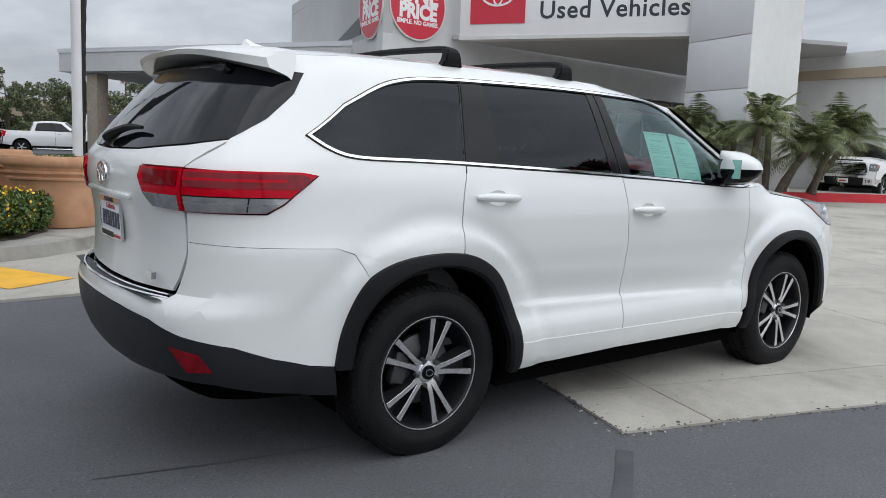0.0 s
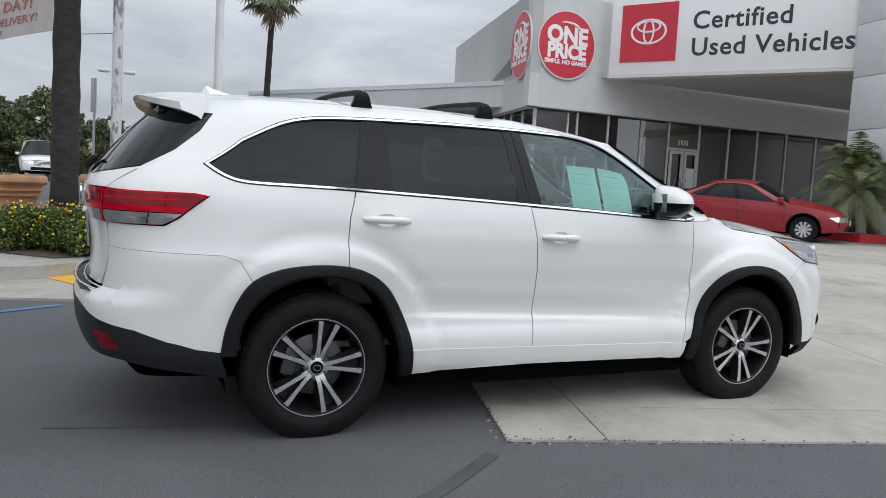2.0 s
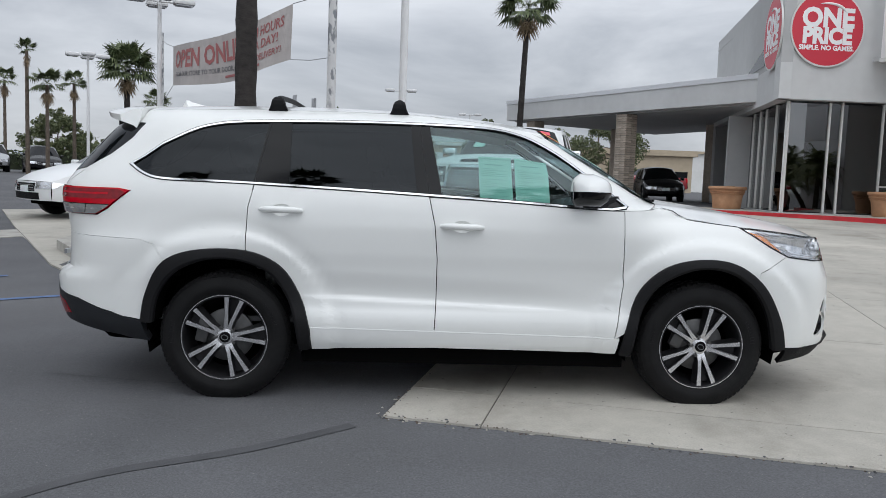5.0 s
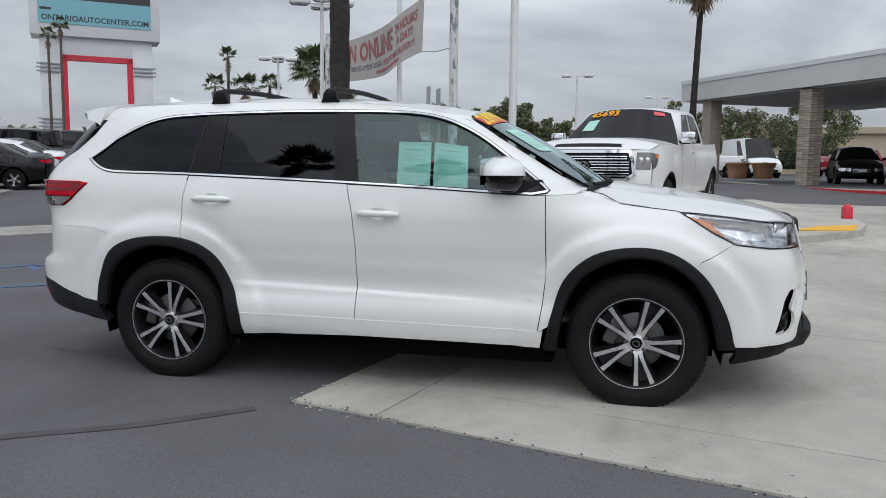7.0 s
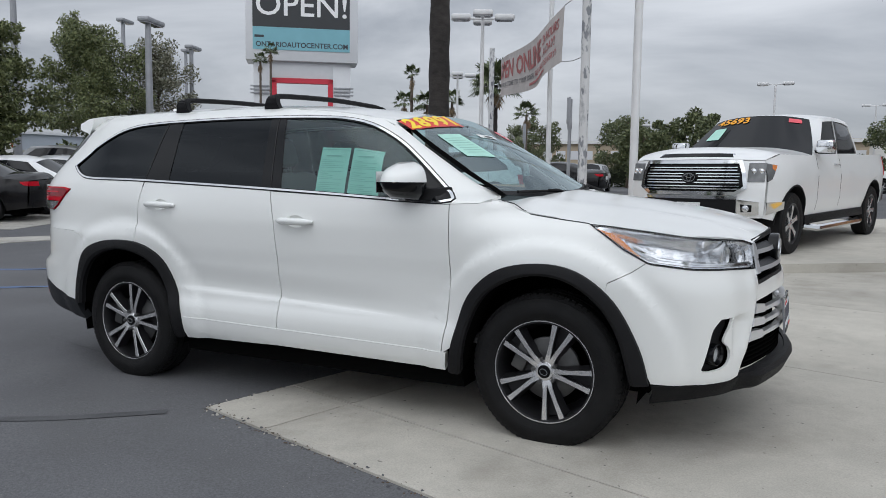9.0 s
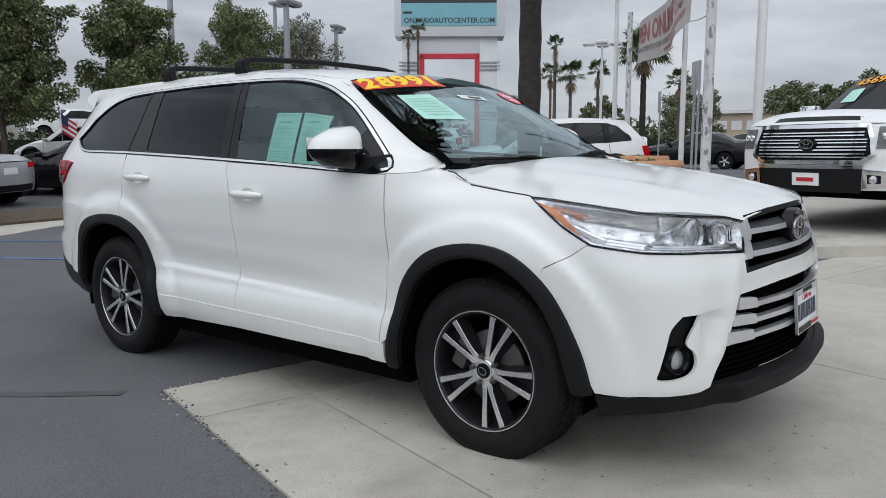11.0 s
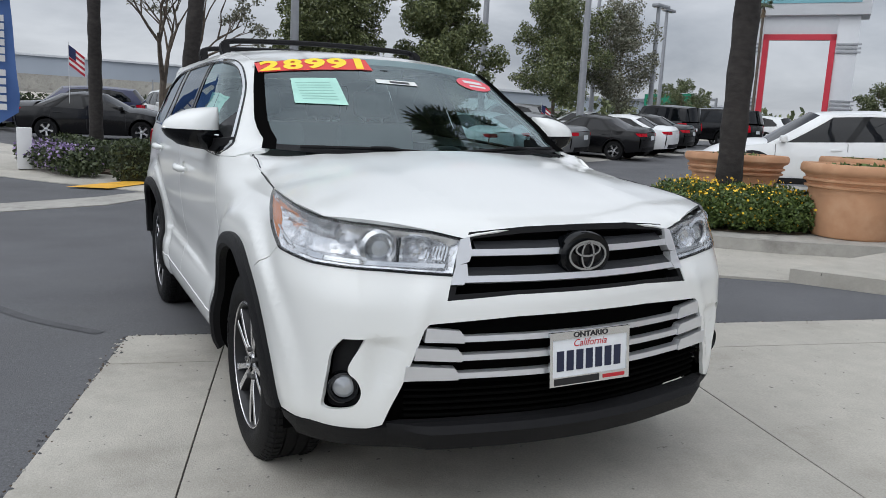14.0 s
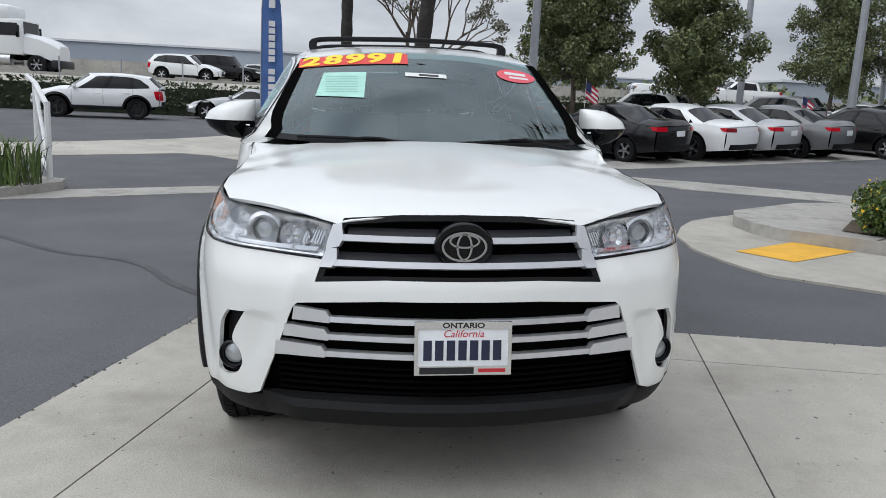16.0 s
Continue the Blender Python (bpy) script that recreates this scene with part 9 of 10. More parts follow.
        plate_on([(-0.60, 0.735), (0.60, 0.735), (0.62, 0.775), (-0.62, 0.775)], 0.045, "bumper_lip", CHROME)
        plate_on([(-0.58, zs + 0.05), (0.58, zs + 0.05), (0.60, 0.733), (-0.60, 0.733)], 0.035, "bumper_centre", TRIM_BLACK, (), "black bumper centre")
        for sd in (-1, 1):
            wing = [(sd * 0.60, zs + 0.10), (sd * W * 0.84, zs + 0.13), (sd * W * 0.845, 0.705), (sd * 0.61, 0.735)]
            cb = plate_on(wing, 0.040, "chrome_bumper", CHROME, (), "chrome bumper end")
            plate_on([(sd * 0.66, 0.575), (sd * 0.78, 0.580), (sd * 0.785, 0.665), (sd * 0.655, 0.675)], 0.046, "fog_pocket", GLOSS_BLACK, (), "", cb)
            fm = Matrix.Translation((nose_x(0.62) + 0.16 * (1 - 0.72 ** 3) + 0.046, sd * 0.72, 0.622)) @ FACE
            part("fog_lamp", lathe([(0.042, -0.02), (0.042, 0.004), (0.030, 0.010), (0.0001, 0.012)], 16, fm), REFLECTOR, cb)
            bm = sheet([(xf - 0.42, 0.60), (xf - 0.05, zs + 0.12), (xf - 0.03, 0.70), (xf - 0.40, 0.70)], (), (0.1, 0.1), lambda x_, z_: (x_, sd * (half(x_, z_) + 0.012), z_))
            rim_in(bm, 0.02, (0, 0, 0.6))
            part("bumper_wrap", bm, CHROME, cb)
        plate_on([(-0.155, zs + 0.125), (0.155, zs + 0.125), (0.155, zs + 0.265), (-0.155, zs + 0.265)], 0.060, "front_plate", PLATE_WHITE)
        plate_on([(-0.10, zs + 0.17), (0.10, zs + 0.17), (0.10, zs + 0.215), (-0.10, zs + 0.215)], 0.064, "plate_logo", RED_INK)
        bm_ = Matrix.Translation((nose_x(1.0) + 0.16 + 0.045, 0, 1.01)) @ FACE
        part("badge_seat", lathe([(0.10, -0.03), (0.10, 0.01), (0.0001, 0.012)], 24, bm_ @ Matrix.Diagonal((1, 0.78, 1, 1))), GLOSS_BLACK, v)
        badge(bm_ @ Matrix.Translation((0, 0, 0.012)), 0.085, v, CHROME)
        fz(-1, -W * 0.9, W * 0.9, zs + 0.10, zs + 0.30, 0.05, "chrome_bumper", CHROME, "chrome rear bumper")
    else:
        fz(1, -W * 0.42, W * 0.42, ztop_f - 0.20, ztop_f - 0.03, 0.006, "grille", GLOSS_BLACK)
        for k in range(3):
            fz(1, -W * 0.40, W * 0.40, ztop_f - 0.18 + 0.05 * k, ztop_f - 0.165 + 0.05 * k, 0.014, "grille_bar", SATIN)
        fz(1, -W * 0.55, W * 0.55, zs + 0.10, zs + 0.24, 0.006, "intake", TRIM_BLACK)
    fz(-1, -0.17, 0.17, 0.72 if not truck else 0.62, 0.86 if not truck else 0.76, 0.010, "number_plate", PLATE_WHITE)
    if not truck:
        fz(1, -0.16, 0.16, zs + 0.24, zs + 0.37, 0.02, "number_plate", PLATE_WHITE)
    for sd in (-1, 1):
        # lamps wrap round the corner: a piece on the nose and a piece on the flank
        y0, y1 = sorted((sd * (W * 0.46 if not truck else 0.715), sd * W * (0.845 if not truck else 0.89)))
        za, zb_ = (ztop_f - 0.14, ztop_f - 0.005) if not truck else (0.955, ztop_f - 0.03)
        lm = fz(1, y0, y1, za, zb_, 0.010, "headlamp", LAMP_GREY if truck else REFLECTOR, "clear headlamp")
        xs0 = nose_x(za)
        bm = sheet([(xs0 - 0.24, zb_ - 0.03), (xs0 - 0.10, za + 0.03), (xs0 - 0.02, za), (xs0 - 0.02, zb_)], (), (0.1, 0.1), lambda x_, z_: (x_, sd * (half(x_, z_) + 0.008), z_))
        rim_in(bm, 0.02, (0, 0, 0.6))
        part("headlamp_side", bm, LAMP_GREY if truck else REFLECTOR, lm)
        if truck:
            for yl in (0.775, 0.855):
                fm = Matrix.Translation((nose_x(1.09) + 0.16 * (1 - (yl / half(nose_x(1.09), 1.09)) ** 3) + 0.012, sd * yl, 1.09)) @ FACE
                part("lamp_bowl", lathe([(0.040, -0.02), (0.038, 0.006), (0.030, 0.002), (0.022, 0.010), (0.0001, 0.016)], 16, fm), REFLECTOR, lm)
            bm = sheet([(xs0 - 0.235, zb_ - 0.034), (xs0 - 0.17, zb_ - 0.10), (xs0 - 0.13, zb_ - 0.07), (xs0 - 0.15, zb_ - 0.02)], (), (0.1, 0.1), lambda x_, z_: (x_, sd * (half(x_, z_) + 0.013), z_))
            rim_in(bm, 0.01, (0, 0, 0.6))
            part("amber_marker", bm, LENS_AMBER, lm, "amber side marker")
        y0, y1 = sorted((sd * W * (0.56 if kind in ("sedan", "muscle", "coupe") else 0.60), sd * W * 0.845))
        za, zb_ = (ztop_r - 0.125, ztop_r - 0.02) if kind in ("sedan", "muscle", "coupe") else (ztop_r - 0.34, ztop_r - 0.01)
        lm = fz(-1, y0, y1, za, zb_, 0.012, "tail_lamp", LENS_DARK_RED if kind == "muscle" else LENS_RED, "red tail lamp")
        xs0 = tail_x(za)
        bm = sheet([(xs0 + 0.02, za), (xs0 + 0.02, zb_), (xs0 + 0.20, zb_ - 0.01), (xs0 + 0.12, za + 0.02)], (), (0.1, 0.1), lambda x_, z_: (x_, sd * (half(x_, z_) + 0.008), z_))
        rim_in(bm, 0.02, (0, 0, 0.6))
        part("tail_lamp_side", bm, LENS_RED, lm)
    # bonnet and boot
    def deck(x0, x1, name_, crown, zfun, wfun, material=paint, n=12):
        bm = bmesh.new()
        rows = []
        for j in range(n + 1):
            x_ = lerp(x0, x1, j / n)
            rows.append([bm.verts.new((x_ + (0.16 * (1 - abs(s / 8) ** 3.0)) * (smooth(xf - 0.6, xf - 0.1, x_) - smooth(xr + 0.5, xr + 0.05, x_)), s / 8 * wfun(x_), zfun(x_) + crown(x_) * (1 - abs(s / 8) ** 2.6))) for s in range(-8, 9)])
        for p0, p1 in zip(rows, rows[1:]):
            for i in range(16):
                bm.faces.new((p0[i], p0[i + 1], p1[i + 1], p1[i]))
        return part(name_, bm, material, v)

    wtop = lambda x_: half(x_, belt(x_))
    hood_c = lambda x_: curve_at([(c["ws"][0] - 0.1, c["cowl"] - zf), (c["ws"][0] + 0.35, c["cowl"] - 0.03 - belt(c["ws"][0] + 0.35)), (xf - 0.30, 0.10 if truck else 0.09), (nose_x(ztop_f), 0.012)], x_)
    deck(c["ws"][0] - 0.12, nose_x(ztop_f), "bonnet", hood_c, belt, wtop)
    if truck:
        def on_hood(s, x_, up):
            return (x_ + 0.16 * (1 - abs(s) ** 3.0) * smooth(xf - 0.6, xf - 0.1, x_), s * wtop(x_), belt(x_) + hood_c(x_) * (1 - abs(s) ** 2.6) + up)

        xn = nose_x(ztop_f)
        for nm, mt, s0, a, b, up in (("bonnet_scoop_lip", CHROME, 0.60, 0.035, 0.125, 0.004), ("bonnet_scoop", GLOSS_BLACK, 0.57, 0.050, 0.110, 0.012)):
            bm = sheet([(-s0, xn - a), (s0, xn - a), (s0 - 0.05, xn - b), (-s0 + 0.05, xn - b)], (), (0.1, 0.02), lambda s, x_: on_hood(s, x_, up))
            rim_in(bm, 0.012, (0, 0, 0.8))
            part(nm, bm, mt, v)
        deck(tail_x(ztop_r) + 0.02, c["rg"][1] + 0.05, "bed_cover", lambda x_: 0.02, lambda x_: belt(x_) - 0.03, lambda x_: wtop(x_) - 0.03, TRIM_BLACK)
    else:
        boot_c = lambda x_: curve_at([(tail_x(ztop_r), 0.02), (tail_x(ztop_r) + 0.12, max(0.02, c["boot"] - belt(xr + 0.12))), (c["rg"][1], c["boot"] - zb + 0.02)], x_)
        deck(tail_x(ztop_r), c["rg"][1] + 0.10, "boot_lid", boot_c, belt, wtop)
    # cabin
    wi = c["inset"]

    def cab(s, t, sd):
        """s runs from the screen (0) to the rear glass (1), t from belt (0) to roof (1)."""
        x_ = lerp(lerp(c["ws"][0], c["ws"][1], t ** 0.92), lerp(c["rg"][1], c["rg"][0], t ** 0.92), s)
        zr = c["roof"] - 0.075 - 0.05 * (2 * s - 1) ** 2 - (0.03 if s > 0.5 else 0.0) * (2 * s - 1)
        xb_ = max(min(x_, c["ws"][0]), c["rg"][1])
        z_ = lerp(belt(xb_) - 0.005, zr, t)
        return Vector((x_, sd * (wtop(xb_) - 0.01 - wi * t ** 1.25 - 0.10 * smooth(0.14, 0.0, s) * t - 0.08 * smooth(0.88, 1.0, s)), z_))

    n_s = c["splits"]
    edges = [0.09] + list(n_s) + [0.93]
    for sd in (-1, 1):
        holes = []
        for k, (s0, s1) in enumerate(zip(edges, edges[1:])):
            g0, g1 = s0 + (0.016 if k else 0), s1 - 0.016
            if kind == "van" and k > 0:
                continue
            last = k == len(edges) - 2 and kind not in ("pickup", "van", "jeep", "large_suv")
            holes.append([(g0, 0.05), (g1, 0.05), (g1 - (0.02 if not last else 0.035), 0.90 if not last else 0.62), (g0 + (0.05 if k == 0 else 0.0) + (0.0 if not last else 0.0), 0.90)] if not last else [(g0, 0.05), (g1 - 0.02, 0.10), (g1 - 0.01, 0.34), (g1 - 0.08, 0.80), (g0, 0.90)])
        bm = sheet([(0, 0), (1, 0), (1, 1), (0, 1)], holes, (0.07, 0.2), lambda s, t: cab(s, t, sd))
        rim_in(bm, 0.02, (0, 0, 0.8))
        part("cabin_side", bm, paint, v)
        for k, hole in enumerate(holes):
            bm = sheet(inset(hole, -0.006), (), (0.1, 0.2), lambda s, t: cab(s, t, sd) - Vector((0, sd * 0.014, 0)))
            part("side_window", bm, GLASS_BLACK, v)
        if len(edges) > 2:
            for s in (n_s if kind != "van" else n_s[:1]):
                bm = sheet([(s - 0.019, 0.05), (s + 0.019, 0.05), (s + 0.019, 0.90), (s - 0.040, 0.90)], (), (0.1, 0.2), lambda s_, t: cab(s_, t, sd) + Vector((0, sd * 0.004, 0)))
                part("door_pillar", bm, GLOSS_BLACK, v)
        for s in list(n_s[:2]) + [0.05]:
            px_ = cab(s, 0, sd).x
            bm = sheet([(px_ - 0.006, zs + 0.12), (px_ + 0.006, zs + 0.12), (px_ + 0.006, belt(px_) - 0.01), (px_ - 0.006, belt(px_) - 0.01)], (), (0.1, 0.15), lambda x_, z_: (x_, sd * (half(x_, z_) + 0.0025), z_))
            part("door_gap", bm, SEAM, v)
        for s in n_s[:2]:
            px_ = cab(s, 0, sd).x + 0.20
            zz = belt(px_) - 0.13
            part("door_handle", tube([(px_ - 0.10, sd * (half(px_, zz) + 0.004), zz), (px_ - 0.06, sd * (half(px_, zz) + 0.03), zz), (px_ + 0.06, sd * (half(px_, zz) + 0.03), zz), (px_ + 0.10, sd * (half(px_, zz) + 0.004), zz)], 0.013, 6), CHROME if truck else paint, v)
        mx = cab(0.085, 0.0, sd).x
        ms = 1.35 if truck else 1.0
        zm = belt(mx) + 0.04
        part("door_mirror", box(mx - 0.07 * ms, sd * (W + 0.055) - 0.085 * ms, zm, mx + 0.07 * ms, sd * (W + 0.055) + 0.085 * ms, zm + 0.13 * ms, 0.035), CHROME if truck else paint, v)
        part("mirror_arm", box(mx - 0.04, min(sd * (W - 0.12), sd * (W + 0.0)), zm - 0.005, mx + 0.03, max(sd * (W - 0.12), sd * (W + 0.0)), zm + 0.035, 0.008), TRIM_BLACK, v)
    # roof and screens
    bm = bmesh.new()
    rows = []
    for j in range(13):
        s = j / 12
        e0, e1 = cab(s, 1, -1), cab(s, 1, 1)
        rows.append([bm.verts.new(e0.lerp(e1, (k + 8) / 16) + Vector((0.10 * (1 - (k / 8) ** 2) * (1 - 2 * s) * (1 if s < 0.2 or s > 0.8 else 0) * (abs(1 - 2 * s) - 0.6) / 0.4, 0, 0.075 * (1 - abs(k / 8) ** 2.4)))) for k in range(-8, 9)])
    for p0, p1 in zip(rows, rows[1:]):
        for i in range(16):
            bm.faces.new((p0[i], p0[i + 1], p1[i + 1], p1[i]))
    part("roof", bm, paint, v)

    def screen(s, sign, name_, t0=0.0, t1=1.0, k0=-1.0, k1=1.0, lift_=0.0, material=GLASS_BLACK, parent=v):
        bm = bmesh.new()
        rows = []
        for j in range(9):
            t = lerp(t0, t1, j / 8)
            e0, e1 = cab(s, t, -1), cab(s, t, 1)
            row = []
            for k in range(13):
                q = lerp(k0, k1, k / 12)
                bow = 1 - abs(q) ** 2.2
                row.append(bm.verts.new(e0.lerp(e1, (q + 1) / 2) + Vector((sign * (lerp(0.16, 0.10, t) * bow + lift_), 0, 0.075 * t * (1 - abs(q) ** 2.4) + lift_))))
            rows.append(row)
        for p0, p1 in zip(rows, rows[1:]):
            for i in range(12):
                bm.faces.new((p0[i], p0[i + 1], p1[i + 1], p1[i]))
        return part(name_, bm, material, parent)

    ws_ = screen(0, 1, "windscreen")

    def on_glass(q, t, lift_):
        e0, e1 = cab(0, t, -1), cab(0, t, 1)
        return e0.lerp(e1, (q + 1) / 2) + Vector((lerp(0.16, 0.10, t) * (1 - abs(q) ** 2.2) + lift_, 0, 0.075 * t * (1 - abs(q) ** 2.4) + lift_))
    screen(1, -1, "rear_window")
    if price:
        cu = bpy.data.curves.new("text", "FONT")
        cu.body, cu.size, cu.offset, cu.resolution_u = price, 1.0, 0.03, 3
        tmp = bpy.data.objects.new("text", cu)
        me = bpy.data.meshes.new_from_object(tmp)
        bpy.data.objects.remove(tmp)
        xs_, ys_ = [q.co.x for q in me.vertices], [q.co.y for q in me.vertices]
        bm = bmesh.new()
        bm.from_mesh(me)
        for q in bm.verts:
            q.co = on_glass(lerp(-0.86, -0.16, (q.co.x - min(xs_)) / (max(xs_) - min(xs_))), lerp(0.81, 0.965, (q.co.y - min(ys_)) / (max(ys_) - min(ys_))), 0.008)
        part("price_lettering", bm, PRICE_ORANGE, ws_, "price in large orange numerals")
        screen(0, 1, "red_sticker", 0.84, 0.94, 0.62, 0.86, 0.006, PINK_STICK, ws_)
        screen(0, 1, "inspection_sheet", 0.42, 0.72, -0.80, -0.55, 0.006, PAPER, ws_)
    part("underbody", box(xr + 0.25, -W + 0.28, zs - 0.04, xf - 0.25, W - 0.28, belt(0) - 0.25), VOID, v)
    return v, cab


PRICE_ORANGE = mat("price_orange", (0.92, 0.38, 0.01), 0.4, vary=0.0)
# on the pavement beside the planters
road_car("pickup", 2.95, 9.10, 254.5, CAR_WHITE, "white crew-cab pickup with a chrome grille and orange price numerals", "pickup_truck", rim_mat=SATIN, spokes=6, lift=0.125, scale=1.02, category="pickup truck", price="45693")
road_car("crossover", -5.3, 12.7, 229, CAR_WHITE, "white SUV with black wheel arches parked behind the planters", "parked_suv", spokes=5, lift=0.022, group="parked cars")
road_car("sedan", 15.55, 11.7, 305, CAR_RED, "red sedan parked by the showroom kerb", "sedan", spokes=10, scale=1.06, group="parked cars")
# row along the street side of the lot
for kind, x, y, hd, pt, lab in (
        ("sedan", -14.71, 6.49, 213, CAR_BLACK, "black sedan parked tail out in the lot row"),
        ("muscle", -15.61, 8.54, 213, CAR_WHITE, "white sports sedan parked tail out in the lot row"),
        ("sedan", -16.09, 10.31, 213, CAR_SILVER, "silver sedan parked tail out in the lot row"),
        ("sedan", -16.64, 12.30, 213, CAR_GREY, "grey sedan parked tail out in the lot row"),
        ("sedan", -16.93, 15.28, 213, CAR_BLACK, "black sedan parked tail out in the lot row"),
        ("sedan", -18.28, 17.61, 213, CAR_WHITE, "white sedan parked tail out in the lot row"),
        ("sedan", -19.7, 19.8, 213, CAR_BLACK, "black sedan parked tail out in the lot row"),
        ("jeep", -22.8, 23.6, 190, CAR_BLACK, "black off-road car with square body in the lot"),
        ("large_suv", -23.6, 27.6, 195, CAR_BLACK, "large black SUV with chrome window trim in the lot"),
        ("suv", -24.6, 31.6, 195, CAR_WHITE, "white SUV parked in the far row"),
        ("suv", -25.6, 11.6, 213, CAR_WHITE, "white SUV in the second row of the lot"),
        ("suv", -26.5, 17.6, 213, CAR_GREY, "dark grey SUV in the second row of the lot"),
        ("sedan", -25.2, 6.0, 213, CAR_GREY, "dark sedan in the second row of the lot"),
        ("sedan", -27.5, 22.5, 213, CAR_SILVER, "silver sedan in the second row of the lot"),
        ("sedan", -15.0, 2.9, 200, CAR_SILVER, "silver sedan parked behind the hedge"),
        ("sedan", -21.2, -0.2, 75, CAR_BLACK, "black sedan parked by the street hedge"),
        ("suv", -25.5, 2.8, 8, CAR_WHITE, "white SUV parked nose out by the street hedge"),
        ("suv", -25.4, -0.8, 262, CAR_BLUE, "dark blue SUV by the street hedge")):
    road_car(kind, x, y, hd, pt, lab, "suv" if "suv" in kind or kind == "jeep" else "sedan", group="cars in the lot row", rim_mat=SATIN if pt is not CAR_BLACK else None)
# street
road_car("wagon", -24.2, -9.6, 280, CAR_WHITE, "white raised wagon with black rims on the street", "street_wagon", rim_mat=RIM_DARK, group="street cars", lift=0.0, scale=1.0)
road_car("coupe", -27.4, -4.9, 270, CAR_SILVER, "silver coupe parked on the street", "street_coupe", group="street cars")
# across the forecourt
for kind, x, y, hd, pt, lab, nm in (
        ("suv", 12.9, 32.5, 262, CAR_BLACK, "black SUV waiting under the canopy", "suv"),
        ("van", 11.0, 48.5, 285, CAR_WHITE, "white high-roofed van beyond the canopy", "van"),
        ("pickup", 17.5, 50.0, 195, CAR_RED, "red pickup beyond the canopy", "pickup_truck"),
        ("pickup", 8.0, 47.5, 345, CAR_WHITE, "white crew-cab pickup far across the lot", "pickup_truck"),
        ("pickup", 3.6, 50.0, 300, CAR_RED, "dark red pickup far across the lot", "pickup_truck"),
        ("pickup", 27.0, 9.6, 190, CAR_WHITE, "white pickup beyond the feather palms", "pickup_truck"),
        ("sedan", -7.2, 27.5, 185, CAR_BLACK, "black sedan across the lane behind the poles", "sedan"),
        ("suv", -9.5, 41.0, 275, CAR_SILVER, "silver car in the far lot row", "suv"),
        ("suv", -24.0, 41.5, 300, CAR_SILVER, "silver compact car in the far lot row", "compact_car"),
        ("suv", -21.4, 42.3, 300, CAR_BLACK, "black compact car in the far lot row", "compact_car"),
        ("large_suv", -3.5, 37.0, 275, CAR_WHITE, "white SUV in the far lot row", "suv"),
        ("sedan", 1.5, 45.5, 275, CAR_BLACK, "black sedan in the far lot row", "sedan")):
    lf = (FLOOR_Z - 0.03 - gz(x, y)) if nm == "suv" and y == 32.5 else 0.0
    road_car(kind, x, y, hd, pt, lab, nm, group="cars across the lot", lift=lf, category={"pickup_truck": "pickup truck", "van": "van"}.get(nm, "car"))


def semi_truck(x, y, z, heading):
    """A long-nosed lorry with its box trailer."""
    v = thing("semi_truck", "white long-nosed semi truck with a box trailer on the freeway", "truck", m=pose(x, y, z, 0, 0, heading))
    hood = bmesh.new()
    rows = []
    for q, w, z0, z1 in ((-2.0, 1.05, 1.1, 2.25), (-1.2, 0.98, 1.0, 2.12), (-0.5, 0.85, 0.75, 1.85), (-0.1, 0.72, 0.6, 1.6)):
        rows.append([hood.verts.new((q, yy, zz)) for yy, zz in ((-w, z0), (-w, z1 - 0.2), (-w * 0.7, z1), (w * 0.7, z1), (w, z1 - 0.2), (w, z0))])
    for a, b in zip(rows, rows[1:]):
        for i in range(5):
            hood.faces.new((a[i], a[i + 1], b[i + 1], b[i]))
    hood.faces.new(rows[-1])
    part("hood", hood, CAR_WHITE, v)
    part("bumper", box(-0.45, -1.15, 0.35, 0.0, 1.15, 0.80, 0.08), GREY_PLASTIC, v)
    part("cab", box(-3.6, -1.15, 1.0, -1.95, 1.15, 3.0, 0.12), CAR_WHITE, v)
    part("sleeper", box(-5.6, -1.2, 1.0, -3.62, 1.2, 3.9, 0.15), CAR_WHITE, v)
    part("wind_deflector", box(-4.4, -1.05, 2.95, -2.6, 1.05, 3.75, 0.25), CAR_WHITE, v)
    for sd in (-1, 1):
        part("side_window", box(-3.2, sd * 1.16 - 0.006, 2.05, -2.2, sd * 1.16 + 0.006, 2.75), GLASS_BLACK, v)
        part("fuel_tank", lathe([(0.0001, 0), (0.33, 0), (0.33, 1.9), (0.0001, 1.9)], 20, Matrix.Translation((-4.6, sd * 0.85, 0.75)), axis="x"), SATIN, v)
        part("exhaust_stack", tube([(-5.75, sd * 1.0, 1.2), (-5.75, sd * 1.0, 4.2)], 0.09, 10), SATIN, v)
        part("mirror", box(-2.15, sd * 1.42 - 0.1, 1.95, -2.0, sd * 1.42 + 0.1, 2.65, 0.04), GLOSS_BLACK, v)
        for xx in (-1.25, -6.6, -7.9, -16.5, -17.8):
            road_wheel(v, xx, sd * 1.0, sd, 0.52, LENS_WHITE, 6, 0.3)
    part("windscreen", box(-1.97, -0.95, 2.15, -1.93, 0.95, 2.85), GLASS_BLACK, v)
    part("chassis", box(-9.5, -0.45, 0.75, -0.5, 0.45, 1.1), VOID, v)
    part("trailer", box(-19.0, -1.28, 1.2, -6.2, 1.28, 4.05, 0.04), SIGN_WHITE, v)
    part("trailer_skirt", box(-15.5, -1.2, 0.45, -9.2, 1.2, 1.15), WALL_PANEL, v)
    return v


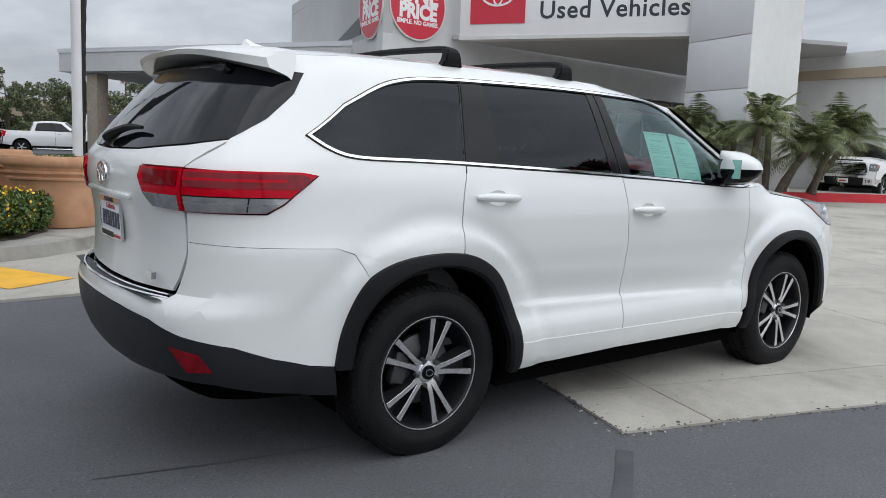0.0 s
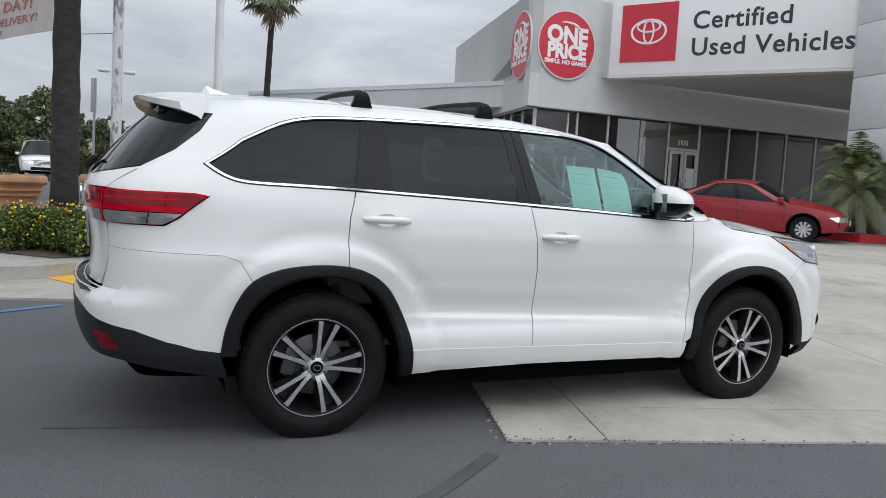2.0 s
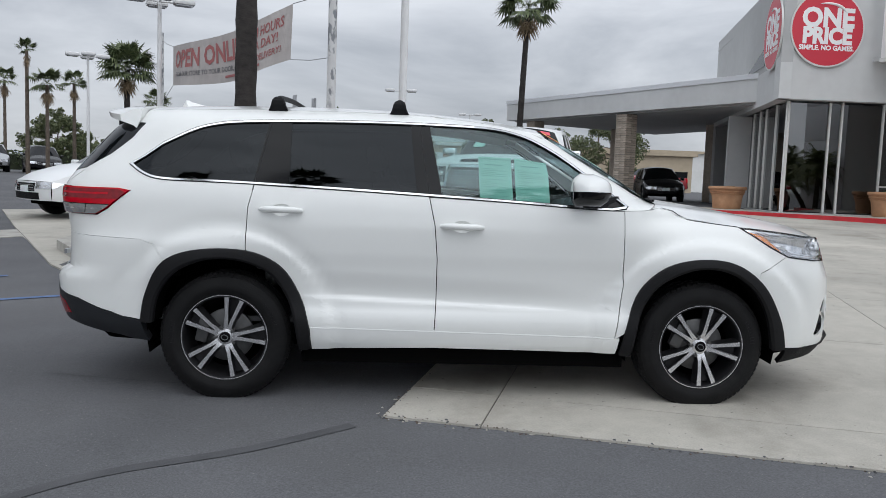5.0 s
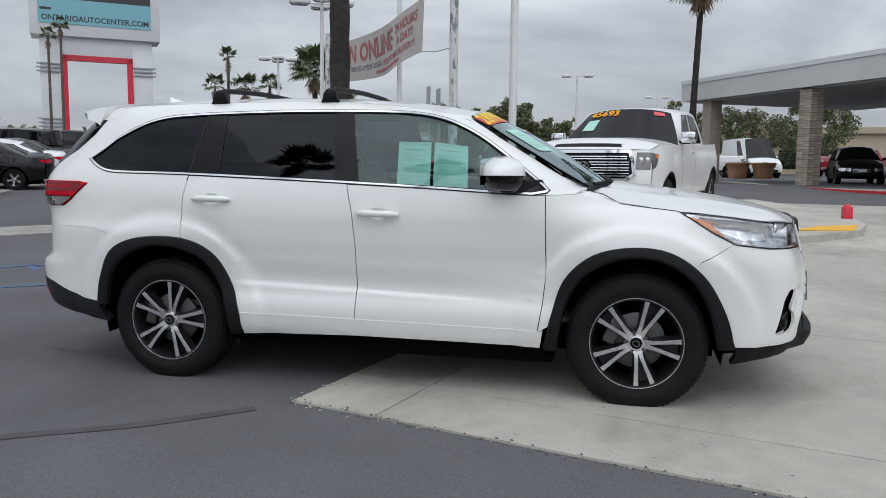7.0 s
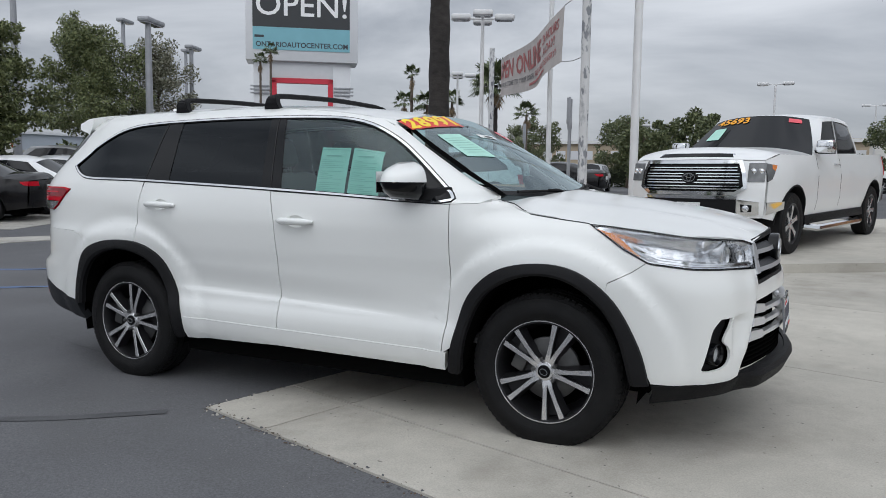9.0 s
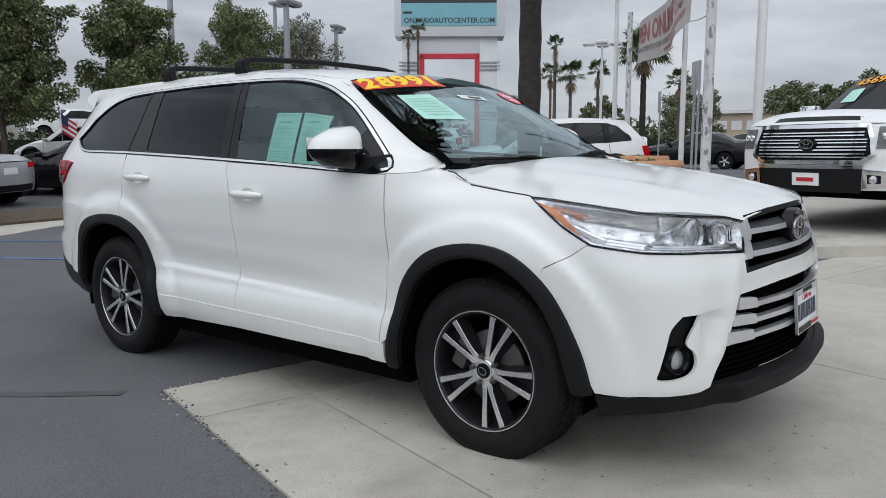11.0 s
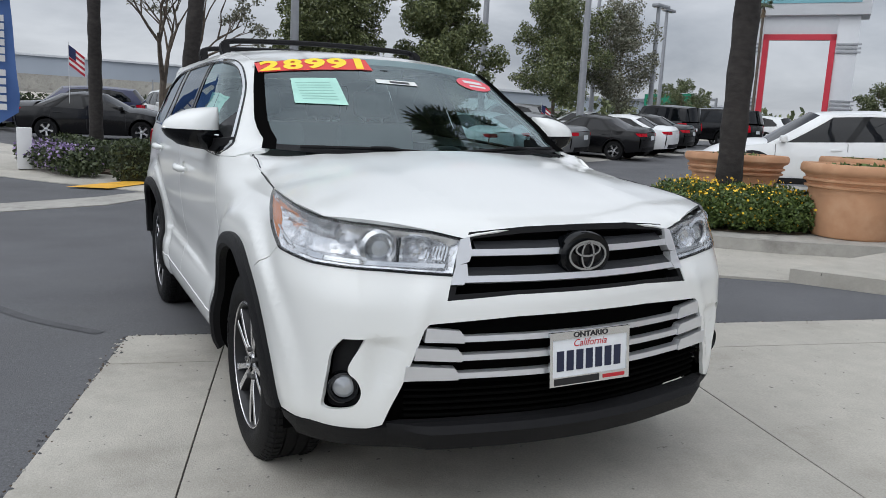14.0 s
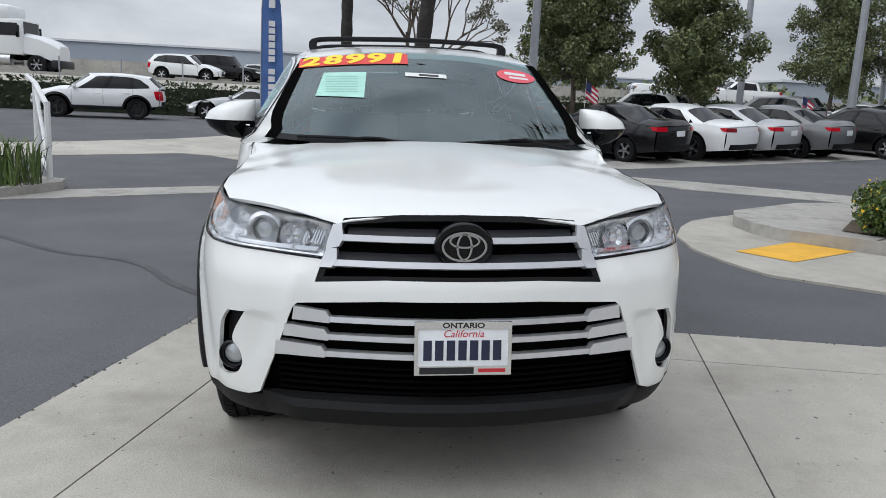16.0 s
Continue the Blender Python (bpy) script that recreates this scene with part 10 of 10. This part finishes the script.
semi_truck(-42.8, -17.0, 1.82, 87)
for x, y in ((-44.5, 20.5), (-46.2, 26.0)):
    road_car("pickup", x, y, 262, CAR_WHITE, "white pickup on the freeway", "pickup_truck", group="freeway traffic", category="pickup truck", z=1.86)
for kind, x, y, pt, lab, nm in (("suv", -47.0, -11.0, CAR_WHITE, "white SUV driving on the freeway", "suv"), ("large_suv", -49.5, -8.9, CAR_BLACK, "black people carrier on the freeway", "minivan"), ("sedan", -51.5, -6.8, CAR_SILVER, "grey sedan on the freeway", "sedan")):
    road_car(kind, x, y, 86, pt, lab, nm, group="freeway traffic", category="car", z=1.89)
# ---- concrete slabs of the drive, each with its own edges ----
drive = thing("concrete_drive", "pale worn concrete drive of sawn slabs", "pavement", kind="structure")
S_CUTS = [0.0, 0.55, 3.55, 6.65, 9.75, 12.85, 15.95, 19.05, 22.15, 25.25, 28.4, 31.5]
T_CUTS = [0.0, 0.58, 3.03, 5.5, 8.0, 10.5, 13.0, 15.5, 18.0, 21.0, 24.0]


def slab(bm, s0, s1, t0, t1, lift=0.012, gap=0.004, n=3):
    g = [[bm.verts.new((*pad_at(lerp(s0 + gap, s1 - gap, i / n), lerp(t0 + gap, t1 - gap, j / n)), 0)) for i in range(n + 1)] for j in range(n + 1)]
    for row in g:
        for v in row:
            v.co.z = gz(v.co.x, v.co.y) + lift
    for a, b in zip(g, g[1:]):
        for i in range(n):
            bm.faces.new((a[i], a[i + 1], b[i + 1], b[i]))
    rim = [g[0][i] for i in range(n + 1)] + [g[j][n] for j in range(1, n + 1)] + [g[n][i] for i in range(n - 1, -1, -1)] + [g[j][0] for j in range(n - 1, 0, -1)]
    low = [bm.verts.new((v.co.x, v.co.y, v.co.z - 0.03)) for v in rim]
    for i in range(len(rim)):
        j = (i + 1) % len(rim)
        bm.faces.new((rim[i], rim[j], low[j], low[i]))
    return bm


for i, (s0, s1) in enumerate(zip(S_CUTS, S_CUTS[1:])):
    for j, (t0, t1) in enumerate(zip(T_CUTS, T_CUTS[1:])):
        # the drive ends along the kerb of the pavement, which slants away from the lot
        if (t0 >= 8.0 and s0 < 0.5) or (t0 >= 18.0 and s0 < 3.0):
            continue
        part("slab", slab(bmesh.new(), s0, s1, t0, t1), CONCRETE, drive)

# broken asphalt and grit along the worn edges of the drive
rng = random.Random(77)
for mt, name, lab, n, wide, size in ((SEAL, "asphalt_crumbs", "broken asphalt crumbs along the edge of the drive", 230, 0.016, (0.004, 0.012)), (SOIL, "grit", "brown grit and dry weeds along the edge of the drive", 420, 0.022, (0.003, 0.008)), (CONCRETE, "concrete_chips", "pale concrete chips along the edge of the drive", 110, 0.045, (0.004, 0.012))):
    bm = bmesh.new()
    for k in range(n):
        run = 11.0 * rng.random() ** 1.4
        side_off = rng.gauss(0.004, wide * (0.4 + 0.6 * (math.sin(run * 5.3) > 0.1)))
        x, y = pad_at(run, -side_off) if rng.random() < 0.58 else pad_at(-side_off, run * 0.6)
        inside = side_off < 0
        r = rng.uniform(*size)
        z = gz(x, y) + (0.0125 if inside else 0.001)
        m = Matrix.Translation((x, y, z + r * 0.2)) @ Matrix.Rotation(rng.uniform(0, 6.3), 4, "Z") @ Matrix.Rotation(rng.uniform(-0.4, 0.4), 4, "X") @ Matrix.Diagonal((r, r * rng.uniform(0.5, 1.0), r * rng.uniform(0.35, 0.6), 1))
        vs = [bm.verts.new(m @ Vector((a * rng.uniform(0.6, 1), b * rng.uniform(0.6, 1), c))) for a, b, c in ((-1, -1, -0.5), (1, -1, -0.5), (1, 1, -0.5), (-1, 1, -0.5), (-0.5, 0.1, 0.9), (0.5, -0.1, 0.7))]
        for f in ((0, 1, 5, 4), (1, 2, 5), (2, 3, 4, 5), (3, 0, 4)):
            bm.faces.new([vs[i] for i in f])
    thing(name, lab, "grit", kind="stuff", bm=bm, material=mt)
